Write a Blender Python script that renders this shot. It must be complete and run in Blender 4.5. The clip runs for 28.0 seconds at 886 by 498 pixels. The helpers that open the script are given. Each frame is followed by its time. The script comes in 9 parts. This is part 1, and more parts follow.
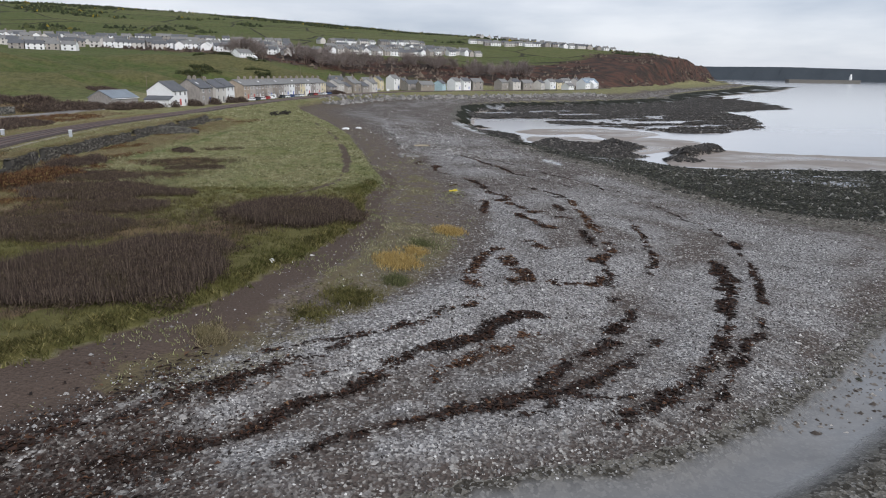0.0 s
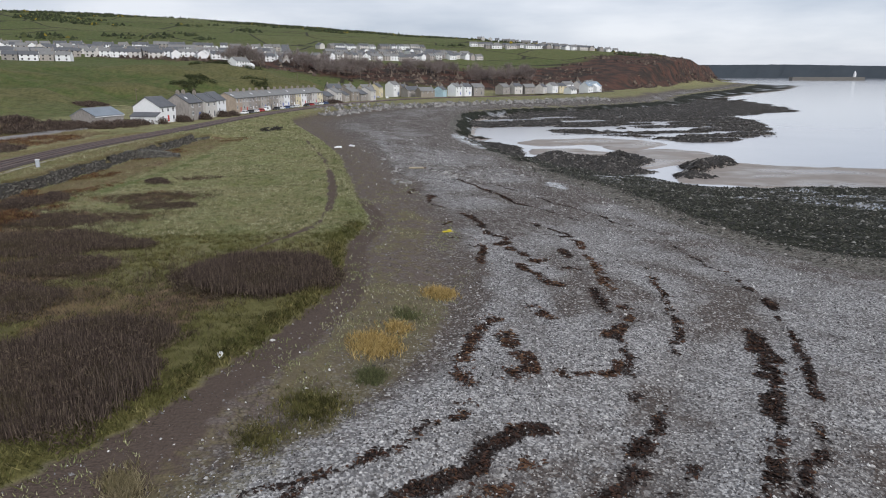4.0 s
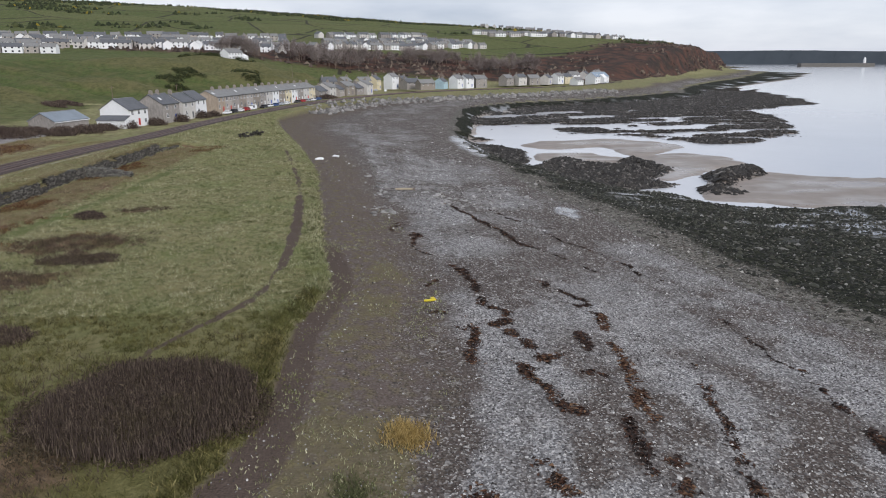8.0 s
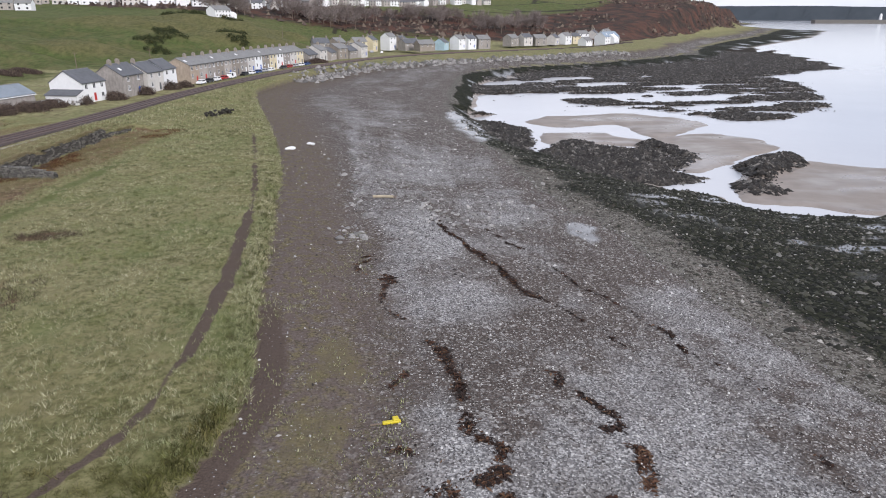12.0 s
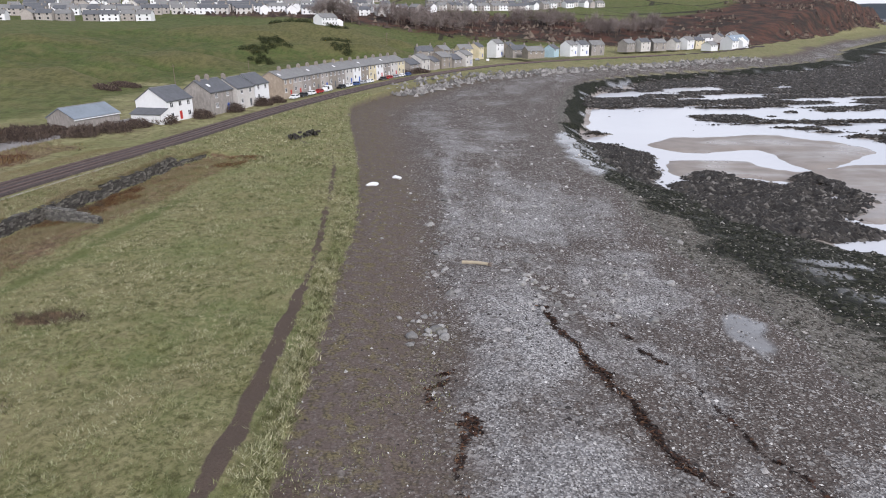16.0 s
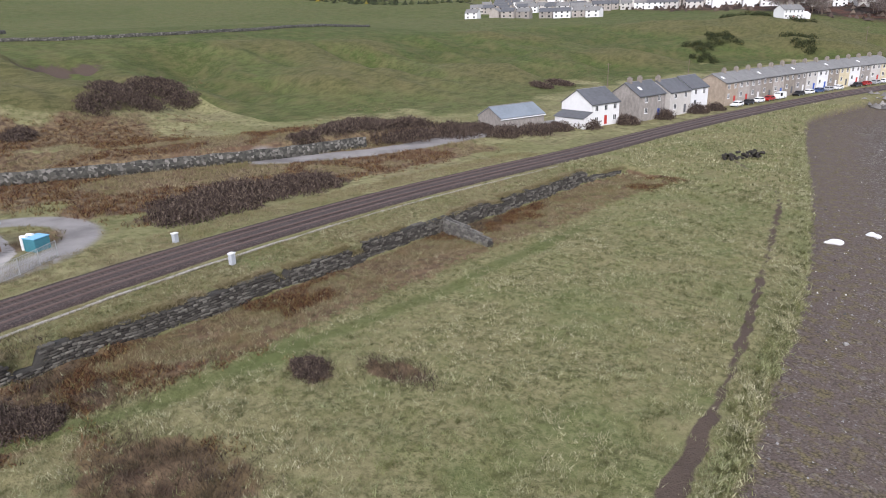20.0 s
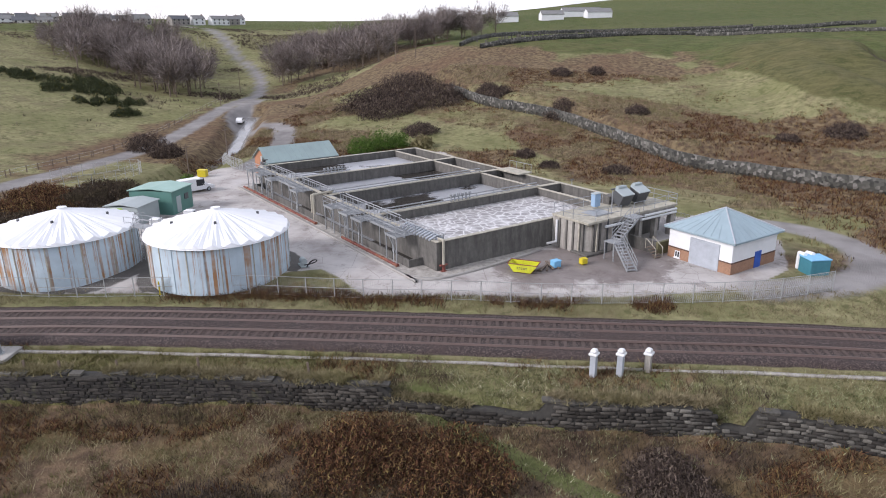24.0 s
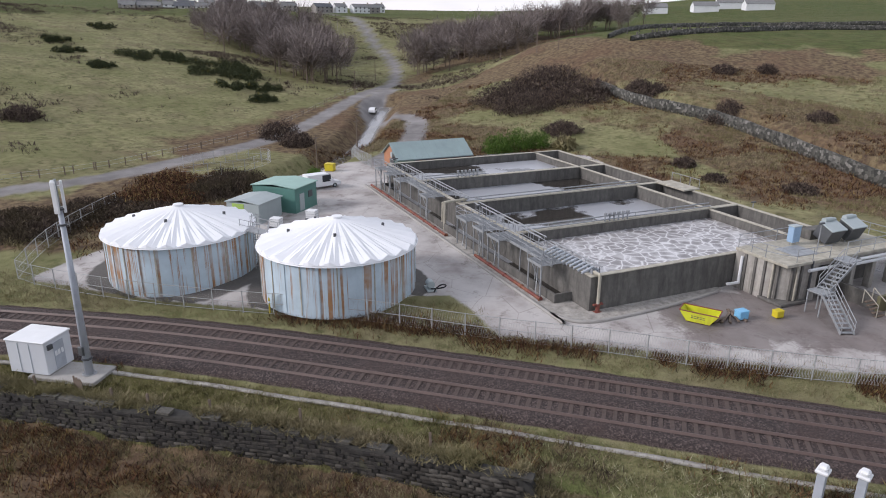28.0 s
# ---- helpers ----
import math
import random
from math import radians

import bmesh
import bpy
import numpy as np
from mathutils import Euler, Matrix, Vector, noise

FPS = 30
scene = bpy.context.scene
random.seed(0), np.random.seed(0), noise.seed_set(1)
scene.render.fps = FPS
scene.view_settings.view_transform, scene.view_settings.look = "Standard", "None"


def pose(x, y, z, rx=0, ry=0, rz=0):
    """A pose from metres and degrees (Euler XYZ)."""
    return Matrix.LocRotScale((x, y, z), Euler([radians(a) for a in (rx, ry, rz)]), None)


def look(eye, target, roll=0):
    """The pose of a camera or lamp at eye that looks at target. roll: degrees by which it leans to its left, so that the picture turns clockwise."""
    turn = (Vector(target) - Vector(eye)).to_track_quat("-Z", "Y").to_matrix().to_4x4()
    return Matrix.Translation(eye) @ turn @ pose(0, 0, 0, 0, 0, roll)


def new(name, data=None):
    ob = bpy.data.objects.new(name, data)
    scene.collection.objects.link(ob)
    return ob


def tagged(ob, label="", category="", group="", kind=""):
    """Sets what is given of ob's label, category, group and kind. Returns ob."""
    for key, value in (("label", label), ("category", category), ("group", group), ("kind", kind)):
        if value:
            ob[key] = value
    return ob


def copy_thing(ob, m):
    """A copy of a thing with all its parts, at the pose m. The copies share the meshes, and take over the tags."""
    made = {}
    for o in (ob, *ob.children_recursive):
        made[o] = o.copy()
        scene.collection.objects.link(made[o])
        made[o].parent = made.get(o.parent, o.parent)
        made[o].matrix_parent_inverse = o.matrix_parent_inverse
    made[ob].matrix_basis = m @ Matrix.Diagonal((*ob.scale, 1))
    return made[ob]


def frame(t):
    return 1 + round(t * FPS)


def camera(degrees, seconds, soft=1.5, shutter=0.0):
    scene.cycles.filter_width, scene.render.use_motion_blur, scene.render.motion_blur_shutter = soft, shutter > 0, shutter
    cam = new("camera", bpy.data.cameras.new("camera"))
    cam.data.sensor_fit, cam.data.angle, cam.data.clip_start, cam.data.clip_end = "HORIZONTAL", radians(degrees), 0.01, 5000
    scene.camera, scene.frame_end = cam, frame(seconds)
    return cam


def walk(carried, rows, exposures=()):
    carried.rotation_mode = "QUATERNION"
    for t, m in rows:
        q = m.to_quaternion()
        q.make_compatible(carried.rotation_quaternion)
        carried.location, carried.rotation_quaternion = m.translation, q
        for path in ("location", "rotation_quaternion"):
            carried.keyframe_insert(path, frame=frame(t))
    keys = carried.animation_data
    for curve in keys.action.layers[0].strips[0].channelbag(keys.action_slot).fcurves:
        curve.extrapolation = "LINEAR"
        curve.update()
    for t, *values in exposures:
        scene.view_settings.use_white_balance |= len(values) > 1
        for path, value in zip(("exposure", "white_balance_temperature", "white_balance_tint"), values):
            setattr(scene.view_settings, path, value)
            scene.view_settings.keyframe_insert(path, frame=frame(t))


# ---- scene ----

cam = camera(66.9, 28.0, 1.0)
# seconds, eye in metres, heading (to the left of north), pitch, lean
ROWS = [
    (0, 0.000, 0.000, 21.760, -5.01, -14.79, 0.90),
    (0.5, 0.161, 0.433, 22.321, -4.95, -14.77, 0.77),
    (1, 0.352, 1.105, 22.863, -4.88, -14.75, 0.67),
    (1.5, 0.609, 2.021, 23.212, -4.84, -14.76, 0.54),
    (2, 0.852, 3.229, 23.536, -4.80, -14.73, 0.41),
    (2.5, 1.122, 4.631, 23.857, -4.79, -14.73, 0.32),
    (3, 1.415, 6.233, 24.187, -4.76, -14.71, 0.25),
    (3.5, 1.742, 8.072, 24.509, -4.72, -14.70, 0.20),
    (5.5, 3.408, 17.070, 26.086, -4.52, -14.58, -0.03),
    (6, 3.830, 19.420, 26.596, -4.50, -14.58, 0.01),
    (6.5, 4.279, 21.850, 26.978, -4.47, -14.56, 0.01),
    (7, 4.814, 24.409, 27.373, -4.41, -14.58, 0.00),
    (7.5, 5.310, 27.021, 27.682, -4.37, -14.64, -0.04),
    (8, 5.851, 29.707, 28.073, -4.29, -15.74, -0.06),
    (8.5, 6.300, 32.296, 28.408, -4.28, -17.32, -0.04),
    (9, 6.762, 35.024, 28.887, -4.26, -19.03, -0.01),
    (9.5, 7.354, 37.650, 29.187, -4.20, -19.42, 0.03),
    (10, 7.866, 40.458, 29.599, -4.17, -19.42, 0.07),
    (10.5, 8.332, 43.281, 29.941, -4.15, -19.40, 0.12),
    (11, 8.806, 46.222, 30.391, -4.13, -19.39, 0.15),
    (11.5, 9.284, 49.003, 30.728, -4.09, -19.36, 0.17),
    (12, 9.759, 51.895, 31.164, -4.04, -19.31, 0.15),
    (12.5, 10.189, 54.714, 31.515, -3.96, -19.28, 0.08),
    (14.5, 10.740, 66.165, 32.284, -2.61, -19.13, -0.24),
    (15, 10.616, 69.137, 32.429, -0.01, -19.11, -0.40),
    (15.5, 10.548, 71.983, 32.522, 2.45, -19.09, -0.49),
    (16, 10.409, 74.745, 32.604, 5.02, -19.03, -0.66),
    (16.5, 10.230, 77.267, 32.678, 7.46, -18.99, -0.83),
    (17, 9.823, 79.645, 32.867, 9.98, -18.97, -0.93),
    (17.5, 9.150, 81.917, 33.094, 12.35, -18.95, -0.97),
    (18, 8.388, 84.409, 33.194, 14.89, -18.92, -1.06),
    (18.5, 7.433, 86.887, 33.235, 17.35, -18.92, -1.20),
    (19, 6.144, 89.333, 33.178, 20.87, -18.85, -1.45),
    (19.5, 4.553, 91.661, 32.991, 29.97, -18.71, -1.70),
    (20, 2.889, 93.933, 32.965, 40.42, -18.73, -1.81),
    (20.5, 1.022, 95.886, 33.080, 49.11, -18.80, -1.74),
    (21, -1.163, 97.367, 32.844, 58.25, -18.64, -1.84),
    (21.5, -3.146, 98.195, 32.455, 66.56, -18.28, -1.76),
    (22, -5.208, 98.785, 32.166, 75.35, -17.98, -1.36),
    (22.5, -7.055, 99.223, 31.890, 82.75, -17.72, -1.05),
    (24.5, -15.518, 98.927, 31.656, 108.43, -18.06, -0.45),
    (25, -17.475, 98.137, 31.578, 112.09, -18.20, -0.42),
    (25.5, -19.018, 97.163, 31.464, 114.19, -18.33, -0.40),
    (26, -20.571, 95.886, 31.376, 114.45, -18.45, -0.36),
    (26.5, -21.836, 94.639, 31.363, 114.36, -18.51, -0.26),
    (27, -22.719, 93.872, 31.418, 114.22, -18.52, -0.14),
    (27.5, -23.010, 93.734, 31.361, 113.99, -18.54, 0.11),
    (28, -23.137, 93.775, 31.334, 113.93, -18.57, 0.36),
]


def aim(x, y, z, heading, pitch, lean):
    a, b = radians(heading), radians(pitch)
    eye = Vector((x, y, z))
    return look(eye, eye + 10 * Vector((-math.sin(a) * math.cos(b), math.cos(a) * math.cos(b), math.sin(b))), lean)


walk(cam, [(t, aim(*r)) for t, *r in ROWS], [(t, e, 6250, k) for t, e, k in ((0.0, -0.02, 13), (8.0, 0.03, 14), (9.0, 0.27, 15), (10.0, 0.31, 16), (12.5, 0.34, 17), (17.0, 0.34, 17), (19.5, 0.47, 18), (20.5, 0.63, 19), (22.5, 0.77, 20), (24.5, 0.28, 19), (28.0, 0.12, 18))])

# ---- sky and sun: a bright overcast winter day ----
SUN_UP, SUN_ROUND = radians(28), radians(215)
world = bpy.data.worlds.new("sky")
scene.world = world
world.use_nodes = True
wt = world.node_tree
wt.nodes.clear()
w_out = wt.nodes.new("ShaderNodeOutputWorld")
w_bg = wt.nodes.new("ShaderNodeBackground")
w_sky = wt.nodes.new("ShaderNodeTexSky")
w_sky.sky_type, w_sky.sun_disc = "NISHITA", False
w_sky.sun_elevation, w_sky.sun_rotation = SUN_UP, SUN_ROUND
w_co = wt.nodes.new("ShaderNodeTexCoord")
w_map = wt.nodes.new("ShaderNodeMapping")
w_map.inputs["Scale"].default_value = (1.0, 1.0, 4.5)
w_noise = wt.nodes.new("ShaderNodeTexNoise")
w_noise.inputs["Scale"].default_value, w_noise.inputs["Detail"].default_value = 2.3, 6.0
w_ramp = wt.nodes.new("ShaderNodeValToRGB")
w_ramp.color_ramp.elements[0].position, w_ramp.color_ramp.elements[0].color = 0.34, (5.2, 5.9, 6.9, 1)
w_ramp.color_ramp.elements[1].position, w_ramp.color_ramp.elements[1].color = 0.60, (9.6, 9.9, 10.2, 1)
w_mix = wt.nodes.new("ShaderNodeMix")
w_mix.data_type = "RGBA"
w_mix.inputs["Factor"].default_value = 0.86
wt.links.new(w_co.outputs["Generated"], w_map.inputs["Vector"])
wt.links.new(w_map.outputs["Vector"], w_noise.inputs["Vector"])
wt.links.new(w_noise.outputs["Fac"], w_ramp.inputs["Fac"])
wt.links.new(w_sky.outputs["Color"], w_mix.inputs["A"])
wt.links.new(w_ramp.outputs["Color"], w_mix.inputs["B"])
wt.links.new(w_mix.outputs["Result"], w_bg.inputs["Color"])
w_bg.inputs["Strength"].default_value = 0.093
wt.links.new(w_bg.outputs["Background"], w_out.inputs["Surface"])
sun = new("sun", bpy.data.lights.new("sun", "SUN"))
sun.data.energy, sun.data.angle, sun.data.color = 2.3, radians(14), (1.0, 0.96, 0.9)
sun.matrix_world = look((0, 0, 200), (-200 * math.sin(SUN_ROUND) * -1, -200 * math.cos(SUN_ROUND), 200 - 200 * math.tan(SUN_UP)))


# ---- materials ----
class Nodes:
    """A small hand for building node materials."""

    def __init__(self, name, rough=0.9, metal=0.0):
        self.mat = bpy.data.materials.new(name)
        self.mat.use_nodes = True
        self.t = self.mat.node_tree
        self.b = self.t.nodes["Principled BSDF"]
        self.b.inputs["Roughness"].default_value = rough
        self.b.inputs["Metallic"].default_value = metal
        self.geo = None

    def node(self, kind, **inputs):
        n = self.t.nodes.new("ShaderNode" + kind)
        for k, v in inputs.items():
            self.put(n.inputs[k], v)
        return n

    def put(self, socket, v):
        if isinstance(v, bpy.types.NodeSocket):
            self.t.links.new(v, socket)
        elif isinstance(v, tuple) and len(v) == 3 and socket.type == "RGBA":
            socket.default_value = (*v, 1)
        else:
            socket.default_value = v

    def pos(self, sx=1.0, sy=1.0, sz=1.0, local=False):
        if local:
            src = self.node("TexCoord").outputs["Object"]
        else:
            if self.geo is None:
                self.geo = self.node("NewGeometry").outputs["Position"]
            src = self.geo
        if (sx, sy, sz) == (1, 1, 1):
            return src
        m = self.node("Mapping", Vector=src)
        m.inputs["Scale"].default_value = (sx, sy, sz)
        return m.outputs["Vector"]

    def noise(self, scale, detail=4.0, rough=0.6, vector=None):
        return self.node("TexNoise", Vector=vector or self.pos(), Scale=scale, Detail=detail, Roughness=rough).outputs["Fac"]

    def cells(self, scale, out="Color", vector=None):
        n = self.node("TexVoronoi", Vector=vector or self.pos(), Scale=scale)
        return n.outputs[out]

    def ramp(self, fac, *stops):
        r = self.node("ValToRGB", Fac=fac)
        e = r.color_ramp.elements
        while len(e) < len(stops):
            e.new(0.5)
        for el, (at_, col) in zip(e, stops):
            el.position = at_
            el.color = (*col, 1) if isinstance(col, tuple) else (col, col, col, 1)
        return r.outputs["Color"]

    def mix(self, fac, a, b, how="MIX"):
        m = self.t.nodes.new("ShaderNodeMix")
        m.data_type, m.blend_type = "RGBA", how
        ins = [s for s in m.inputs if s.type == "RGBA"]
        self.put(m.inputs[0], fac), self.put(ins[0], a), self.put(ins[1], b)
        return [s for s in m.outputs if s.type == "RGBA"][0]

    def math(self, how, a, b=0.0, clamp=False):
        m = self.t.nodes.new("ShaderNodeMath")
        m.operation, m.use_clamp = how, clamp
        self.put(m.inputs[0], a), self.put(m.inputs[1], b)
        return m.outputs[0]

    def edge(self, mask, noise_out, spread=0.5, sharp=5.0):
        """A mask whose soft border is broken up by noise."""
        a = self.math("ADD", self.math("MULTIPLY", self.math("SUBTRACT", noise_out, 0.5), spread * 2), mask)
        return self._step(a, sharp)

    def _step(self, a, sharp):
        m = self.math("MULTIPLY", self.math("SUBTRACT", a, 0.5), sharp)
        return self.math("ADD", m, 0.5, clamp=True)

    def random(self):
        return self.node("ObjectInfo").outputs["Random"]

    def island(self):
        return self.node("NewGeometry").outputs["Random Per Island"]

    def done(self, color, rough=None, bump=None, strength=0.5, distance=0.05):
        self.put(self.b.inputs["Base Color"], color)
        if rough is not None:
            self.put(self.b.inputs["Roughness"], rough)
        if bump is not None:
            bn = self.node("Bump", Height=bump, Strength=strength, Distance=distance)
            self.put(self.b.inputs["Normal"], bn.outputs["Normal"])
        return self.mat


def plain(name, col, rough=0.8, metal=0.0, var=0.18, scale=2.0, grime=0.25, bump=0.2):
    """A surface of one paint or stuff, with wear at two scales."""
    n = Nodes(name, rough, metal)
    dark = tuple(c * (1 - var) for c in col)
    light = tuple(min(1, c * (1 + var)) for c in col)
    a = n.ramp(n.noise(scale, 5), (0.3, dark), (0.7, light))
    b = n.ramp(n.noise(scale * 0.17, 3), (0.35, tuple(c * (1 - grime) for c in col)), (0.6, col))
    return n.done(n.mix(0.5, a, b), bump=n.noise(scale * 6, 3), strength=bump, distance=0.02)


# ---- plan: lines of the shore, all running north, sea on their right ----
def smooth_line(pts, n=4):
    """A rounded line through the corners."""
    p = np.array([pts[0], *pts, pts[-1]], float)
    out = []
    for a, b, c, d in zip(p[:-3], p[1:-2], p[2:-1], p[3:]):
        for k in range(n):
            t = k / n
            out.append(0.5 * (2 * b + (c - a) * t + (2 * a - 5 * b + 4 * c - d) * t * t + (3 * b - a - 3 * c + d) * t**3))
    out.append(p[-2])
    return np.array(out)


RAIL = smooth_line([(-18, -40), (-38, 5), (-47, 28), (-52.2, 45), (-56, 60), (-59.5, 82), (-62, 101), (-64.3, 118), (-65, 138),
                    (-64, 160), (-61.5, 180), (-57, 208), (-53, 243), (-46.5, 281), (-34.5, 332), (-15, 388), (11, 436), (45, 470),
                    (95, 505), (150, 550), (200, 620), (250, 700), (340, 830), (470, 1020), (690, 1390), (720, 1480), (650, 1580),
                    (660, 1900), (1150, 2500), (1180, 2750), (1200, 4250), (1650, 4080), (2270, 3780), (2830, 3380), (3110, 3110), (3370, 2830), (4600, 2450)])
EDGE = smooth_line([(-60, -30), (-46, 5), (-32, 22), (-19.5, 33), (-15.7, 37.4), (-11.2, 43.8), (-8.4, 50), (-5.8, 56.8), (-3.2, 64.5), (-2.6, 72), (-2.7, 80.5), (-1.3, 87),
                    (-0.7, 93.4), (-1.8, 101), (-3.2, 112), (-5.2, 129.5), (-7, 143), (-8.2, 155), (-12.4, 178), (-18.5, 205), (-31.5, 259), (-34, 285), (-24, 330),
                    (-5, 378), (25, 415), (62, 445), (115, 480), (200, 560), (260, 670), (360, 820), (490, 1010), (720, 1390), (760, 1480), (700, 1600), (720, 1900), (1200, 2480), (1230, 2740), (1260, 4180), (1630, 4030), (2240, 3730), (2790, 3330), (3070, 3070), (3330, 2790), (4600, 2400)])
LOW = smooth_line([(-60, -60), (-25, 8), (-10, 20), (4, 25.7), (14, 27.4), (25.6, 34.3), (40, 46), (58, 58), (60, 71), (52, 81),
                   (46.6, 93), (43, 112), (41, 135), (36, 151), (32, 185), (29, 231), (28, 265), (36, 340), (48, 395), (90, 440), (150, 480), (230, 560), (290, 670), (390, 820), (520, 1010), (760, 1390), (800, 1480), (740, 1620), (760, 1900), (1240, 2460), (1270, 2730), (1290, 4140), (1620, 4010), (2225, 3710), (2775, 3310), (3055, 3055), (3310, 2775), (4600, 2385)])
SAND = smooth_line([(900, 60), (300, 135), (121, 150), (79, 151), (70, 156), (62, 167), (54.6, 178), (43, 208), (34, 262), (44, 340), (58, 395), (110, 440), (180, 480), (260, 560), (340, 700), (600, 1020), (850, 1390), (900, 1480), (800, 1640), (800, 1900), (1280, 2440), (1310, 2720), (1320, 4100), (1610, 3990), (2215, 3690), (2764, 3294), (3041, 3041), (3294, 2764), (4600, 2370)])
WALL = smooth_line([(-30, 0), (-40, 28), (-45.9, 54), (-47.6, 64), (-50, 76), (-51.4, 97), (-52.8, 110), (-52, 120), (-51.2, 135), (-50.6, 155), (-49.6, 168), (-48.2, 188), (-46, 200)])
PATHWAY = smooth_line([(-14.5, 70), (-12.1, 76.7), (-9, 82.5), (-6.7, 87.5), (-5.9, 96.4), (-6.1, 108), (-7.5, 123), (-9.9, 143), (-13.2, 161), (-17, 180), (-22, 200), (-36, 222)])
LANE = smooth_line([(-52, 88), (-46.6, 98), (-43, 105), (-41, 112), (-40.4, 121), (-38.6, 131), (-37.4, 145), (-37.2, 157), (-36, 178), (-34, 215)])
SCAR = smooth_line([(-200, 52), (-176, 71), (-163, 89), (-148, 102), (-134, 112), (-124, 126), (-116, 140), (-108, 160), (-101, 177), (-97, 190)])
BECK = smooth_line([(-96, 26), (-112, 30), (-131, 24.5), (-147, 19.6), (-165, 12), (-190, 2)])
ROAD = smooth_line([(-70, 2), (-89, 9), (-103, 9.8), (-131, 8), (-160, 1), (-192, -7), (-215, -12), (-245, -24), (-297, -55), (-380, -125), (-462, -188), (-520, -240)])
TURNING = smooth_line([(-118, 40), (-136, 36), (-152, 30), (-166, 22), (-172, 8), (-186, 0), (-210, -6)])
RING = smooth_line([(-74, 114), (-76.5, 121), (-82, 125.5), (-89, 126), (-95, 122), (-97, 115), (-93, 108)])
LAGOON = smooth_line([(-103, 168), (-97, 176), (-90, 190), (-84, 215), (-70, 255)])


YARD_LINE = [(-59.3, 37), (-60.6, 50), (-63, 61), (-65.4, 68), (-69.6, 70.4), (-71.0, 73.4), (-66.2, 79.2), (-67.8, 87), (-68.8, 95), (-70.5, 103), (-74, 113), (-80, 117.5), (-90, 119), (-97, 112), (-99, 107), (-107, 100), (-121, 87),
             (-136, 70), (-133, 60), (-124, 47), (-121, 40), (-117, 35.5), (-104, 31), (-96, 35.5), (-80, 37), (-70, 37)]


def line_away(line, x, y):
    """Distance to a line, its side (right of it is positive) and how far along it that lies, for arrays of places."""
    best = np.full(x.shape, 1e18)
    side, along, run = np.ones(x.shape), np.zeros(x.shape), 0.0
    for (ax, ay), (bx, by) in zip(line[:-1], line[1:]):
        dx, dy = bx - ax, by - ay
        l2 = dx * dx + dy * dy
        if l2 < 1e-9:
            continue
        t = np.clip(((x - ax) * dx + (y - ay) * dy) / l2, 0, 1)
        ex, ey = x - ax - t * dx, y - ay - t * dy
        d2 = ex * ex + ey * ey
        near = d2 < best
        best = np.where(near, d2, best)
        side = np.where(near, np.where((y - ay) * dx - (x - ax) * dy <= 0, 1.0, -1.0), side)
        along = np.where(near, run + t * math.sqrt(l2), along)
        run += math.sqrt(l2)
    return np.sqrt(best), side, along


def step(a, b, x):
    t = np.clip((x - a) / (b - a), 0, 1)
    return t * t * (3 - 2 * t)


def lattice(x, y, cell, seed=0):
    """Smooth value noise, 0 to 1, over places."""
    x, y = x / cell + 17.3 * seed, y / cell - 9.1 * seed
    i, j = np.floor(x).astype(np.int64), np.floor(y).astype(np.int64)
    u, v = x - i, y - j
    u, v = u * u * (3 - 2 * u), v * v * (3 - 2 * v)

    def h(a, b):
        n = (a * 374761393 + b * 668265263 + seed * 974634777) & 0x7FFFFFFF
        n = ((n ^ (n >> 13)) * 1274126177) & 0x7FFFFFFF
        return ((n ^ (n >> 16)) & 0xFFFF) / 65535.0

    return (h(i, j) * (1 - u) + h(i + 1, j) * u) * (1 - v) + (h(i, j + 1) * (1 - u) + h(i + 1, j + 1) * u) * v


def fractal(x, y, cell, octaves=4, seed=0):
    out, amp, tot = 0, 1.0, 0.0
    for k in range(octaves):
        out = out + amp * lattice(x, y, cell / 2**k, seed + k)
        tot, amp = tot + amp, amp * 0.55
    return out / tot


# heights of the land behind the railway: place and height in metres
FLATS = [(-75, 60, 9.8), (-100, 60, 9.9), (-75, 100, 9.3), (-112, 45, 10), (-72, 140, 9), (-92, 160, 9), (-75, 20, 9.6), (-60, -10, 9.4), (-80, 215, 9.5),
         (-62, 285, 9.5), (-48, 372, 9.5), (-20, 430, 9.5), (-105, 140, 9.4), (-130, 95, 10), (-130, 24, 9), (-160, 10, 9.5), (-90, 8, 9.8), (-45, -60, 10)]
NEAR_HILL = [(-150, 110, 12.5), (-182, 56, 15.7), (-195, 30, 15), (-238, 32, 24.5), (-225, 63, 27), (-277, 100, 31), (-265, 133, 30), (-205, 114, 22), (-243, 150, 30), (-227, 220, 30.3),
             (-221, 297, 31), (-201, 169, 22.5), (-178, 212, 18.7), (-172, 285, 22), (-132, 185, 11.5), (-112, 235, 12), (-100, 300, 11), (-160, 340, 21), (-166, 437, 25), (-226, 377, 28.8), (-121, 479, 25), (-82, 400, 11), (-109, 546, 26)]
VALLEY_SIDE = [(-335, -222, 34.5), (-400, -296, 37), (-462, -238, 38), (-500, -330, 43), (-221, -162, 36), (-131, -28, 13.5), (-85, -15, 12), (-316, -136, 37), (-441, -167, 36), (-666, -166, 41), (-291, -87, 19), (-219, -14, 12), (-212, -74, 20), (-129, -56, 19), (-230, -2, 12.5), (-330, -40, 22), (-100, -120, 30), (-40, -160, 30), (-300, 30, 26)]
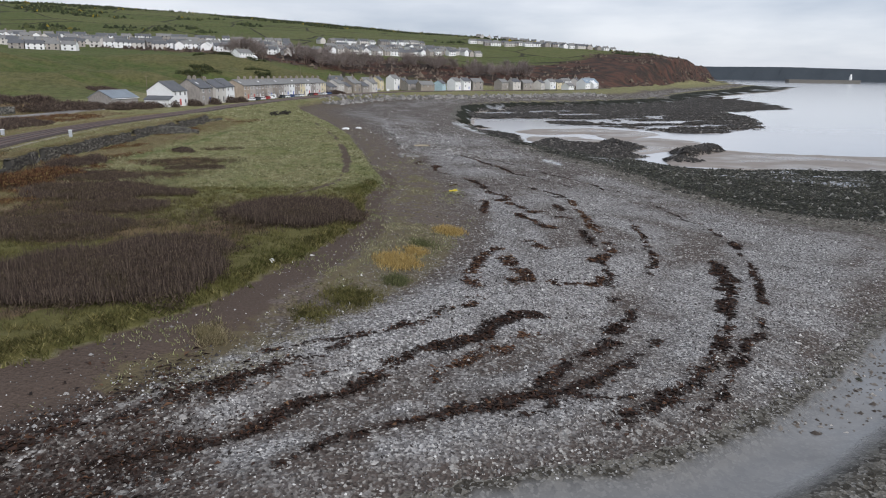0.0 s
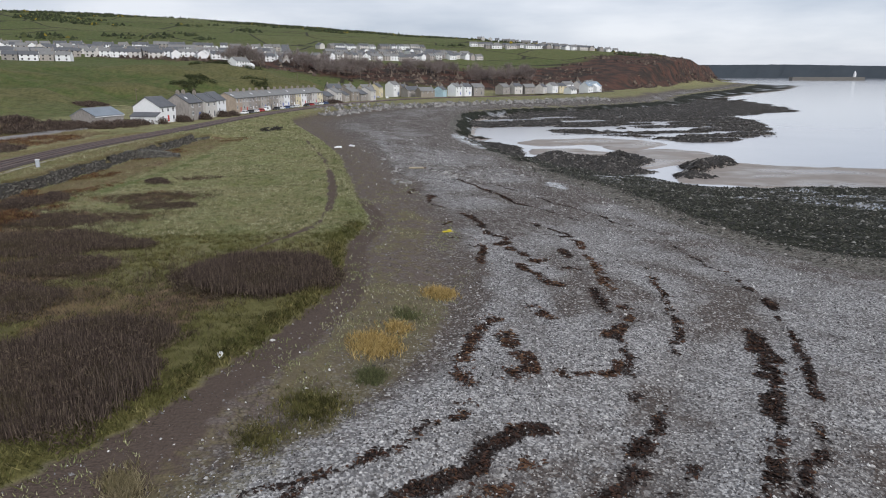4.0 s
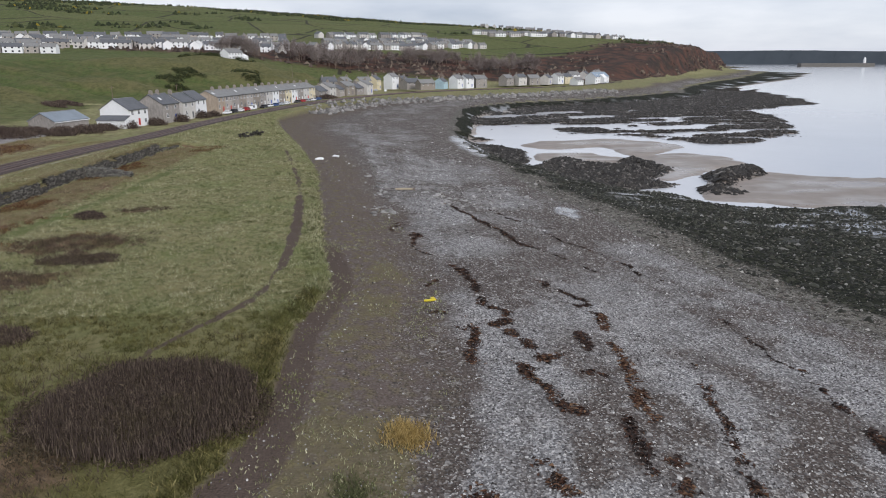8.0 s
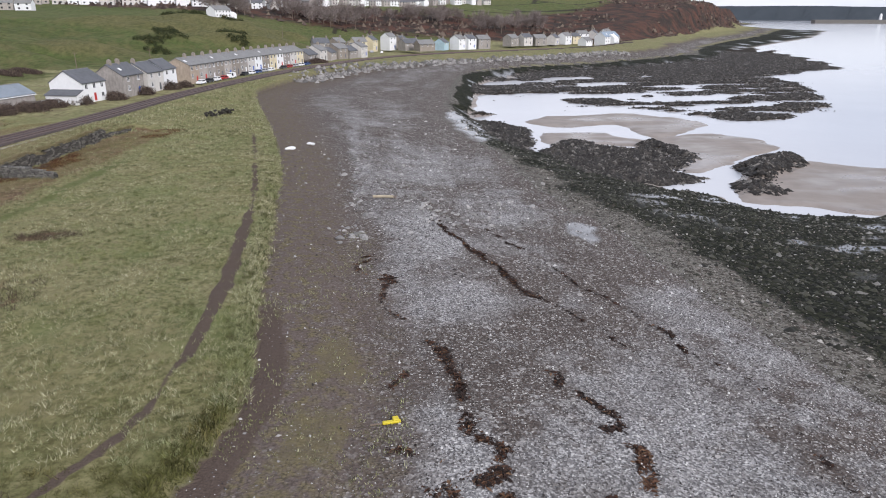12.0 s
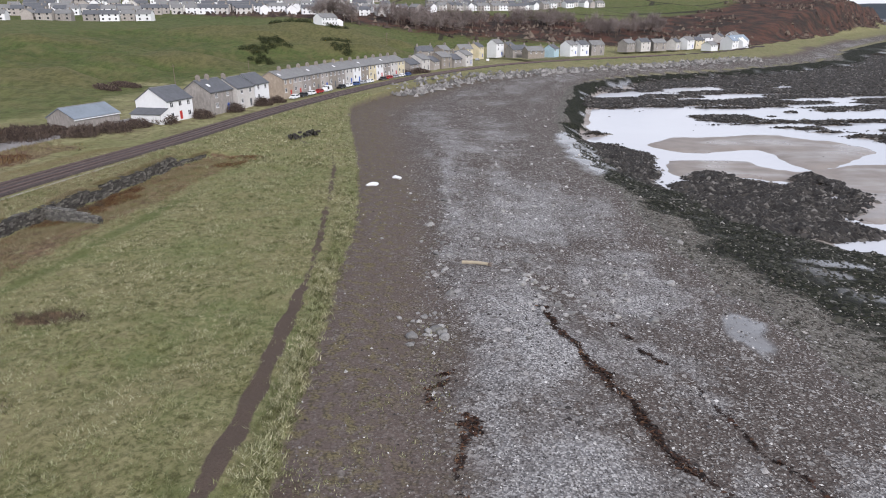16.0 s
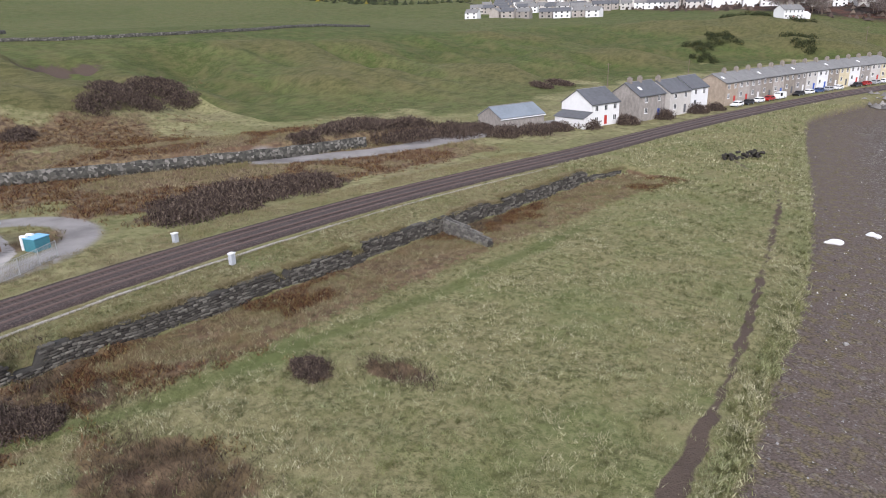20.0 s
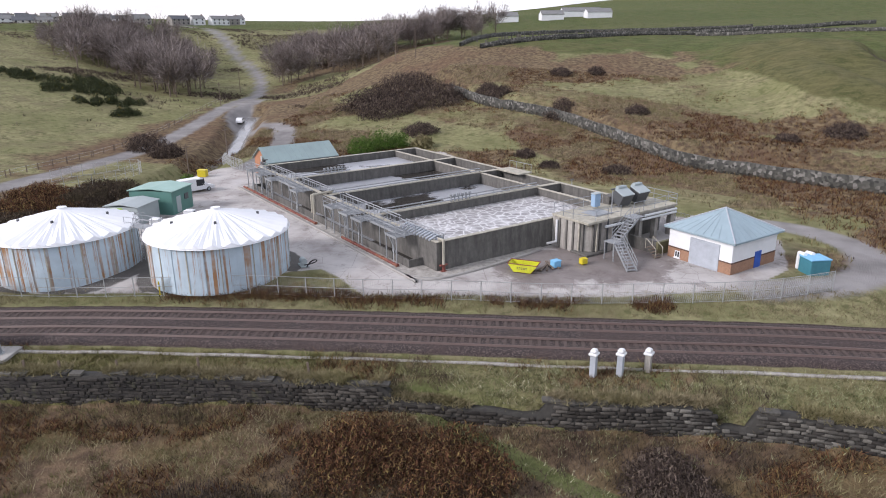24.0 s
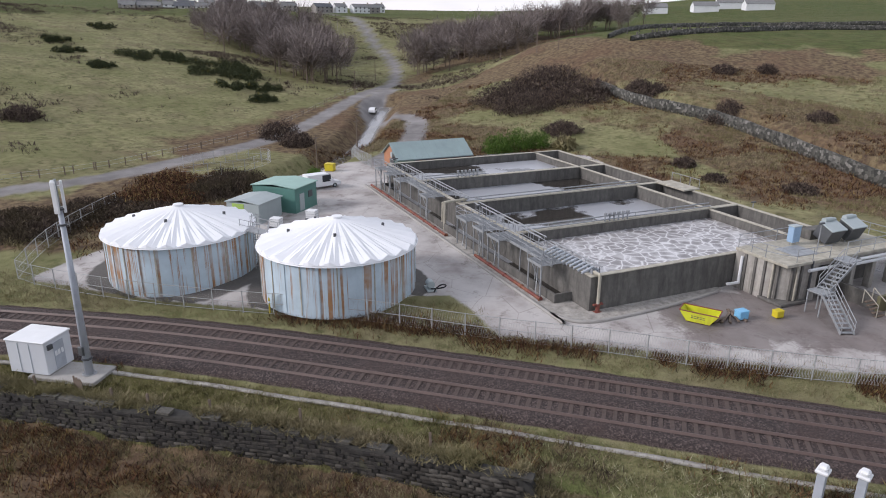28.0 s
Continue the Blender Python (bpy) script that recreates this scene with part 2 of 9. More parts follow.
TOWN_HILL = [(-266, 593, 36), (-141, 635, 35), (13, 850, 42), (129, 941, 43), (236, 1074, 61), (453, 1165, 55), (-27, 1100, 69), (-50, 765, 41), (50, 865, 44), (15, 965, 56), (-20, 560, 9.5), (110, 650, 11), (186, 690, 12), (40, 690, 22), (300, 950, 44), (-380, 430, 34),
             (560, 1330, 44), (640, 1420, 44), (-450, 800, 56)]
FAR_HILL = [(-682, 1336, 130), (-479, 1631, 144), (-180, 1891, 136), (230, 1684, 99), (379, 1451, 78), (640, 1720, 55), (1000, 2400, 60), (1040, 2700, 70), (1100, 4400, 75), (1760, 4360, 78), (2420, 4030, 82), (3020, 3600, 66), (3320, 3320, 62), (3600, 3020, 60),
            (-1500, 800, 120), (-1500, -300, 56), (-900, 250, 70), (-1300, 100, 84), (-600, 60, 45), (-3000, 0, 80), (-3000, 3000, 220), (0, -1500, 60), (-800, -900, 70), (0, 4400, 200), (-420, 240, 34), (-1000, -120, 46)]
KNOTS = np.array(FLATS + NEAR_HILL + VALLEY_SIDE + TOWN_HILL + FAR_HILL, float)
SOFT = 25.0
_d = np.sqrt((KNOTS[:, None, 0] - KNOTS[None, :, 0]) ** 2 + (KNOTS[:, None, 1] - KNOTS[None, :, 1]) ** 2 + SOFT**2)
_w = np.linalg.solve(np.block([[_d, np.ones((len(KNOTS), 1))], [np.ones((1, len(KNOTS))), np.zeros((1, 1))]]), np.r_[KNOTS[:, 2], 0])


def hills(x, y):
    z = np.full(x.shape, _w[-1])
    for (kx, ky, _), w in zip(KNOTS, _w):
        z = z + w * np.sqrt((x - kx) ** 2 + (y - ky) ** 2 + SOFT**2)
    return z


RAIL_Z = 9.5


SANDBANKS = [[(49.5, 254), (57, 267), (86, 273), (100, 258), (103, 249), (90, 233), (79, 226), (77, 234), (75, 250), (58, 246)],
             [(48, 223), (51, 235), (67, 235), (75, 224), (84, 228), (98, 233), (106, 223), (105, 210), (93, 202), (83, 193), (75, 185), (68, 186), (76, 200), (72, 213), (62, 218), (53, 214)],
             [(70, 163), (78, 177), (82, 182), (99, 196), (106, 192), (118, 184), (150, 178), (220, 172), (220, 136), (150, 139), (94, 151), (79, 157)]]
# rock: a broad platform off the village, ledges beside the sand
REEFS = [[(78, 402), (140, 420), (200, 404), (283, 463), (305, 517), (330, 600), (390, 803), (300, 740), (230, 660), (166, 590), (88, 500), (45, 420)],
         [(47, 211), (55, 220), (61, 214), (68, 209), (76, 219), (77, 203), (74, 195), (67, 189), (64, 186), (71, 180), (66, 177), (54, 178), (45, 184)], [(75.7, 172), (82, 175), (80, 169), (74.5, 167)],
         [(30, 258), (41, 255), (47, 243), (45, 222), (40, 205), (31, 230)]]
POOLS = [(40, 402), (85, 405), (140, 420), (203, 400), (205, 371), (178, 311), (161, 277), (119, 252), (105, 272), (91, 288), (67, 275), (49, 283), (33, 264), (33, 300)]
ISLET = [(83, 189), (92, 197), (99, 196.7), (97.3, 190), (87, 182), (81.6, 176.5)]
# strand lines of wrack: the line, half its width, how much lies there, how red it is
WRACK = []


def strand_line(pts, wide, amount=1.0, red=0.0):
    WRACK.append((smooth_line(pts, 3), wide, amount, red))


strand_line([(-17, 27.4), (-14.7, 28.7), (-12.5, 30.1), (-10.4, 32.0), (-8.0, 33.7), (-5.3, 35.6), (-2.9, 38.0)], 0.55, 1.1)
strand_line([(-8.8, 32.2), (-5.7, 34.0), (-3.9, 34.9), (-2, 36)], 0.3, 0.8, 0.4)
strand_line([(-7.5, 36.3), (-4.6, 38.2), (-1.6, 39.4), (1.3, 41.3), (4.6, 44.1), (6.3, 45.0)], 0.38, 1.0, 0.25)
strand_line([(-12.3, 27.2), (-9.5, 28.5), (-7.2, 29.8), (-4.8, 31.7), (-2.6, 33.1), (-1.0, 34.8), (1.2, 37.5), (4.1, 39.3), (6.6, 41.2), (9.3, 43.6), (10.4, 44.0)], 0.42, 1.2)
strand_line([(2.4, 34.7), (3.8, 36.1), (5.8, 38.0), (7.8, 39.5), (9.5, 40.8)], 0.5, 0.85, 0.9)
strand_line([(-5, 27.4), (-2.3, 28.8), (0.4, 30.2), (3.4, 31.5), (7.2, 32.7), (10.5, 33.4), (12.3, 34.8), (15.3, 37.7), (18.4, 41.0)], 0.42, 1.1)
strand_line([(5.6, 31.0), (8.0, 31.8), (11, 32.3), (13.5, 33.2)], 0.25, 0.7)
strand_line([(8.8, 34.1), (11.2, 37.0), (13.7, 38.9), (14.9, 41.3), (17.3, 44.3), (18.5, 46.8)], 0.5, 0.8)
strand_line([(31.2, 59), (30.0, 55.6), (29.3, 52.6), (27.2, 48.6), (25.4, 45.1), (23.7, 42.1), (22.1, 39.7), (20.3, 37.7), (17.0, 33.9), (13.0, 31.1), (11.4, 30.1)], 0.6, 1.05)
strand_line([(37, 72), (36.4, 66), (34.6, 59), (31.8, 52.3), (29.2, 46.8), (27.7, 44.3), (25.1, 41.0), (22.0, 37.0), (18.7, 33.1), (16.9, 31.2)], 0.4, 0.95)
strand_line([(36.4, 95), (36.2, 80.6), (37.3, 74), (37, 70)], 0.25, 0.55)
strand_line([(17.4, 48), (18.6, 52), (19.6, 56.5), (20.3, 63), (20.9, 67.5)], 0.5, 0.55)
strand_line([(23.1, 54.7), (24.7, 57.7), (25.8, 61.3), (26.5, 66), (28.1, 72.0), (29.2, 76.5)], 0.4, 0.6, 0.2)
strand_line([(6.7, 46.5), (6.8, 49.5), (7.0, 51.8), (9, 58.5), (10.8, 61.1)], 0.6, 0.75, 0.5)
strand_line([(9.7, 50.2), (11.3, 50.6), (11.5, 52.7), (11.0, 54.8), (11.1, 57.0)], 0.7, 1.0, 0.6)
strand_line([(13.6, 50.6), (14.0, 51.4), (15.6, 50.9), (17.5, 51.4), (17.7, 52.8)], 0.4, 0.9, 0.7)
strand_line([(14.1, 62.4), (14.9, 60.8), (15.7, 60.1)], 0.5, 1.0, 0.5)
strand_line([(15.2, 75.5), (15.9, 71.7), (16.6, 69.5), (17.5, 68.4)], 0.5, 1.0, 0.4)
strand_line([(18.8, 56.7), (20.7, 58.7), (21.7, 60.1), (22.1, 63)], 0.5, 0.9, 0.6)
strand_line([(22.6, 67.5), (22.7, 70), (23.8, 76.1), (23.9, 79.5)], 0.5, 0.75, 1.0)
strand_line([(21.1, 78.5), (21.2, 80.6), (21.4, 81.5)], 0.5, 1.0)
strand_line([(24.0, 83.4), (24.2, 85), (24.4, 86.4)], 0.55, 1.1, 0.8)
strand_line([(20.0, 73.9), (21.4, 73.7)], 0.35, 1.0)
strand_line([(11.8, 76), (11.5, 77.5), (12, 80.3), (12.1, 82.0), (11.8, 84.9)], 0.4, 1.0, 0.5)
strand_line([(9.7, 83.2), (11.7, 82.6)], 0.35, 0.8, 0.4)
strand_line([(9.2, 86.5), (10.1, 86.4)], 0.45, 1.0, 0.4)
strand_line([(8.1, 92.9), (9.2, 94.4), (9.7, 95.4)], 0.35, 0.7, 0.4)
strand_line([(16.2, 79.0), (15.9, 80.0), (15.3, 81.7)], 0.5, 1.0, 0.4)
strand_line([(17.1, 76.8), (18.0, 76.7)], 0.6, 1.3, 0.5)
strand_line([(14.2, 83.4), (15.5, 83.9), (15.9, 84.3)], 0.5, 1.2, 0.2)
strand_line([(14.9, 86.9), (15.9, 85.8)], 0.55, 1.2, 0.4)
strand_line([(14.5, 87.7), (14.0, 90.9), (13.4, 94.2), (12.7, 98.9), (12.2, 101)], 0.5, 0.75, 0.2)
strand_line([(21.8, 89.1), (23.7, 88.4), (24.3, 90.3), (21.8, 93.8), (21.1, 96)], 0.35, 0.8)
strand_line([(10.2, 105.0), (8.6, 106.7), (8.0, 109.9), (8.2, 113.1)], 0.35, 0.75, 0.3)
strand_line([(8.9, 113.4), (8.8, 114.6), (8.1, 115.3), (6.6, 115.9), (5.5, 117.3), (5.4, 119), (6.6, 120.3)], 0.25, 1.1, 0.4)
strand_line([(5.5, 120.9), (6.7, 121.2), (7.5, 122.3)], 0.25, 1.1, 0.4)
strand_line([(8.4, 114.6), (8.9, 113.8)], 0.5, 1.3, 0.4)
strand_line([(15.0, 136), (15.7, 131.5), (17.3, 128.2), (18.1, 125.2), (19.6, 121.5), (20.7, 118.0), (21.8, 114.8), (22.8, 111.7)], 0.45, 1.35, 0.1)
strand_line([(22.8, 111.7), (25.7, 108.2), (27.3, 105.4), (29.5, 100)], 0.2, 0.65)
strand_line([(21.1, 133.6), (23.4, 128.7), (26.3, 123.1), (28.3, 114.9), (31.6, 108.2), (34.7, 98.9), (36.3, 95.6)], 0.22, 0.7)


def wrack_at(x, y):
    """How much wrack lies at places, and how red it is."""
    much, hue = np.zeros(x.shape), np.zeros(x.shape)
    sx_, sy_ = x + (fractal(x, y, 2.2, 3, 63) - 0.5) * 1.5, y + (fractal(x, y, 2.2, 3, 64) - 0.5) * 1.5
    ragged = np.clip(fractal(x, y, 1.3, 3, 77) * 4.4 - 1.35, 0, 1.3) * np.clip(fractal(x, y, 5, 2, 78) * 3.0 - 0.4, 0.5, 1)
    for ln, wide, amount, red in WRACK:
        lo, hi = ln.min(0) - 3 * wide - 1, ln.max(0) + 3 * wide + 1
        k = np.where((x > lo[0]) & (x < hi[0]) & (y > lo[1]) & (y < hi[1]))[0]
        if len(k):
            away = line_away(ln, sx_[k], sy_[k])[0]
            m = amount * np.exp(-((away / wide) ** 2))
            hue[k] = np.where(m > much[k], red, hue[k])
            much[k] = np.maximum(much[k], m)
    return np.clip(much * np.maximum(ragged, np.clip((much - 0.85) * 2.2, 0, 1)), 0, 1), hue


def shape(polys, x, y, soft):
    """How far places lie inside any of some outlines, 0 to 1 over a soft edge."""
    out = np.zeros(x.shape)
    for p in polys:
        dd, _, _ = line_away(np.array(p + p[:1], float), x, y)
        out = np.maximum(out, np.where(inside(p, x, y), np.clip(0.6 + dd / soft, 0, 1), np.clip(0.6 - dd / soft, 0, 0.6)))
    return out


PEBBLE_BANDS = [(smooth_line(p), w_, a_) for p, w_, a_ in (
    ([(-16, 29.3), (-12, 32.5), (-8.5, 35), (-4, 38.3), (1, 42), (4.5, 45.3), (8, 50), (10, 56), (11, 63), (12.5, 72), (13, 82), (12.5, 90)], 1.4, 0.85),
    ([(-11, 28.6), (-7.5, 31.4), (-3, 34.6), (0.2, 38), (4, 40.8), (8, 44.5), (12.5, 49), (14.6, 57), (15, 66)], 1.0, 0.55),
    ([(-7, 27.4), (-2, 30.6), (3, 33.2), (8, 35.4), (11.5, 39.5), (15, 45), (17, 52), (18, 60)], 0.9, 0.5),
    ([(0, 28.4), (6, 30.3), (12, 31.8), (17, 35.5), (20.5, 40), (24, 46.5), (26.5, 53), (28, 62), (27, 75), (26, 90)], 1.0, 0.5),
    ([(24, 34.5), (28, 39), (32, 45), (37, 54), (41, 65), (42, 78), (40, 95), (37, 112)], 3.2, 0.6),
    ([(5, 132), (4, 150), (3, 165), (1, 190), (0, 215)], 1.2, 0.4), ([(14, 122), (13, 140), (12, 158), (11, 180), (9, 215)], 1.6, 0.25), ([(27, 112), (24, 132), (20, 150), (17, 170)], 1.2, 0.3))]


def survey(x, y):
    """All that the ground is at these places: height and masks."""
    g = {}
    dr, sr, ar = line_away(RAIL, x, y)
    de, se, ae = line_away(EDGE, x, y)
    shake = (fractal(x, y, 9, 3, 81) - 0.5) * step(80, 140, y) * (1 - step(260, 330, y))
    dl, sl, al = line_away(LOW, x + 6 * shake, y)
    ds, ss, a_s = line_away(SAND, x + 12 * shake, y + 8 * (fractal(x, y, 7, 3, 83) - 0.5) * step(80, 140, y))
    d = dr * sr
    n1, n2, n3 = fractal(x, y, 14, 4, 1), fractal(x, y, 4, 3, 5), fractal(x, y, 60, 4, 9)
    # seaward strips
    beach = (se > 0) & (sl <= 0)
    v = np.where(beach, de / (de + dl + 1e-6), np.where(se > 0, 1.0, 0.0))
    weed = (sl > 0) & (ss <= 0)
    w = np.where(weed, dl / (dl + ds + 1e-6), 0.0)
    sand = (sl > 0) & (ss > 0)
    far_down = np.clip(ds, 0, 400) * sand
    zb = 6.9 - 3.1 * v + 0.35 * np.sin(v * 15 + n1 * 3) * (v > 0.15) * (v < 0.95) * 0.6 + (n2 - 0.5) * 0.18
    zb = np.where(weed, 3.8 - 3.35 * w + (n2 - 0.5) * 0.5, zb)
    # sandbanks and dark reefs stand out of the shallow water
    wob_x, wob_y = x + (fractal(x, y, 9, 3, 51) - 0.5) * 6, y + (fractal(x, y, 9, 3, 57) - 0.5) * 6
    stretch = 1 + step(250, 500, y) * 3
    wob_x, wob_y = x + (wob_x - x) * stretch, y + (wob_y - y) * stretch
    bank_in = shape(SANDBANKS, wob_x, wob_y, 3.0)
    band = fractal(x * 0.28 + y * 0.10, y * 1.0 - x * 0.1, 7, 5, 21)
    solid = shape(REEFS, wob_x, wob_y, 4.0)
    streaky = shape([POOLS], wob_x, wob_y, 5.0) * np.clip((band - 0.515 + 0.10 * step(60, 150, x) + 0.05 * step(330, 400, y)) * 9, 0, 1)
    reef = np.clip(np.maximum(solid * np.clip(n2 * 3 - 0.3, 0.25, 1), streaky), 0, 1) * (sand | (weed & (w > 0.75)))
    isle = shape([ISLET], x + (n2 - 0.5) * 5, y + (n2 - 0.5) * 5, 2.5) * sand
    reef = np.maximum(reef, isle)
    dry = np.maximum(bank_in * sand, np.exp(-far_down / 2.5) * sand)
    zb = np.where(sand, -0.45 + 0.85 * dry + (n1 - 0.5) * 0.1, zb)
    zb = zb + reef * np.where(sand, 0.55 + 0.8 * n2, 0.3) + isle * 0.9
    # stream across the beach
    g["stream"] = np.exp(-((dl - 2.2) / 2.4) ** 4) * (sl > 0) * (1 - step(38, 44, x)) * (y < 60)
    zb = np.where((sl > 0) & (y < 58) & (x < 60), 4.4 + 0.03 * np.clip(dl, 0, 60) + (n2 - 0.5) * 0.4, zb) - 0.9 * g["stream"]
    # grass terrace between the bank and the wall
    terrace = 7.5 + (n1 - 0.5) * 0.7 + (n2 - 0.5) * 0.25 + (fractal(x, y, 2.0, 2, 17) - 0.5) * 0.5
    dw, sw, aw = line_away(WALL, x, y)
    walled = (y > -5) & (y < 201)
    bank = step(-0.2, -1.8, -de * np.where(se > 0, -1, 1))
    zt = np.where(se > 0, zb, zb + (terrace - zb) * step(0.0, 1.1, de))
    zt = np.where(se > 0, zt, zt - 0.6 * (1 - step(2.5, 9, dw)) * (sw > 0) * walled)
    rise_wall = np.where(sw > 0, 0.0, step(0.55, 1.0, dw))
    rise_bank = 1 - step(9, 20, d)
    up = np.where(walled, np.where(sw > 0, step(14, 2, dw) * 0.12, rise_wall), rise_bank)
    top = RAIL_Z - 0.35 - 0.1 * n2 - np.clip(d - 4, 0, 9) * 0.04 + (n1 - 0.5) * 0.3 * (d > 4)
    z = zt + (top - zt) * np.where(se > 0, 0, up)
    # track bed, flat
    bed = 1 - step(3.3, 4.4, np.abs(d))
    z = z + (RAIL_Z - 0.28 - z) * bed
    # inland
    h = hills(x, y)
    roll_ = np.clip((h - 11) / 12, 0, 1)
    gully = np.exp(-(((x + 172) / 22) ** 2 + ((y - 262) / 9) ** 2)) + np.exp(-(((x + 150) / 30) ** 2 + ((y - 292 - 0.4 * (x + 150)) / 8) ** 2))
    n4 = fractal(x * 0.6 + y * 0.5, y * 1.1 - x * 0.4, 26, 3, 33)
    spur = fractal(x * 0.42 + y * 0.12, y - x * 0.1, 30, 3, 37)
    mid_slope = step(11.5, 15, h) * (1 - step(25, 30, h)) * step(120, 150, y) * (1 - step(520, 600, y))
    h = h + roll_ * ((n3 - 0.5) * 5 + (n1 - 0.5) * 1.0) * (1 - 0.6 * step(25, 30, h) * (y < 500)) + mid_slope * ((spur - 0.5) * 17 + (fractal(x * 0.5 + y * 0.2, y - x * 0.15, 13, 3, 39) - 0.5) * 5.0) + (n2 - 0.5) * 0.25 - 4.5 * gully
    g["spur"] = np.clip(0.5 + (spur - 0.5) * 2.6 * mid_slope + (n3 - 0.5) * 0.35, 0, 1)
    dsc, ssc, asc = line_away(SCAR, x, y)
    near_scar = (asc > 1) & (asc < 178)
    h = h + np.where(near_scar, np.where(ssc < 0, 2.2 * step(0.0, 2.5, dsc) * (1 - step(6, 30, dsc)), -0.2 * (1 - step(0, 10, dsc))), 0)
    g["scarp"] = shape([[(-196, 158), (-206, 162), (-212, 172), (-210, 187), (-205, 186), (-206, 176), (-200, 168), (-192, 163)]], x + (n2 - 0.5) * 6, y + (n1 - 0.5) * 6, 3.0)
    h = h - 2.0 * g["scarp"]
    flat_yard = step(-137, -129, x) * step(-58, -66, x) * step(28, 36, y + (x + 100) * 0.55) * step(136, 124, y + (x + 80) * 0.2)
    h = h + (9.75 - h) * flat_yard
    db, sb, ab = line_away(BECK, x, y)
    h = h - 2.6 * (1 - step(2.0, 5.5, db)) * (ab < 100)
    dro, sro, aro = line_away(ROAD, x, y)
    dtu, stu, atu = line_away(TURNING, x, y)
    dla, sla, ala = line_away(LAGOON, x, y)
    cliff = step(-2, -10, d) * step(600, 700, y) * (1 - step(1480, 1600, y))
    inland = step(-5.0, -11.0, d)
    inland = np.where(y > 640, step(-7, -30, d), inland)
    base_in = np.where(d < -4, RAIL_Z - 0.3, z)
    z = np.where(d < 0, base_in + (h - base_in) * inland, z)
    z = z + (RAIL_Z - 0.28 - z) * bed * (y < 700)
    seabed = sand * step(60, 200, far_down)
    g["z"] = np.where(se > 0, zb, z)
    # masks
    land = (se <= 0)
    inl = land & (d < -4)
    g["bed"] = bed * land * (y < 640)
    yard_in = inside(YARD_LINE, x, y)
    dy_, _, _ = line_away(np.array(YARD_LINE + YARD_LINE[:1], float), x, y)
    g["yard"] = np.where(yard_in, 0.5 + 0.5 * step(0, 0.9, dy_), 0.5 - 0.5 * step(0, 0.9, dy_)) * land
    gravel = np.maximum(1 - step(7.2, 9.5, np.hypot(x + 67.1, y - 48)), 1 - step(7.0, 8.6, np.hypot(x + 69.1, y - 63.6))) * (x > -74 - 0.1 * (y - 50)) * yard_in
    g["road"] = np.maximum(np.maximum(1 - step(1.9, 2.5, dro), 1 - step(2.2, 2.9, dtu)), (1 - step(3.0, 3.8, dla)))
    dri, _, _ = line_away(RING, x, y)
    g["road"] = np.maximum(g["road"], 1 - step(1.7, 2.6, dri)) * inl
    g["beck"] = (1 - step(1.2, 2.0, db)) * inl * (ab < 100)
    dp, sp, ap = line_away(PATHWAY, x, y)
    dn, sn, an = line_away(LANE, x, y)
    worn = step(93, 102, y) * (1 - step(124, 146, y))
    worn_bank = g["scarp"] * inl
    g["path"] = np.maximum(worn_bank, 0)
    g["path"] = g["path"] + np.clip((1 - step(0.05, 0.5, dp - 0.02 - 0.32 * worn - 0.2 * lattice(x, y, 9, 3))) * land * (d > 4) * (0.6 + 0.4 * np.maximum(worn, step(0.45, 0.7, lattice(x, y, 10, 8)))), 0, 1)
    g["lane"] = (1 - step(0.4, 1.5, dn + (n2 - 0.5) * 0.8)) * (0.75 + 0.25 * n1) * (1 - step(160, 185, y)) * land * (d > 4)
    front = land & (d > 4)
    # brambles at the wall's foot, scrub in the south of the terrace
    foot = (1 - step(7.0, 12.5, dw)) * (sw > 0) * walled
    clumps = 0 * x
    for cx, cy, ex, ey in ((-40, 82, 11, 9), (-31, 108.5, 8.5, 4.5), (-46, 104, 4.5, 5.5), (-30, 126.5, 4, 1.8), (-34, 95, 8, 4), (-35.6, 122.6, 2.2, 1.6), (-26, 62, 7, 5), (-31, 70, 9, 5), (-38, 66, 8, 8)):
        clumps = np.maximum(clumps, np.clip(1.6 - 1.2 * np.hypot((x - cx) / ex, (y - cy) / ey) + (n2 - 0.5) * 1.2, 0, 1))
    foot = np.maximum(np.maximum(foot, clumps), 0.5 * (d < 11.5) * (y < 130) * step(0.35, 0.6, n1))
    south = step(78, 40, y - 0.55 * (x + 25)) * step(2, 9, de)
    g["bramble"] = np.clip(np.maximum(foot, south * step(0.38, 0.62, n1)), 0, 1) * front * (1 - g["lane"])
    south_side = step(6, -14, y - 0.12 * (x + 130))
    rough_in = (1 - 0.8 * south_side) * step(0.34, 0.56, fractal(x, y, 34, 4, 41)) * inl * step(-12, -18, d)
    g["rough"] = np.clip(rough_in * step(31 - 12 * step(110, 170, y), 25 - 12 * step(110, 170, y), h) + (dsc < 16) * (asc < 180) * 0.5 * inl, 0, 1) * (1 - step(195, 225, y))
    g["gravel"] = gravel
    g["damp"] = shape([[(-77, 88.5), (-73, 90.5), (-70, 95), (-72, 101), (-74.5, 106), (-84, 108), (-83, 98), (-79, 91)]], x + (n1 - 0.5) * 4, y + (n1 - 0.5) * 4, 3.0)
    g["field"] = inl * np.where(y > 190, step(10.3, 12.5, h + (n1 - 0.5) * 2), step(23 - 9 * step(105, 165, y), 28 - 9 * step(105, 165, y), h + (n1 - 0.5) * 4) * (1 - 0.75 * south_side * (1 - step(32, 37, h)))) * np.clip(step(-12, -24, d), 0, 1)
    ravine = np.exp(-((y - (690 + 0.2 * x)) / 75) ** 2) * inl * step(-330, -160, x)
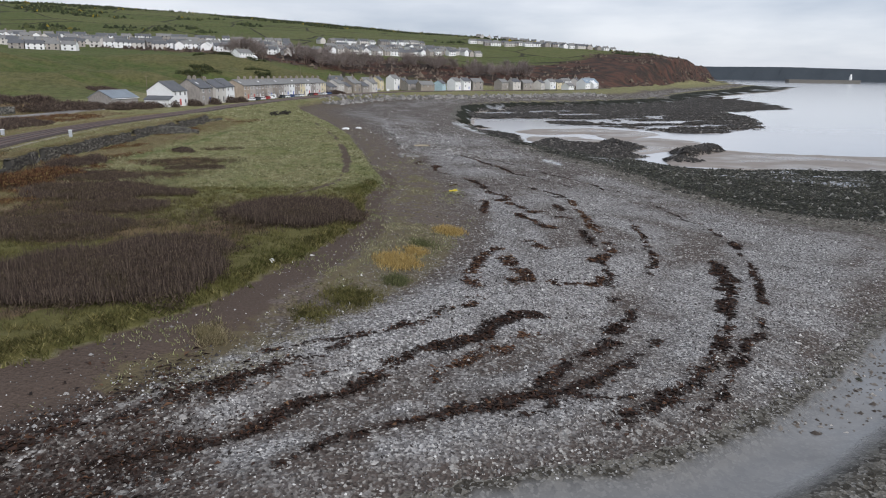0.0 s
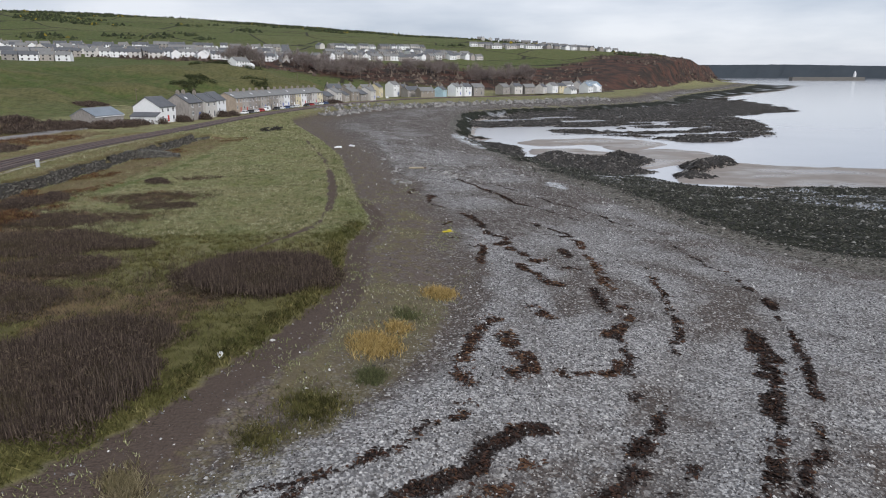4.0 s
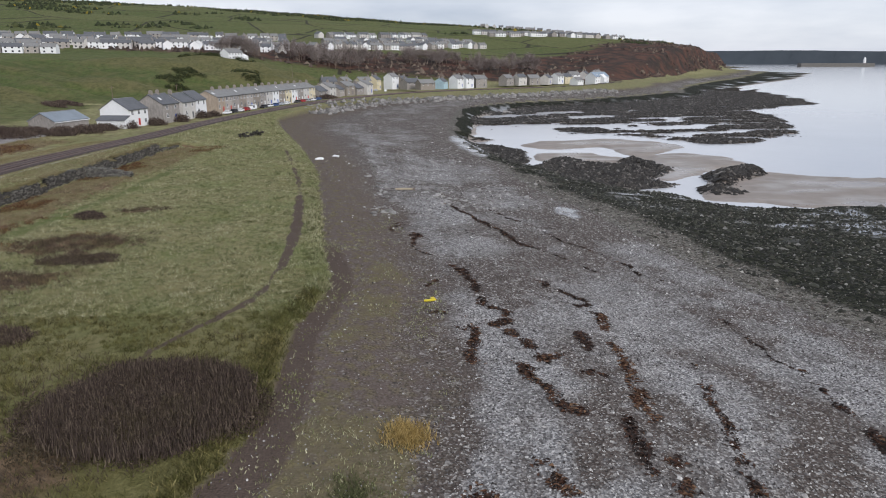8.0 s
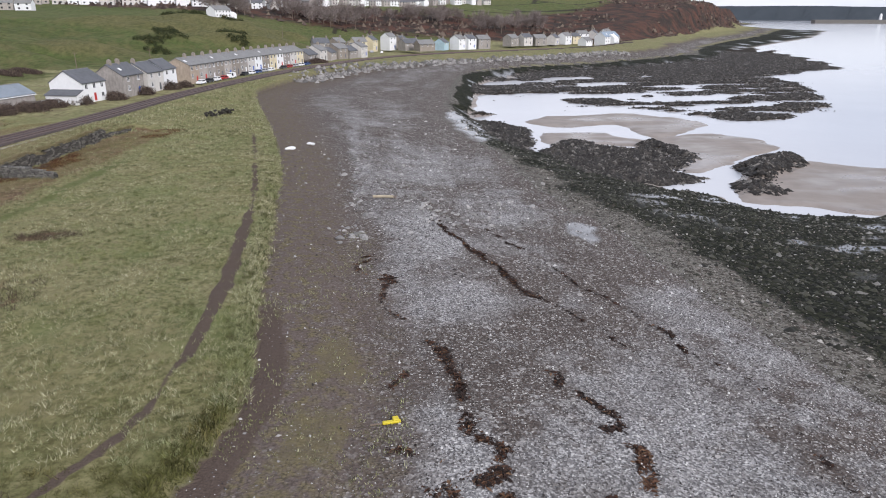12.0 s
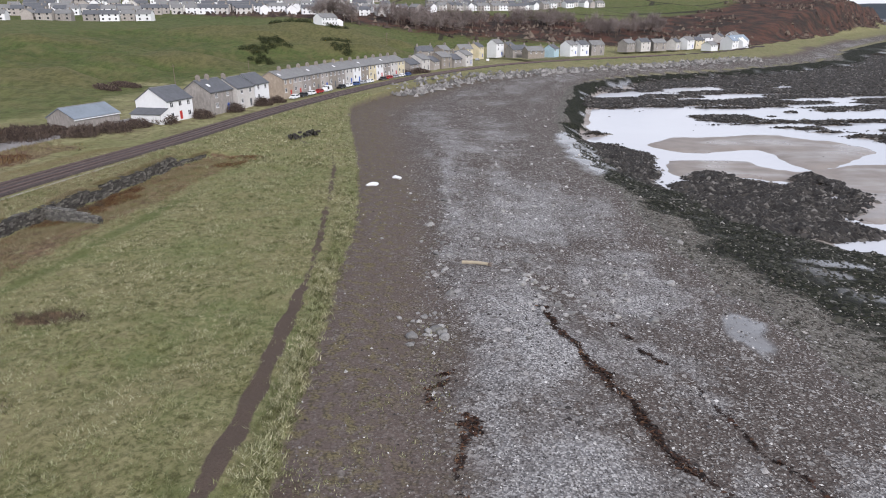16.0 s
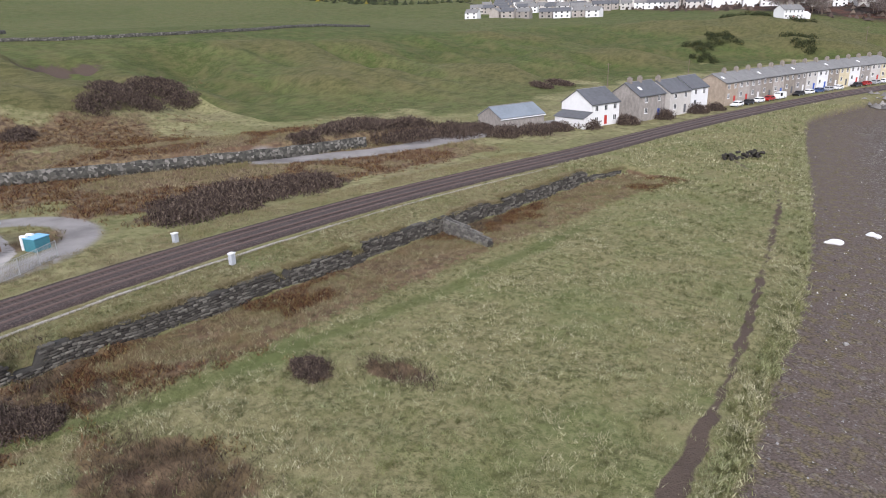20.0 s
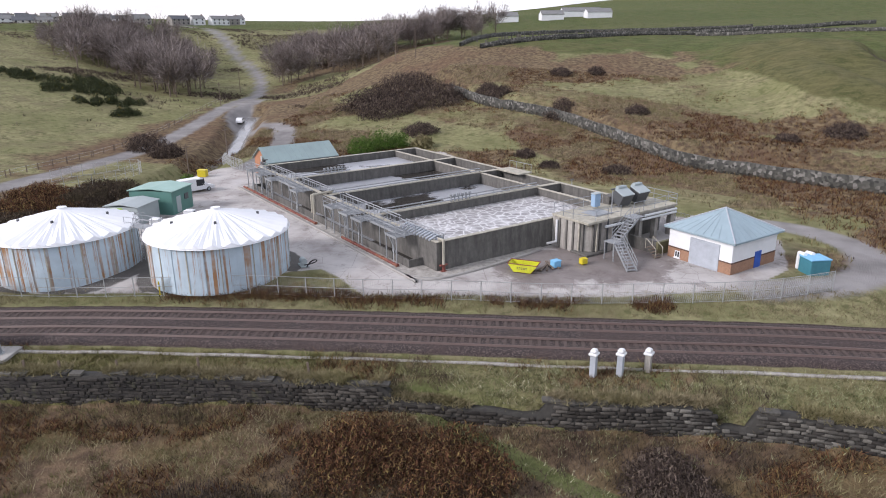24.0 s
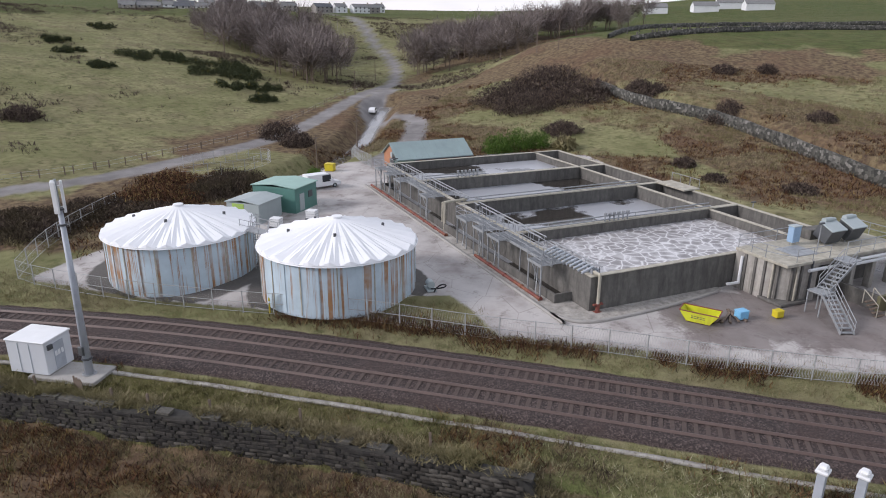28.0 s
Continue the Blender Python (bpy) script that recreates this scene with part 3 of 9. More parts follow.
    # how strongly distance haze tints the ground colour, full beyond 3.1 km
    far_haze = step(2700, 3100, np.hypot(x, y))
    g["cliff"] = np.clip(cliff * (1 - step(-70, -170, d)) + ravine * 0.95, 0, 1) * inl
    g["far"] = far_haze * 1.0
    g["shingle"], g["v"] = beach * 1.0, v
    # grey gravel over the middle of the beach, bands of pale pebbles beside the strand lines
    streak = fractal(v * 46, ae * 0.16, 5, 4, 67)
    cover = fractal(x, y, 11, 4, 69)
    grey = step(0.20, 0.36, v + (n1 - 0.5) * 0.16) * (1 - 0.45 * step(0.78, 0.98, v + (n1 - 0.5) * 0.2)) 
    bands = 0 * x
    for ln, wid, amt in PEBBLE_BANDS:
        bands = np.maximum(bands, amt * np.exp(-(line_away(ln, x + (n2 - 0.5) * 2.5, y + (n2 - 0.5) * 2.5)[0] / wid) ** 2))
    g["band"] = np.clip(bands * np.clip(fractal(x, y, 3, 3, 71) * 2.6 - 0.5, 0.1, 1.2), 0, 1) * beach
    g["pale"] = np.clip(grey * (0.11 + 0.8 * streak + 0.9 * (cover - 0.5)) * (1 - 0.3 * step(140, 190, y)) + 0.6 * g["band"], 0, 1) * beach * (1 - 0.7 * step(-5, -15, x + (n1 - 0.5) * 8 + 0.6 * (y - 30)) * (y < 60))
    g["strand"] = wrack_at(x, y)[0] * beach
    litter = step(-3, -12, x + (n1 - 0.5) * 8) * (1 - step(33, 40, y)) * step(0.05, 0.2, v) * (1 - step(0.75, 0.95, v))
    g["strand"] = np.maximum(g["strand"], 0.6 * litter * np.clip(fractal(v * 60, ae * 0.2, 5, 3, 79) * 3 - 0.9, 0, 1) * beach)
    # bare earth under the turf bank, bent grass growing into the top of the beach
    early = 1 - step(96, 118, y)
    g["bare"] = (1 - step(1.6 + 3 * step(46, 36, y), 3.6 + 3.5 * step(46, 36, y), de + (n1 - 0.5) * 2)) * beach * early * step(24, 29, y)
    g["bent"] = step(2.2, 4.0, de + (n2 - 0.5) * 2) * (1 - step(7.5, 11.0, de + (n1 - 0.5) * 5)) * beach * early * step(28, 36, y) * np.clip(fractal(x, y, 6, 3, 97) * 2.4 - 0.55, 0, 1)
    puddle = shape([[(31.8, 131), (32.2, 137), (34, 138.5), (36.9, 137), (35.4, 133), (33.3, 129.1)]], x + (n2 - 0.5) * 3.5, y + (fractal(x, y, 3, 2, 7) - 0.5) * 4, 1.0) + shape([[(25, 250), (30, 256), (33, 240), (33, 214), (29, 203), (26, 215)]], x + (n2 - 0.5) * 4, y, 3.0)
    g["stream"] = np.maximum(g["stream"], np.clip(puddle * 1.4, 0, 1))
    g["stream"] = np.maximum(g["stream"], weed * step(0.3, 0.6, w) * (y > 120) * step(0.60, 0.67, fractal(x * 0.6, y, 5, 3, 141)))
    g["weed"] = np.clip(weed * np.maximum(step(0.05, 0.5, w + (n1 - 0.5) * 0.9 + 0.25 * step(150, 200, y)), step(1.5, 10.0, dl + (n1 - 0.5) * 9) * step(70, 90, y)) * (y > 40), 0, 1)
    g["sand"], g["reef"] = sand * 1.0, reef
    g["grass"] = front * 1.0
    g["below"] = (se > 0) & (sl > 0) & (ss <= 0)
    g["d"], g["de"], g["beach"], g["sandy"] = d, de, beach, sand
    return g


def inside(poly, x, y):
    out = np.zeros(x.shape, bool)
    for (ax, ay), (bx, by) in zip(poly, poly[1:] + poly[:1]):
        if ay != by:
            out ^= ((ay > y) != (by > y)) & (x < (bx - ax) * (y - ay) / (by - ay) + ax)
    return out


def spaced(lo, hi, fine, out_lo, out_hi, grow=1.045, cap=60.0):
    mid = list(np.arange(lo, hi + fine / 2, fine))
    for end, sign in ((out_lo, -1), (out_hi, 1)):
        p, s = (mid[0], fine) if sign < 0 else (mid[-1], fine)
        while (p - end) * sign < 0:
            s = min(s * grow, cap)
            p += sign * s
            mid.insert(0, p) if sign < 0 else mid.append(p)
    return np.array(mid)


GX, GY = spaced(-112, 62, 0.56, -3600, 4600, 1.034), spaced(20, 200, 0.56, -1200, 4600, 1.026)
gx, gy = np.meshgrid(GX, GY)
gx, gy = gx.ravel(), gy.ravel()
LAND = survey(gx, gy)


def sample(key, x, y):
    """A height or mask of the ground at places, between the corners of the sheet."""
    x, y = np.asarray(x, float), np.asarray(y, float)
    f = LAND[key].reshape(len(GY), len(GX)).astype(float)
    i, j = np.clip(np.searchsorted(GX, x) - 1, 0, len(GX) - 2), np.clip(np.searchsorted(GY, y) - 1, 0, len(GY) - 2)
    u, v = (x - GX[i]) / (GX[i + 1] - GX[i]), (y - GY[j]) / (GY[j + 1] - GY[j])
    return (f[j, i] * (1 - u) + f[j, i + 1] * u) * (1 - v) + (f[j + 1, i] * (1 - u) + f[j + 1, i + 1] * u) * v


def ground_zs(x, y):
    return sample("z", x, y)


def ground_z(x, y):
    return float(sample("z", [x], [y])[0])


def grid_mesh(name, xs, ys, z):
    nx, ny = len(xs), len(ys)
    x, y = np.meshgrid(xs, ys)
    me = bpy.data.meshes.new(name)
    co = np.stack([x.ravel(), y.ravel(), z], -1).astype(np.float32)
    i = np.arange(nx * ny).reshape(ny, nx)
    quads = np.stack([i[:-1, :-1], i[:-1, 1:], i[1:, 1:], i[1:, :-1]], -1).reshape(-1, 4)
    me.vertices.add(len(co)), me.loops.add(quads.size), me.polygons.add(len(quads))
    me.vertices.foreach_set("co", co.ravel())
    me.loops.foreach_set("vertex_index", quads.ravel().astype(np.int32))
    me.polygons.foreach_set("loop_start", np.arange(0, quads.size, 4, dtype=np.int32))
    me.polygons.foreach_set("use_smooth", np.ones(len(quads), bool))
    me.update()
    return me


ground_mesh = grid_mesh("ground", GX, GY, LAND["z"])


def masks(mesh, name, *four):
    a = mesh.attributes.new(name, "FLOAT_COLOR", "POINT")
    a.data.foreach_set("color", np.stack([np.broadcast_to(f, four[0].shape) for f in four], -1).astype(np.float32).ravel())


masks(ground_mesh, "land_a", LAND["grass"], LAND["bramble"], LAND["path"], LAND["yard"])
masks(ground_mesh, "land_b", LAND["shingle"], LAND["v"], LAND["weed"], LAND["sand"])
masks(ground_mesh, "land_c", LAND["bed"], LAND["road"], LAND["cliff"], LAND["field"])
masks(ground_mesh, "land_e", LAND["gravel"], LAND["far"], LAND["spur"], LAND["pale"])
masks(ground_mesh, "land_f", LAND["damp"], LAND["strand"], LAND["bare"], LAND["bent"])
masks(ground_mesh, "land_d", LAND["rough"], LAND["reef"], LAND["lane"], np.maximum(LAND["stream"], LAND["beck"]))


def ground_material():
    n = Nodes("ground_cover")

    def att(name):
        a = n.node("Attribute")
        a.attribute_name = name
        s = n.node("SeparateColor", Color=a.outputs["Color"])
        return s.outputs[0], s.outputs[1], s.outputs[2], a.outputs["Alpha"]

    grass, bramble, path, yard = att("land_a")
    shingle, v, weed, sand = att("land_b")
    bed, road, cliff, field = att("land_c")
    rough, reef, lane, wet = att("land_d")
    gravel_in, far, spur, pale = att("land_e")
    damp, strand, bare, bent = att("land_f")
    fine, mid, wide, huge = n.noise(5.5, 5), n.noise(0.9, 5), n.noise(0.16, 5), n.noise(0.022, 4)
    # rough pasture
    c = n.mix(n.ramp(mid, (0.35, 0.0), (0.7, 1.0)), (0.19, 0.19, 0.09), (0.33, 0.30, 0.165))
    c = n.mix(n.ramp(wide, (0.45, 0.0), (0.62, 0.6)), c, (0.165, 0.135, 0.082))
    c = n.mix(n.ramp(n.noise(0.45, 6, 0.75), (0.38, 0.6), (0.48, 0.0)), c, (0.085, 0.08, 0.038))
    c = n.mix(n.ramp(n.noise(0.06, 5), (0.42, 0.0), (0.6, 0.5)), c, (0.145, 0.155, 0.062))
    # fields, each a slightly different green
    cell = n.node("SeparateColor", Color=n.cells(0.0075)).outputs[0]
    green = n.mix(cell, (0.078, 0.108, 0.033), (0.118, 0.134, 0.052))
    green = n.mix(n.ramp(spur, (0.5, 0.0), (0.8, 0.65)), green, (0.145, 0.122, 0.06))
    green = n.mix(n.ramp(spur, (0.22, 0.6), (0.46, 0.0)), green, (0.07, 0.085, 0.03))
    green = n.mix(n.ramp(n.noise(0.55, 6, 0.75, n.pos(1.0, 0.45, 1.6)), (0.42, 0.65), (0.58, 0.0)), green, (0.045, 0.056, 0.019))
    green = n.mix(n.ramp(n.noise(1.6, 5, 0.7), (0.52, 0.0), (0.7, 0.45)), green, (0.19, 0.175, 0.088))
    green = n.mix(n.ramp(wide, (0.45, 0.0), (0.7, 0.5)), green, (0.165, 0.14, 0.07))
    hedge = n.node("TexVoronoi", Vector=n.pos(), Scale=0.0075)
    hedge.feature = "DISTANCE_TO_EDGE"
    north = n.math("GREATER_THAN", n.node("SeparateXYZ", Vector=n.pos()).outputs[1], 600.0)
    green = n.mix(n.math("MULTIPLY", north, n.ramp(hedge.outputs["Distance"], (0.008, 1.0), (0.016, 0.0))), green, (0.04, 0.038, 0.025))
    c = n.mix(n.edge(field, wide, 0.35, 4), c, green)
    # scrubby rough grass and dead growth
    dead = n.mix(n.ramp(mid, (0.35, 0.0), (0.65, 1.0)), (0.085, 0.058, 0.042), (0.23, 0.175, 0.10))
    dead = n.mix(n.ramp(n.noise(0.07, 5), (0.5, 0.0), (0.62, 0.5)), dead, (0.15, 0.09, 0.06))
    c = n.mix(n.edge(rough, wide, 0.45, 4), c, dead)
    # terrace turf
    turf = n.mix(n.ramp(mid, (0.3, 0.0), (0.7, 1.0)), (0.13, 0.135, 0.055), (0.30, 0.28, 0.15))
    turf = n.mix(n.ramp(n.noise(2.1, 6, 0.75), (0.40, 0.85), (0.54, 0.0)), turf, (0.05, 0.054, 0.02))
    turf = n.mix(n.ramp(wide, (0.35, 0.0), (0.7, 0.6)), turf, (0.27, 0.235, 0.13))
    turf = n.mix(n.ramp(n.noise(0.1, 4), (0.5, 0.0), (0.65, 0.5)), turf, (0.125, 0.16, 0.06))
    southerly = n.ramp(n.math("DIVIDE", n.node("SeparateXYZ", Vector=n.pos()).outputs[1], 200.0), (0.27, 0.8), (0.55, 0.0))
    turf = n.mix(southerly, turf, n.mix(mid, (0.06, 0.06, 0.018), (0.15, 0.132, 0.048)))
    c = n.mix(grass, c, turf)
    c = n.mix(n.math("MULTIPLY", lane, 0.75), c, (0.085, 0.11, 0.036))
    scrub = n.mix(n.ramp(mid, (0.35, 0.0), (0.68, 1.0)), (0.085, 0.056, 0.04), (0.22, 0.155, 0.095))
    scrub = n.mix(n.ramp(wide, (0.45, 0.0), (0.65, 0.6)), scrub, (0.17, 0.13, 0.06))
    c = n.mix(n.edge(bramble, mid, 0.4, 5), c, scrub)
    earth = n.mix(fine, (0.075, 0.055, 0.043), (0.125, 0.098, 0.08))
    c = n.mix(n.edge(path, mid, 0.35, 5), c, earth)
    # red and dark cliffs, bracken and bare woods
    rock = n.mix(n.ramp(n.noise(0.06, 6), (0.4, 0.0), (0.6, 1.0)), (0.038, 0.031, 0.028), (0.10, 0.05, 0.038))
    rock = n.mix(n.ramp(n.noise(0.35, 5), (0.5, 0.0), (0.7, 0.6)), rock, (0.06, 0.06, 0.035))
    c = n.mix(n.edge(cliff, wide, 0.3, 5), c, rock)
    # distance haze put into the colour: far land turns bluish grey
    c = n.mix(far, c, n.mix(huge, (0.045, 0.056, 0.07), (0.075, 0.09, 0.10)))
    # beach: brown gravel, pale pebbles in stripes along the shore, dark cobbles
    pebble = n.node("SeparateColor", Color=n.cells(7.0))
    pebble2 = n.node("SeparateColor", Color=n.cells(2.6))
    stones = n.ramp(pebble.outputs[0], (0.0, (0.035, 0.028, 0.025)), (0.4, (0.115, 0.10, 0.09)), (0.75, (0.25, 0.235, 0.215)), (1.0, (0.62, 0.60, 0.56)))
    gravel = n.mix(n.ramp(pebble.outputs[1], (0.2, 0.0), (0.9, 0.9)), (0.095, 0.077, 0.068), stones)
    stripe = n.noise(0.55, 5)
    lane_in = n.edge(pale, n.noise(0.5, 7, 0.75), 0.55, 3.0)
    shore = n.mix(lane_in, gravel, n.mix(0.45, stones, (0.31, 0.315, 0.325)))
    shore = n.mix(n.math("MULTIPLY", lane_in, n.ramp(pebble.outputs[2], (0.72, 0.0), (0.8, 0.8))), shore, (0.52, 0.51, 0.50))
    shore = n.mix(n.ramp(pebble2.outputs[2], (0.92, 0.0), (0.96, 0.5)), shore, (0.42, 0.41, 0.39))
    shore = n.mix(n.ramp(n.noise(0.25, 6, 0.7), (0.5, 0.0), (0.68, 0.5)), shore, (0.07, 0.056, 0.048))
    dirt_in = n.math("MULTIPLY", n.ramp(n.math("ADD", v, n.math("MULTIPLY", n.math("SUBTRACT", wide, 0.5), 0.25)), (0.14, 0.92), (0.30, 0.0)), n.ramp(stripe, (0.28, 0.6), (0.6, 1.0)))
    shore = n.mix(dirt_in, shore, n.mix(fine, (0.082, 0.063, 0.053), (0.175, 0.14, 0.122)))
    shore = n.mix(n.math("MULTIPLY", n.ramp(v, (0.08, 0.7), (0.28, 0.0)), n.ramp(mid, (0.48, 0.0), (0.62, 1.0))), shore, (0.17, 0.145, 0.07))
    # shade in the gaps between beach stones, put into the colour
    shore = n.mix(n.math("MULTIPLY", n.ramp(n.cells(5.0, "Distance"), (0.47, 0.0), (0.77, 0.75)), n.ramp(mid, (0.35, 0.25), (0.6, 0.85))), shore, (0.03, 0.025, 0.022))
    shore = n.mix(n.edge(bare, mid, 0.5, 4), shore, n.mix(fine, (0.055, 0.04, 0.032), (0.125, 0.096, 0.08)))
    shore = n.mix(n.math("MULTIPLY", n.edge(bent, n.noise(1.4, 6, 0.75), 0.9, 3), 0.6), shore, n.mix(mid, (0.085, 0.08, 0.04), (0.20, 0.165, 0.09)))
    shore = n.mix(n.math("MULTIPLY", n.edge(strand, n.noise(3.2, 6, 0.75), 1.0, 3), 0.8), shore, (0.03, 0.021, 0.018))
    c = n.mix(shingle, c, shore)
    below = n.mix(n.ramp(pebble2.outputs[0], (0.2, 0.0), (0.9, 1.0)), (0.048, 0.043, 0.035), (0.16, 0.15, 0.13))
    below = n.mix(n.ramp(pebble.outputs[2], (0.75, 0.0), (0.9, 0.7)), below, (0.27, 0.26, 0.24))
    below_dark = n.mix(n.ramp(pebble2.outputs[1], (0.3, 0.0), (1.0, 1.0)), (0.012, 0.013, 0.010), (0.036, 0.038, 0.024))
    below = n.mix(n.edge(weed, stripe, 0.35, 4), below, below_dark)
    seaward = n.math("GREATER_THAN", n.math("ADD", v, n.math("MULTIPLY", n.math("SUBTRACT", stripe, 0.5), 0.10)), 0.965)
    c = n.mix(seaward, c, below)
    flats = n.mix(n.ramp(wide, (0.35, 0.0), (0.6, 1.0)), (0.20, 0.168, 0.142), (0.26, 0.222, 0.19))
    c = n.mix(sand, c, flats)
    weedy = n.mix(n.ramp(n.noise(0.8, 6), (0.4, 0.0), (0.65, 1.0)), (0.014, 0.012, 0.009), (0.05, 0.04, 0.028))
    c = n.mix(n.edge(reef, mid, 0.5, 6), c, weedy)
    # made ground
    slab = n.ramp(n.noise(0.22, 6), (0.3, (0.25, 0.22, 0.205)), (0.52, (0.43, 0.405, 0.385)), (0.75, (0.53, 0.505, 0.48)))
    slab = n.mix(n.ramp(n.noise(0.55, 5, 0.75), (0.55, 0.0), (0.72, 0.75)), slab, (0.11, 0.085, 0.075))
    near_skip = n.edge(damp, n.noise(0.4, 6, 0.7), 1.3, 3)
    slab = n.mix(n.math("MULTIPLY", near_skip, 0.6), slab, n.mix(mid, (0.055, 0.036, 0.032), (0.12, 0.085, 0.075)))
    crack = n.node("TexVoronoi", Vector=n.node("Mapping", Vector=n.pos(), Rotation=(0, 0, 0.72)).outputs["Vector"], Scale=0.22)
    crack.feature = "DISTANCE_TO_EDGE"
    slab = n.mix(n.ramp(crack.outputs["Distance"], (0.002, 0.4), (0.008, 0.0)), slab, (0.12, 0.10, 0.09))
    c = n.mix(n.edge(yard, mid, 0.08, 8), c, slab)
    c = n.mix(n.edge(gravel_in, mid, 0.2, 5), c, n.mix(fine, (0.075, 0.07, 0.065), (0.14, 0.13, 0.12)))
    tar = n.mix(n.ramp(wide, (0.3, 0.0), (0.65, 1.0)), (0.18, 0.17, 0.165), (0.31, 0.295, 0.285))
    c = n.mix(road, c, tar)
    ballast = n.ramp(n.node("SeparateColor", Color=n.cells(14.0)).outputs[0], (0.0, (0.03, 0.022, 0.02)), (1.0, (0.115, 0.088, 0.08)))
    c = n.mix(n.edge(bed, mid, 0.15, 6), c, ballast)
    c = n.mix(n.math("MULTIPLY", wet, 0.85), c, (0.17, 0.17, 0.17))
    # the painted haze once more, over the far shore strips too
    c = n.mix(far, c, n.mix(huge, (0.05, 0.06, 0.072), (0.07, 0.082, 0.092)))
    # wet where the tide has been
    pool = n.math("MULTIPLY", sand, n.math("SUBTRACT", 1.0, n.edge(reef, mid, 0.5, 6)))
    pud = n.ramp(n.noise(0.045, 5, 0.5, n.pos(1.0, 1.7, 1.0)), (0.40, 0.25), (0.55, 0.6))
    r = n.mix(pool, (0.9, 0.9, 0.9), pud)
    r = n.mix(wet, r, (0.08, 0.08, 0.08))
    r = n.mix(n.math("MULTIPLY", yard, n.ramp(n.noise(0.12, 4), (0.5, 0.0), (0.65, 1.0))), r, (0.42, 0.42, 0.42))
    rough_out = n.node("SeparateColor", Color=r).outputs[0]
    land_in = n.math("MULTIPLY", n.math("SUBTRACT", 1.0, shingle), n.math("LESS_THAN", v, 0.5))
    hummock = n.math("MULTIPLY", n.math("MULTIPLY", n.noise(0.75, 6, 0.8), n.math("SUBTRACT", 1.0, n.math("MAXIMUM", yard, road))), n.math("MULTIPLY", land_in, 4.0))
    relief = n.math("ADD", hummock, n.math("MULTIPLY", n.cells(7.0, "Distance"), n.math("SUBTRACT", 1.0, sand)))
    relief = n.math("MULTIPLY", n.math("ADD", relief, n.math("MULTIPLY", fine, 0.8)), n.math("SUBTRACT", 1.0, n.math("MULTIPLY", yard, 0.9)))
    dryness = n.math("SUBTRACT", 1.0, n.math("MULTIPLY", n.math("MAXIMUM", pool, wet), 0.97))
    gloss = n.math("MAXIMUM", n.math("MULTIPLY", pool, 0.5), n.math("MULTIPLY", wet, 0.5))
    n.put(n.b.inputs["Specular IOR Level"], n.math("MAXIMUM", gloss, n.math("ADD", n.math("MULTIPLY", yard, 0.25), 0.08)))
    mat = n.done(c, rough_out, n.math("MULTIPLY", relief, dryness), 0.7, 0.12)
    return mat


def mesh_thing(name, me, mat, label="", category="", kind="", group="", parent=None):
    ob = new(name, me)
    if mat is not None:
        me.materials.append(mat)
    if parent is not None:
        ob.parent = parent
    return tagged(ob, label, category, group, kind)


GROUND_MAT = ground_material()
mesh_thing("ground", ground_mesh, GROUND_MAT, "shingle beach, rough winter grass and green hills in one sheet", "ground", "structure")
# open sea
sea_n = Nodes("sea_water", 0.12)
sea_n.b.inputs["IOR"].default_value = 1.33
SEA_MAT = sea_n.done(sea_n.mix(sea_n.noise(0.02, 5), (0.46, 0.465, 0.485), (0.55, 0.555, 0.575)), bump=sea_n.noise(0.35, 5, vector=sea_n.pos(1.0, 0.4, 1.0)), strength=0.08, distance=0.2)
sx, sy = spaced(20, 400, 40, -1200, 4900, 1.2, 400), spaced(100, 500, 40, -1500, 4900, 1.2, 400)
mesh_thing("sea", grid_mesh("sea", sx, sy, np.zeros(len(sx) * len(sy))), SEA_MAT, "calm pale grey sea at low tide", "sea", "structure")


# ---- tools for building ----
def box(bm, x0, x1, y0, y1, z0, z1, m=None):
    v = [bm.verts.new((x, y, z)) for x, y, z in ((x0, y0, z0), (x1, y0, z0), (x1, y1, z0), (x0, y1, z0), (x0, y0, z1), (x1, y0, z1), (x1, y1, z1), (x0, y1, z1))]
    for f in ((0, 3, 2, 1), (4, 5, 6, 7), (0, 1, 5, 4), (1, 2, 6, 5), (2, 3, 7, 6), (3, 0, 4, 7)):
        bm.faces.new([v[i] for i in f])
    if m is not None:
        bmesh.ops.transform(bm, matrix=m, verts=v)
    return v


def block(bm, x0, x1, y0, y1, z0, z1, w=0.03, m=None):
    """A box with chamfered edges all round."""
    v = box(bm, x0, x1, y0, y1, z0, z1, m)
    edges = list({e for a in v for e in a.link_edges})
    bmesh.ops.bevel(bm, geom=edges, offset=w, segments=1, affect="EDGES")


def bar(bm, p, q, r=0.03, sides=6, r2=None):
    """A round bar from p to q."""
    p, q = Vector(p), Vector(q)
    m = Matrix.Translation((p + q) / 2) @ (q - p).to_track_quat("Z", "Y").to_matrix().to_4x4()
    bmesh.ops.create_cone(bm, cap_ends=True, segments=sides, radius1=r, radius2=r if r2 is None else r2, depth=(q - p).length, matrix=m)


def pipe(bm, pts, r=0.1, sides=8):
    for p, q in zip(pts[:-1], pts[1:]):
        bar(bm, p, q, r, sides)
    for p in pts[1:-1]:
        bmesh.ops.create_icosphere(bm, subdivisions=1, radius=r * 1.08, matrix=Matrix.Translation(p))


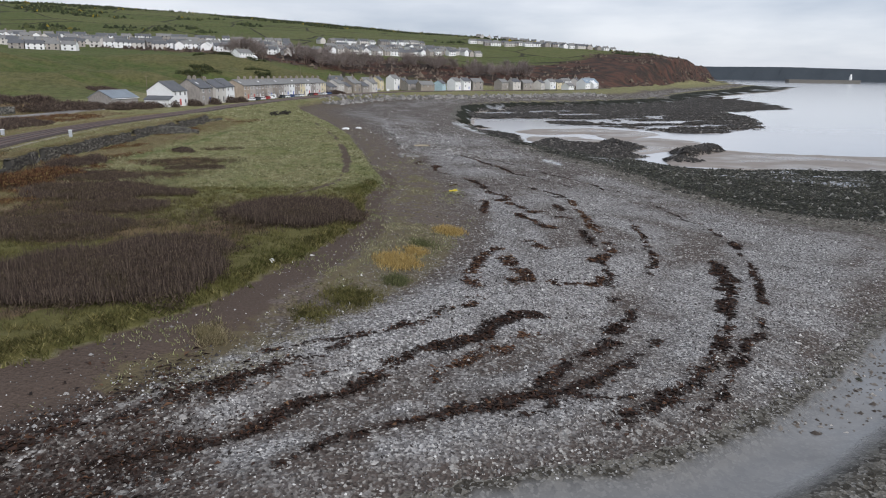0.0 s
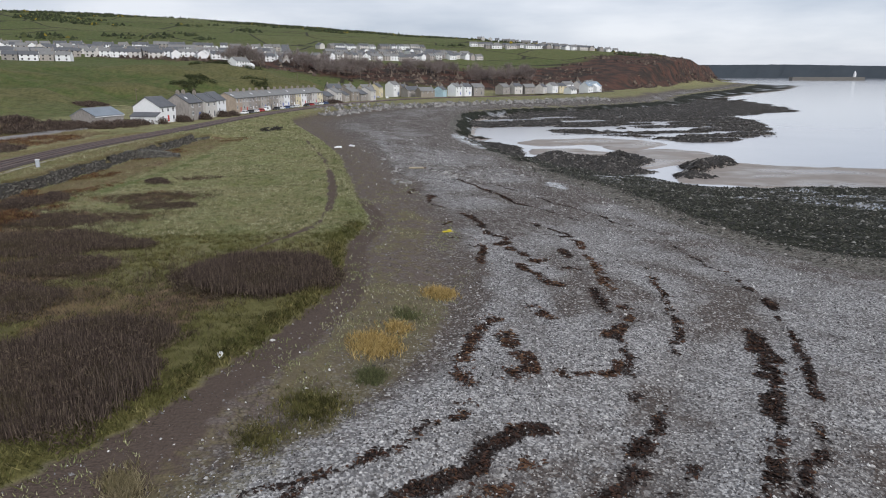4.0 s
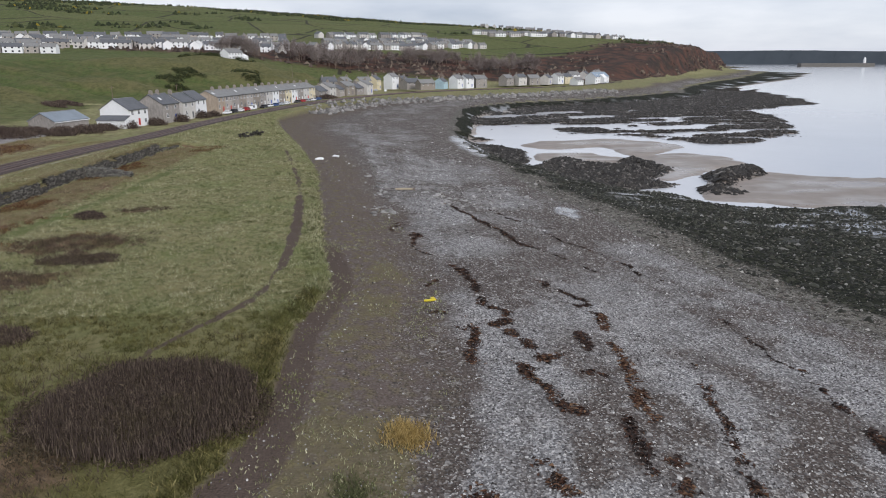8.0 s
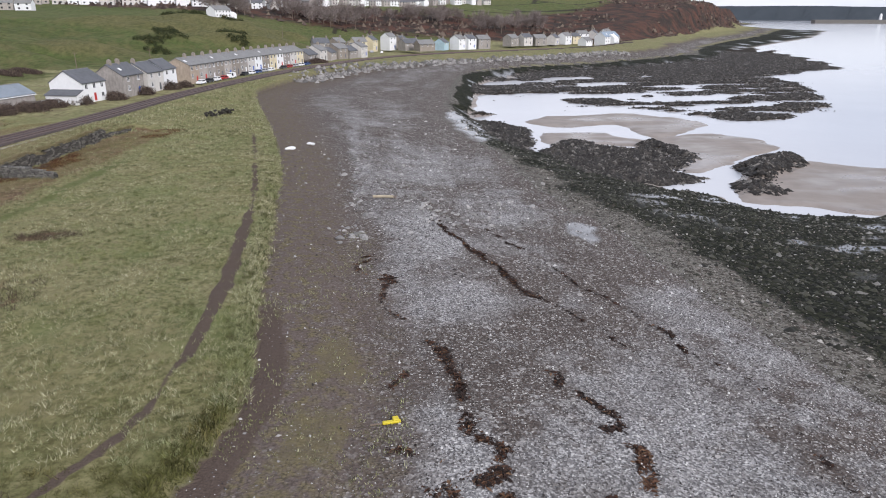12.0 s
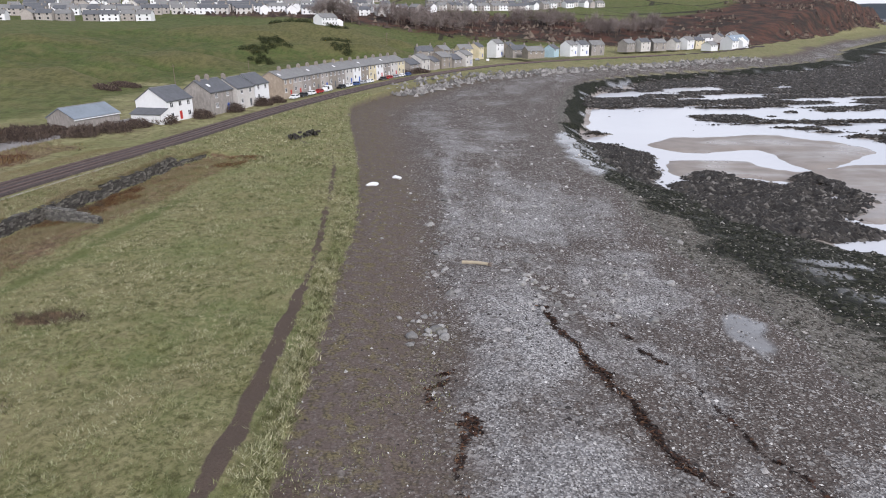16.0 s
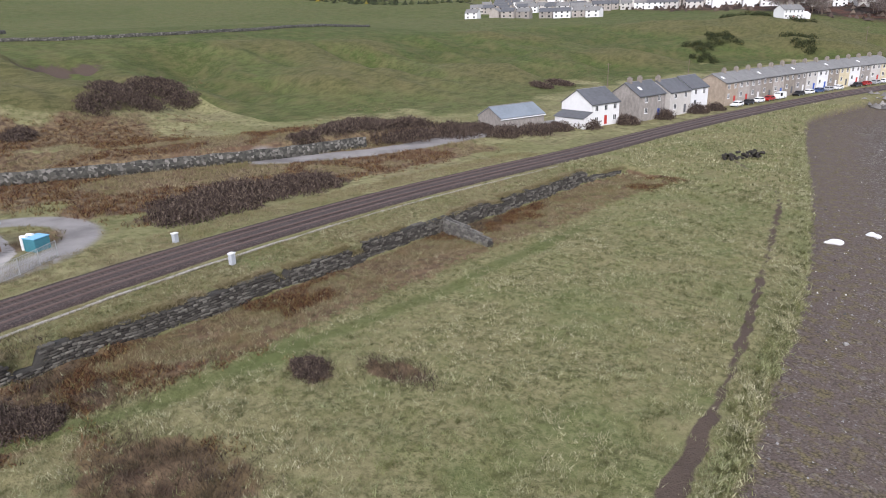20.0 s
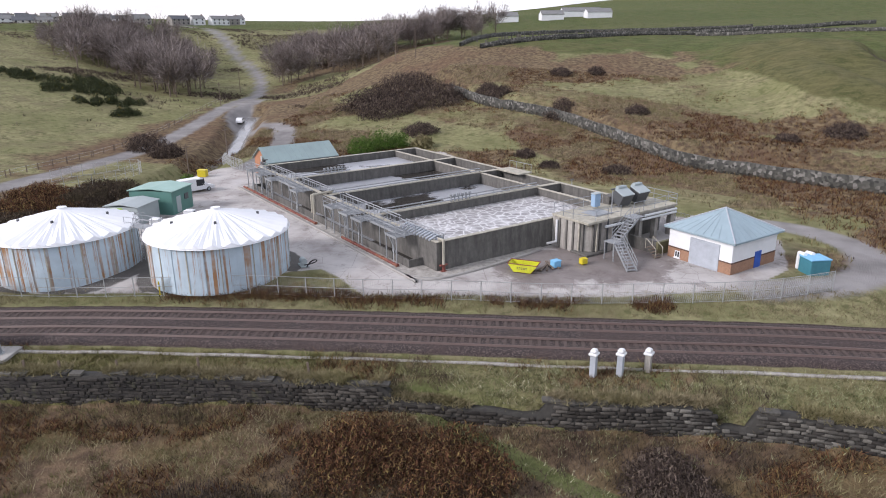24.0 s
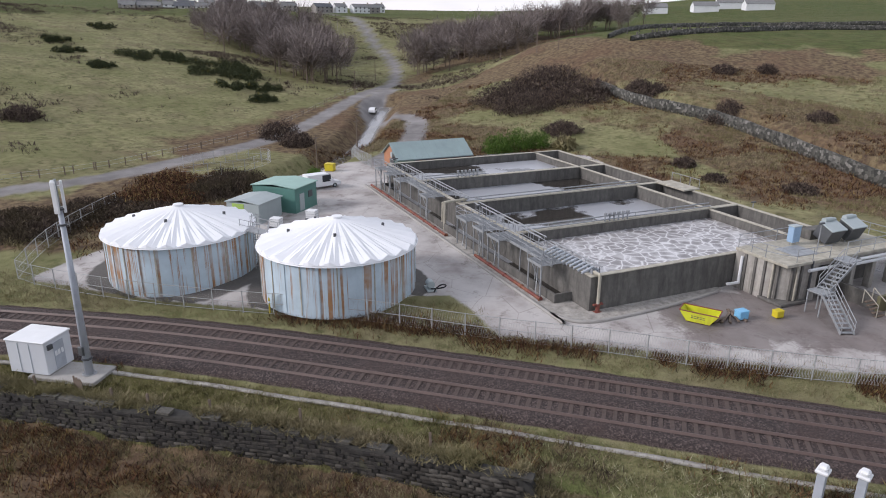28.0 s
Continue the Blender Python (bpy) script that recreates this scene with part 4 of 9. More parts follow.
def prism(bm, outline, z0, z1):
    """An upright block over an outline that runs anticlockwise."""
    lo, hi = [bm.verts.new((x, y, z0)) for x, y in outline], [bm.verts.new((x, y, z1)) for x, y in outline]
    bm.faces.new(lo[::-1]), bm.faces.new(hi)
    for i in range(len(lo)):
        j = (i + 1) % len(lo)
        bm.faces.new((lo[i], lo[j], hi[j], hi[i]))


def fresh():
    return bmesh.new()


def part(name, bm, material, parent=None, label="", smooth=False):
    me = bpy.data.meshes.new(name)
    bmesh.ops.recalc_face_normals(bm, faces=bm.faces)
    bm.to_mesh(me)
    bm.free()
    if smooth:
        me.polygons.foreach_set("use_smooth", np.ones(len(me.polygons), bool))
    me.materials.append(material)
    ob = new(name, me)
    ob.parent = parent
    return tagged(ob, label)


def thing(name, m, label, category, group="", kind=""):
    ob = new(name)
    ob.empty_display_size = 0.5
    ob.matrix_basis = m
    return tagged(ob, label, category, group, kind)


def again(name, mesh, m, parent=None):
    """One more piece on a mesh that is there already."""
    ob = new(name, mesh)
    ob.parent = parent
    ob.matrix_basis = m
    return ob


def raw_mesh(name, verts, faces):
    """A mesh of many alike polygons from arrays."""
    me = bpy.data.meshes.new(name)
    verts, faces = np.asarray(verts, np.float32), np.asarray(faces, np.int32)
    k = faces.shape[1]
    me.vertices.add(len(verts)), me.loops.add(faces.size), me.polygons.add(len(faces))
    me.vertices.foreach_set("co", verts.ravel())
    me.loops.foreach_set("vertex_index", faces.ravel())
    me.polygons.foreach_set("loop_start", np.arange(0, faces.size, k, dtype=np.int32))
    me.update()
    return me


RNG = np.random.default_rng(7)


# ---- materials of made things ----
def rusty(name, col, rough=0.6, amount=0.5, streak=1.0):
    """Painted steel with rust running down in streaks."""
    n = Nodes(name, rough)
    base = n.ramp(n.noise(0.8, 4), (0.3, tuple(c * 0.82 for c in col)), (0.7, col))
    s = n.noise(1.8 * streak, 5, 0.7, n.pos(1.0, 1.0, 0.02))
    t = n.noise(0.5, 3)
    rust = n.mix(n.noise(3, 4), (0.26, 0.10, 0.028), (0.44, 0.25, 0.10))
    f = n.math("MULTIPLY", n.ramp(s, (0.525, 0.0), (0.56, 1.0)), n.ramp(t, (0.3, 0.25), (0.6, 1.0)))
    return n.done(n.mix(n.math("MULTIPLY", f, amount), base, rust), bump=n.noise(4, 3), strength=0.15)


def stained(name, col, dark=0.4, rough=0.9, down=0.25):
    """Concrete or render with water stains running down."""
    n = Nodes(name, rough)
    a = n.ramp(n.noise(1.5, 6, 0.7), (0.3, tuple(c * 0.72 for c in col)), (0.7, tuple(min(1, c * 1.15) for c in col)))
    s = n.ramp(n.noise(1.6, 5, 0.7, n.pos(1.0, 1.0, down)), (0.42, 0.0), (0.68, 1.0))
    return n.done(n.mix(n.math("MULTIPLY", s, 0.8), a, tuple(c * dark for c in col)), bump=n.noise(9, 4), strength=0.3, distance=0.02)


def stone_material(name, lo, hi, joint=0.0):
    n = Nodes(name, 0.92)
    c = n.mix(n.random(), lo, hi)
    c = n.mix(n.ramp(n.noise(6, 5), (0.35, 0.55), (0.65, 0.0)), c, tuple(v * 0.5 for v in lo))
    c = n.mix(n.ramp(n.noise(1.3, 4), (0.55, 0.0), (0.72, 0.5)), c, (0.11, 0.11, 0.06))
    return n.done(c, bump=n.noise(14, 4), strength=0.5, distance=0.03)


def island_material(name, stops, rough=0.9, bump=8.0, spec=0.3, tint=None, patch=0.12, tuft=None):
    n = Nodes(name, rough)
    n.b.inputs["Specular IOR Level"].default_value = spec
    c = n.ramp(n.island(), *stops)
    if tint is not None:
        c = n.mix(n.ramp(n.noise(patch, 4), (0.42, 0.0), (0.62, 0.65)), c, tint)
        c = n.mix(n.ramp(n.noise(patch * 3.7, 3), (0.5, 0.0), (0.7, 0.4)), c, tuple(v * 0.55 for v in tint))
    if tuft is not None:
        c = n.mix(n.ramp(n.noise(1.1, 4, 0.7), (0.41, 0.9), (0.51, 0.0)), c, tuft)
        c = n.mix(n.ramp(n.noise(0.3, 4, 0.7), (0.52, 0.0), (0.66, 0.5)), c, tuple(v * 3.0 for v in tuft))
    c = n.mix(n.ramp(n.noise(bump, 4), (0.35, 0.35), (0.65, 0.0)), c, (0.03, 0.025, 0.02))
    return n.done(c, bump=n.noise(bump * 2, 3), strength=0.35, distance=0.03)


CONCRETE = stained("weathered_concrete", (0.42, 0.395, 0.355), 0.45, 0.9, 0.14)
CONCRETE_DARK = stained("stained_tank_concrete", (0.15, 0.143, 0.13), 0.42, 0.85, 0.2)
COPING = stained("concrete_coping", (0.47, 0.44, 0.36), 0.6)
KERB = plain("kerb_concrete", (0.36, 0.345, 0.32), 0.9)
STEEL = plain("galvanised_steel", (0.36, 0.375, 0.385), 0.5, 0.35, 0.25, 3.0)
STEEL_DARK = plain("dark_steel", (0.10, 0.105, 0.11), 0.5, 0.3)
RUST_RED = rusty("red_oxide_pipe", (0.21, 0.06, 0.045), 0.6, 0.4)
TANK_BLUE = rusty("pale_blue_tank_steel", (0.56, 0.67, 0.74), 0.45, 0.95)
WHITE_ROOF = plain("white_roof_sheet", (0.80, 0.81, 0.82), 0.55, 0.0, 0.05, 1.2, 0.1)
WHITE = plain("white_paint", (0.76, 0.77, 0.77), 0.6, 0.0, 0.06, 1.5, 0.12)
GREY_PAINT = plain("grey_paint", (0.42, 0.45, 0.49), 0.55)
BRICK = plain("orange_brick", (0.42, 0.195, 0.105), 0.85, 0, 0.25, 5.0)
BROWN_BRICK = plain("buff_brick", (0.33, 0.19, 0.12), 0.85, 0, 0.25, 5.0)
ROOF_GREEN = plain("grey_green_sheet_roof", (0.27, 0.35, 0.345), 0.5, 0.1, 0.1, 0.8)
ROOF_BLUE = plain("blue_grey_sheet_roof", (0.30, 0.39, 0.43), 0.5, 0.1, 0.1, 0.8)
SLATE = plain("slate_roof", (0.105, 0.11, 0.12), 0.7, 0, 0.3, 1.2)
SLATE_PALE = plain("weathered_slate_roof", (0.20, 0.20, 0.195), 0.75, 0, 0.3, 1.2)
GREEN_CLAD = plain("green_cladding", (0.10, 0.23, 0.195), 0.5, 0.05, 0.12, 0.8)
GREEN_ROOF = plain("light_green_cladding", (0.30, 0.46, 0.40), 0.5, 0.05, 0.1, 0.8)
GREY_CLAD = plain("grey_cladding", (0.38, 0.43, 0.43), 0.5, 0.05, 0.1, 0.8)
BLUE = plain("blue_paint", (0.02, 0.09, 0.42), 0.5)
TEAL = plain("teal_paint", (0.05, 0.20, 0.25), 0.5)
SKY_BLUE = plain("light_blue_plastic", (0.20, 0.48, 0.72), 0.5)
YELLOW = plain("yellow_paint", (0.62, 0.50, 0.02), 0.5)
SKIP_YELLOW = rusty("lime_yellow_paint", (0.62, 0.66, 0.03), 0.5, 0.25)
RED = plain("red_paint", (0.45, 0.03, 0.02), 0.5)
BLACK = plain("black_rubber", (0.02, 0.02, 0.022), 0.7)
DARK = plain("dark_opening", (0.015, 0.015, 0.017), 0.9)
GLASS = plain("window_glass", (0.03, 0.035, 0.04), 0.08, 0, 0.2, 2.0)
RAIL_STEEL = plain("worn_rail_steel", (0.125, 0.085, 0.073), 0.5, 0.1, 0.15, 3.0)
SLEEPER = plain("sleeper_concrete", (0.085, 0.062, 0.053), 0.9, 0, 0.3, 4.0)
TIMBER = plain("weathered_timber", (0.17, 0.13, 0.10), 0.9, 0, 0.3, 5.0)
FENCE = plain("fence_steel", (0.40, 0.41, 0.405), 0.6, 0.2)
STONE_WALL = stone_material("dark_wall_stone", (0.022, 0.02, 0.018), (0.068, 0.06, 0.051))
# paler wall stone: sun on the return wall is put into its colour
STONE_SUNLIT = stone_material("sunlit_wall_stone", (0.085, 0.082, 0.075), (0.24, 0.23, 0.205))
COPE_STONE = stone_material("coping_stone", (0.05, 0.047, 0.04), (0.14, 0.13, 0.11))


def foam_material():
    n = Nodes("foaming_water", 0.35)
    d = n.node("TexVoronoi", Vector=n.mix(0.25, n.pos(), n.node("TexNoise", Vector=n.pos(), Scale=0.8).outputs["Color"], "ADD"), Scale=0.95)
    d.feature = "DISTANCE_TO_EDGE"
    f = n.ramp(d.outputs["Distance"], (0.02, 1.0), (0.09, 0.25), (0.4, 0.05))
    f = n.mix(n.ramp(n.noise(0.5, 5), (0.45, 0.0), (0.62, 0.55)), f, (1, 1, 1))
    return n.done(n.mix(f, (0.16, 0.145, 0.14), (0.66, 0.65, 0.65)), bump=f, strength=0.3, distance=0.1)


def still_water():
    n = Nodes("settled_water", 0.12)
    f = n.edge(n.ramp(n.noise(0.085, 3, 0.5), (0.42, 0.0), (0.52, 1.0)), n.noise(1.5, 4), 0.3, 5)
    n.put(n.b.inputs["Roughness"], n.math("ADD", n.math("MULTIPLY", f, 0.25), 0.06))
    return n.done(n.mix(f, (0.04, 0.035, 0.03), (0.36, 0.37, 0.39)))


FOAM, STILL = foam_material(), still_water()


# ---- the railway ----
def along_line(line, start, stop, gap, shift=0.0):
    """Places along a line between two y values, each with its heading, moved sideways by shift (right is positive)."""
    seg = np.diff(line, axis=0)
    ln = np.hypot(*seg.T)
    cum = np.r_[0, np.cumsum(ln)]
    out, s = [], 0.0
    while s < cum[-1]:
        k = min(np.searchsorted(cum, s, "right") - 1, len(seg) - 1)
        t = (s - cum[k]) / max(ln[k], 1e-9)
        p, d = line[k] + seg[k] * t, seg[k] / max(ln[k], 1e-9)
        q = (p[0] + d[1] * shift, p[1] - d[0] * shift)
        if start <= q[1] <= stop:
            out.append((q[0], q[1], math.atan2(d[1], d[0])))
        s += gap
    return out


def swept(section, places, z, closed=False):
    """A long mesh: a section (across, up) carried along places."""
    n, verts, faces = len(section), [], []
    for x, y, a in places:
        rx, ry = math.sin(a), -math.cos(a)
        zz = z if not callable(z) else z(x, y)
        verts += [(x + rx * u, y + ry * u, zz + w) for u, w in section]
    for i in range(len(places) - 1):
        for k in range(n):
            j = (k + 1) % n
            faces.append((i * n + k, i * n + j, (i + 1) * n + j, (i + 1) * n + k))
    return raw_mesh("swept", verts, faces)


RAIL_LINE = smooth_line([tuple(p) for p in RAIL[::4]], 12)
railway = thing("railway", Matrix(), "double track railway on brown stone ballast along the shore", "railway", kind="structure")
foot_ = [(-0.075, -0.165), (0.075, -0.165), (0.075, -0.14), (0.03, -0.12), (0.036, 0.0), (-0.036, 0.0), (-0.03, -0.12), (-0.075, -0.14)]
for track in (-1.62, 1.62):
    for side in (-0.7525, 0.7525):
        me = swept(foot_, along_line(RAIL_LINE, -30, 520, 1.2, track + side), RAIL_Z)
        mesh_thing("rail", me, RAIL_STEEL, parent=railway)
bm = fresh()
block(bm, -0.13, 0.13, -1.25, 1.25, -0.2, 0.0, 0.02)
first_sleeper = part("sleeper", bm, SLEEPER, railway)
sleeper_mesh, placed = first_sleeper.data, False
far_v, far_f = [], []
cube = np.array([(x, y, z) for z in (-0.2, 0.0) for y in (-1.25, 1.25) for x in (-0.13, 0.13)])
cube_f = np.array([(4, 5, 7, 6), (0, 1, 5, 4), (2, 3, 7, 6), (0, 2, 6, 4), (1, 3, 7, 5)])
for track in (-1.62, 1.62):
    for x, y, a in along_line(RAIL_LINE, -20, 420, 0.65, track):
        m = pose(x, y, RAIL_Z - 0.17 + 0.012 * math.sin(y * 3.1 + track), 0, 0, math.degrees(a) + RNG.normal(0, 0.6))
        if 43 < y < 135:
            if not placed:
                first_sleeper.matrix_basis, placed = m, True
            else:
                again("sleeper", sleeper_mesh, m, railway)
        else:
            far_f.append(cube_f + 8 * len(far_v))
            far_v.append(cube @ np.array(m.to_3x3()).T + np.array(m.translation))
mesh_thing("far_sleepers", raw_mesh("far_sleepers", np.concatenate(far_v), np.concatenate(far_f)), SLEEPER, kind="stuff", parent=railway)
# shoulders of ballast, and the cable trough beside them
ballast_bed = [(-4.2, -0.5), (-3.0, -0.13), (-2.5, -0.13), (-2.35, -0.2), (-0.9, -0.2), (-0.75, -0.13), (0.75, -0.13), (0.9, -0.2), (2.35, -0.2), (2.5, -0.13), (3.0, -0.13), (4.2, -0.5)]
n = Nodes("ballast_stone")
bc = n.ramp(n.node("SeparateColor", Color=n.cells(11.0)).outputs[0], (0.0, (0.018, 0.013, 0.012)), (0.6, (0.05, 0.036, 0.032)), (1.0, (0.12, 0.09, 0.082)))
bc = n.mix(n.ramp(n.noise(0.3, 4), (0.4, 0.0), (0.7, 0.6)), bc, (0.055, 0.034, 0.029))
BALLAST = n.done(bc, bump=n.cells(11.0, "Distance"), strength=0.8, distance=0.05)
mesh_thing("ballast", swept(ballast_bed, along_line(RAIL_LINE, -30, 520, 1.5), RAIL_Z), BALLAST, parent=railway)
trough = [(-0.16, -0.12), (0.16, -0.12), (0.16, 0.06), (-0.16, 0.06)]
mesh_thing("cable_trough", swept(trough, along_line(RAIL_LINE, 40, 200, 1.0, 4.75), lambda x, y: RAIL_Z - 0.40 + 0.035 * math.sin(y * 0.7)), CONCRETE, "pale concrete cable trough beside the railway", "cable trough", "structure")
mesh_thing("cable_trough", swept([(u * 0.8, w * 0.8) for u, w in trough], along_line(RAIL_LINE, 40, 150, 1.0, -4.6), lambda x, y: RAIL_Z - 0.40 + 0.02 * math.sin(y)), KERB, "narrow concrete cable trough beside the railway", "cable trough", "structure")

# three lineside cabinets on posts, and two low boxes
for k, (x, y, h) in enumerate(((-55.9, 99.6, 1.75), (-56.3, 101.4, 1.75), (-57.4, 103.3, 1.45))):
    t = thing("lineside_cabinet", pose(x, y, RAIL_Z - 0.55, 0, 0, -20), "slim grey lineside cabinet with a white hood on the verge", "cabinet", "lineside cabinets")
    bm = fresh()
    block(bm, -0.22, 0.22, -0.2, 0.2, 0, h, 0.02)
    body = part("body", bm, GREY_PAINT if k < 2 else CONCRETE, t)
    bm = fresh()
    block(bm, -0.235, -0.222, -0.12, 0.12, h * 0.7, h * 0.85, 0.004)
    part("plate", bm, WHITE, body)
    bm = fresh()
    block(bm, -0.34, 0.34, -0.3, 0.3, h, h + 0.16, 0.04)
    block(bm, -0.26, 0.26, -0.22, 0.22, h + 0.155, h + 0.42, 0.09)
    part("hood", bm, WHITE, t, "white sloping hood")
for x, y in ((-58.1, 130.8), (-70.2, 131.1)):
    t = thing("lineside_box", pose(x, y, RAIL_Z - 0.45, 0, 0, 12), "pale grey lineside equipment box beside the railway", "cabinet", "lineside boxes")
    bm = fresh()
    block(bm, -0.26, 0.26, -0.3, 0.3, 0, 1.2, 0.03)
    part("body", bm, GREY_PAINT, t)
    bm = fresh()
    block(bm, -0.32, 0.32, -0.36, 0.36, 1.2, 1.32, 0.03)
    part("lid", bm, WHITE, t)

# mast with aerials, on a pad with an equipment cabin
mast = thing("phone_mast", pose(-49.6, 56.6, 9.3), "tall grey tapered phone mast with panel aerials", "mast")
bm = fresh()
bar(bm, (0, 0, 0), (0, 0, 11.3), 0.27, 16, 0.15)
part("pole", bm, GREY_PAINT, mast, smooth=True)
bm = fresh()
bar(bm, (0, 0, 0.0), (0, 0, 0.07), 0.46, 16)
for k in range(8):
    a = k * math.pi / 4
    bar(bm, (0.38 * math.cos(a), 0.38 * math.sin(a), 0.07), (0.38 * math.cos(a), 0.38 * math.sin(a), 0.14), 0.035, 6)
part("base_plate", bm, STEEL, mast)
for zc, rc in ((1.1, 0.34), (10.2, 0.26), (11.2, 0.3)):
    bm = fresh()
    bar(bm, (0, 0, zc), (0, 0, zc + 0.12), rc, 12)
    part("collar", bm, STEEL_DARK, mast)
bm = fresh()
block(bm, 0.24, 0.4, -0.2, 0.2, 1.5, 2.1, 0.02)
part("junction_box", bm, STEEL_DARK, mast)
for k in range(3):
    bm = fresh()
    block(bm, 0.2, 0.36, -0.16, 0.16, 11.0, 13.0, 0.04)
    bar(bm, (0.0, 0, 11.4), (0.22, 0, 11.4), 0.03), bar(bm, (0.0, 0, 12.7), (0.22, 0, 12.7), 0.03)
    p = part("aerial", bm, WHITE, mast, "white panel aerial")
    p.matrix_basis = pose(0, 0, 0, 0, 0, 20 + 120 * k)
bm = fresh()
bar(bm, (0, 0, 11.2), (0, 0, 13.1), 0.07, 10)
part("spigot", bm, STEEL, mast)
bm = fresh()
block(bm, -1.3, 1.1, -3.4, 1.4, -0.25, 0.02, 0.04)
pad = mesh_thing("concrete_pad", bpy.data.meshes.new("pad"), None, "pale concrete pad under mast and cabin", "pad", "structure")
bm.to_mesh(pad.data), bm.free(), pad.data.materials.append(KERB)
pad.matrix_basis = pose(-49.5, 56.3, 9.32, 0, 0, 14)
cabin = thing("equipment_cabin", pose(-49.05, 52.9, 9.33, 0, 0, 12), "white steel equipment cabin beside the mast", "cabin")
bm = fresh()
block(bm, -1.15, 1.15, -1.45, 1.45, 0.05, 2.3, 0.03)
part("body", bm, plain("cabin_paint", (0.66, 0.68, 0.70), 0.5, 0, 0.05, 1.0, 0.12), cabin)
bm = fresh()
block(bm, -1.22, 1.22, -1.52, 1.52, 2.3, 2.42, 0.04)
part("roof", bm, WHITE, cabin, "pale flat roof")
for k in (-0.55, 0.3):
    bm = fresh()
    block(bm, 1.15, 1.18, k - 0.02, k + 0.02, 0.15, 2.2, 0.005)
    part("panel_joint", bm, GREY_PAINT, cabin)
bm = fresh()
block(bm, -0.45, 0.45, 1.452, 1.50, 0.15, 2.05, 0.02)
door = part("door", bm, GREY_PAINT, cabin)
for dx in (-0.25, 0.05, 0.3):
    bm = fresh()
    block(bm, dx - 0.1, dx + 0.1, 1.50, 1.51, 1.1, 1.45, 0.004)
    part("notice", bm, WHITE, door)
bm = fresh()
block(bm, 0.55, 0.95, 1.452, 1.6, 1.75, 2.1, 0.03)
part("vent", bm, STEEL_DARK, cabin)
bm = fresh()
for k in range(9):
    block(bm, k * 0.12, k * 0.12 + 0.1, 0, 0.04, 0, 0.95 + 0.08 * math.sin(k * 2.2), 0.008)
pl = mesh_thing("plank_screen", bpy.data.meshes.new("planks"), None, "short screen of dark weathered planks", "plank screen")
bm.to_mesh(pl.data), bm.free(), pl.data.materials.append(TIMBER)
pl.matrix_basis = pose(-48.1, 57.0, 9.05, 0, 0, 80)
for x, y, h in ((-47.2, 54.6, 0.9), (-48.0, 60.5, 1.0), (-48.3, 63.2, 1.1), (-49.6, 66.8, 0.9), (-50.8, 72.5, 1.1), (-51.6, 80.5, 1.2)):
    bm = fresh()
    block(bm, -0.07, 0.07, -0.07, 0.07, -0.3, h, 0.015)
    p = part("fence_post", bm, TIMBER)
    p.matrix_basis = pose(x, y, 9.0, 3, -4, 20)
    tagged(p, "short weathered wooden fence post in the grass", "post", "old fence posts")

# ---- the treatment works ----
YARD = 9.78
TH = radians(-132.17)
BASIN = Matrix.Translation((-72.85, 84.54, YARD)) @ Matrix.Rotation(TH - math.pi / 2, 4, "Z")  # x along the front, y to the back


def local(bm, name, mat, parent, label="", smooth=False):
    return part(name, bm, mat, parent, label, smooth)


basin = thing("aeration_basin", BASIN, "long concrete basin in four bays of foaming and settled water", "water basin")
TOPZ, WI, WO, LEN, TK = 2.92, 23.7, 27.55, 47.3, 0.38
bays = [0.0, 12.0, 23.9, 35.8, 47.3]


def wall(x0, x1, y0, y1, z1=TOPZ, mat=CONCRETE_DARK, name="basin_wall", cope=True):
    bm = fresh()
    block(bm, x0, x1, y0, y1, -0.3, z1, 0.03)
    w = part(name, bm, mat, basin)
    if cope:
        bm = fresh()
        block(bm, x0 - 0.05, x1 + 0.05, y0 - 0.05, y1 + 0.05, z1 + 0.004, z1 + 0.09, 0.02)
        part("coping", bm, COPING, w)
    return w


wall(0, 15.0, -TK, 0)
wall(15.0, WO + TK, -TK, 0, TOPZ - 0.12, cope=False)
wall(-TK, 0, -TK, LEN + TK)
wall(0, WO + TK, LEN, LEN + TK)
wall(WO, WO + TK, 0, LEN)
wall(WI - TK / 2, WI + TK / 2, 0, LEN, TOPZ - 0.1)
for b in bays[1:4]:
    wall(0, WI - TK / 2, b - 0.3, b + 0.3)
    wall(WI + TK / 2, WO, b - 0.3, b + 0.3)
for k, (b0, b1) in enumerate(zip(bays[:-1], bays[1:])):
    bm = fresh()
    box(bm, 0, WI - TK / 2, b0 + (0.3 if k else 0), b1 - 0.3, 0.4, (1.95, 1.35, 1.45, 1.9)[k])
    part("water", bm, FOAM if k == 0 else STILL, basin, "white foaming water" if k == 0 else "dark settled water with pale scum")
    bm = fresh()
    box(bm, WI + TK / 2, WO, b0 + (0.3 if k else 0), b1 - 0.3, 0.2, 1.2)
    part("channel_water", bm, STILL, basin)
# row of air pipes over the left edge, with manifolds on two cross walls
for k in range(11):
    b = 0.6 + k * 0.55
    bm = fresh()
    pipe(bm, [(-0.6, b, TOPZ + 0.1), (0.35, b, TOPZ + 0.42), (0.9, b, TOPZ + 0.15), (0.95, b, 2.2)], 0.11, 8)
    part("air_pipe", bm, GREY_PAINT, basin)
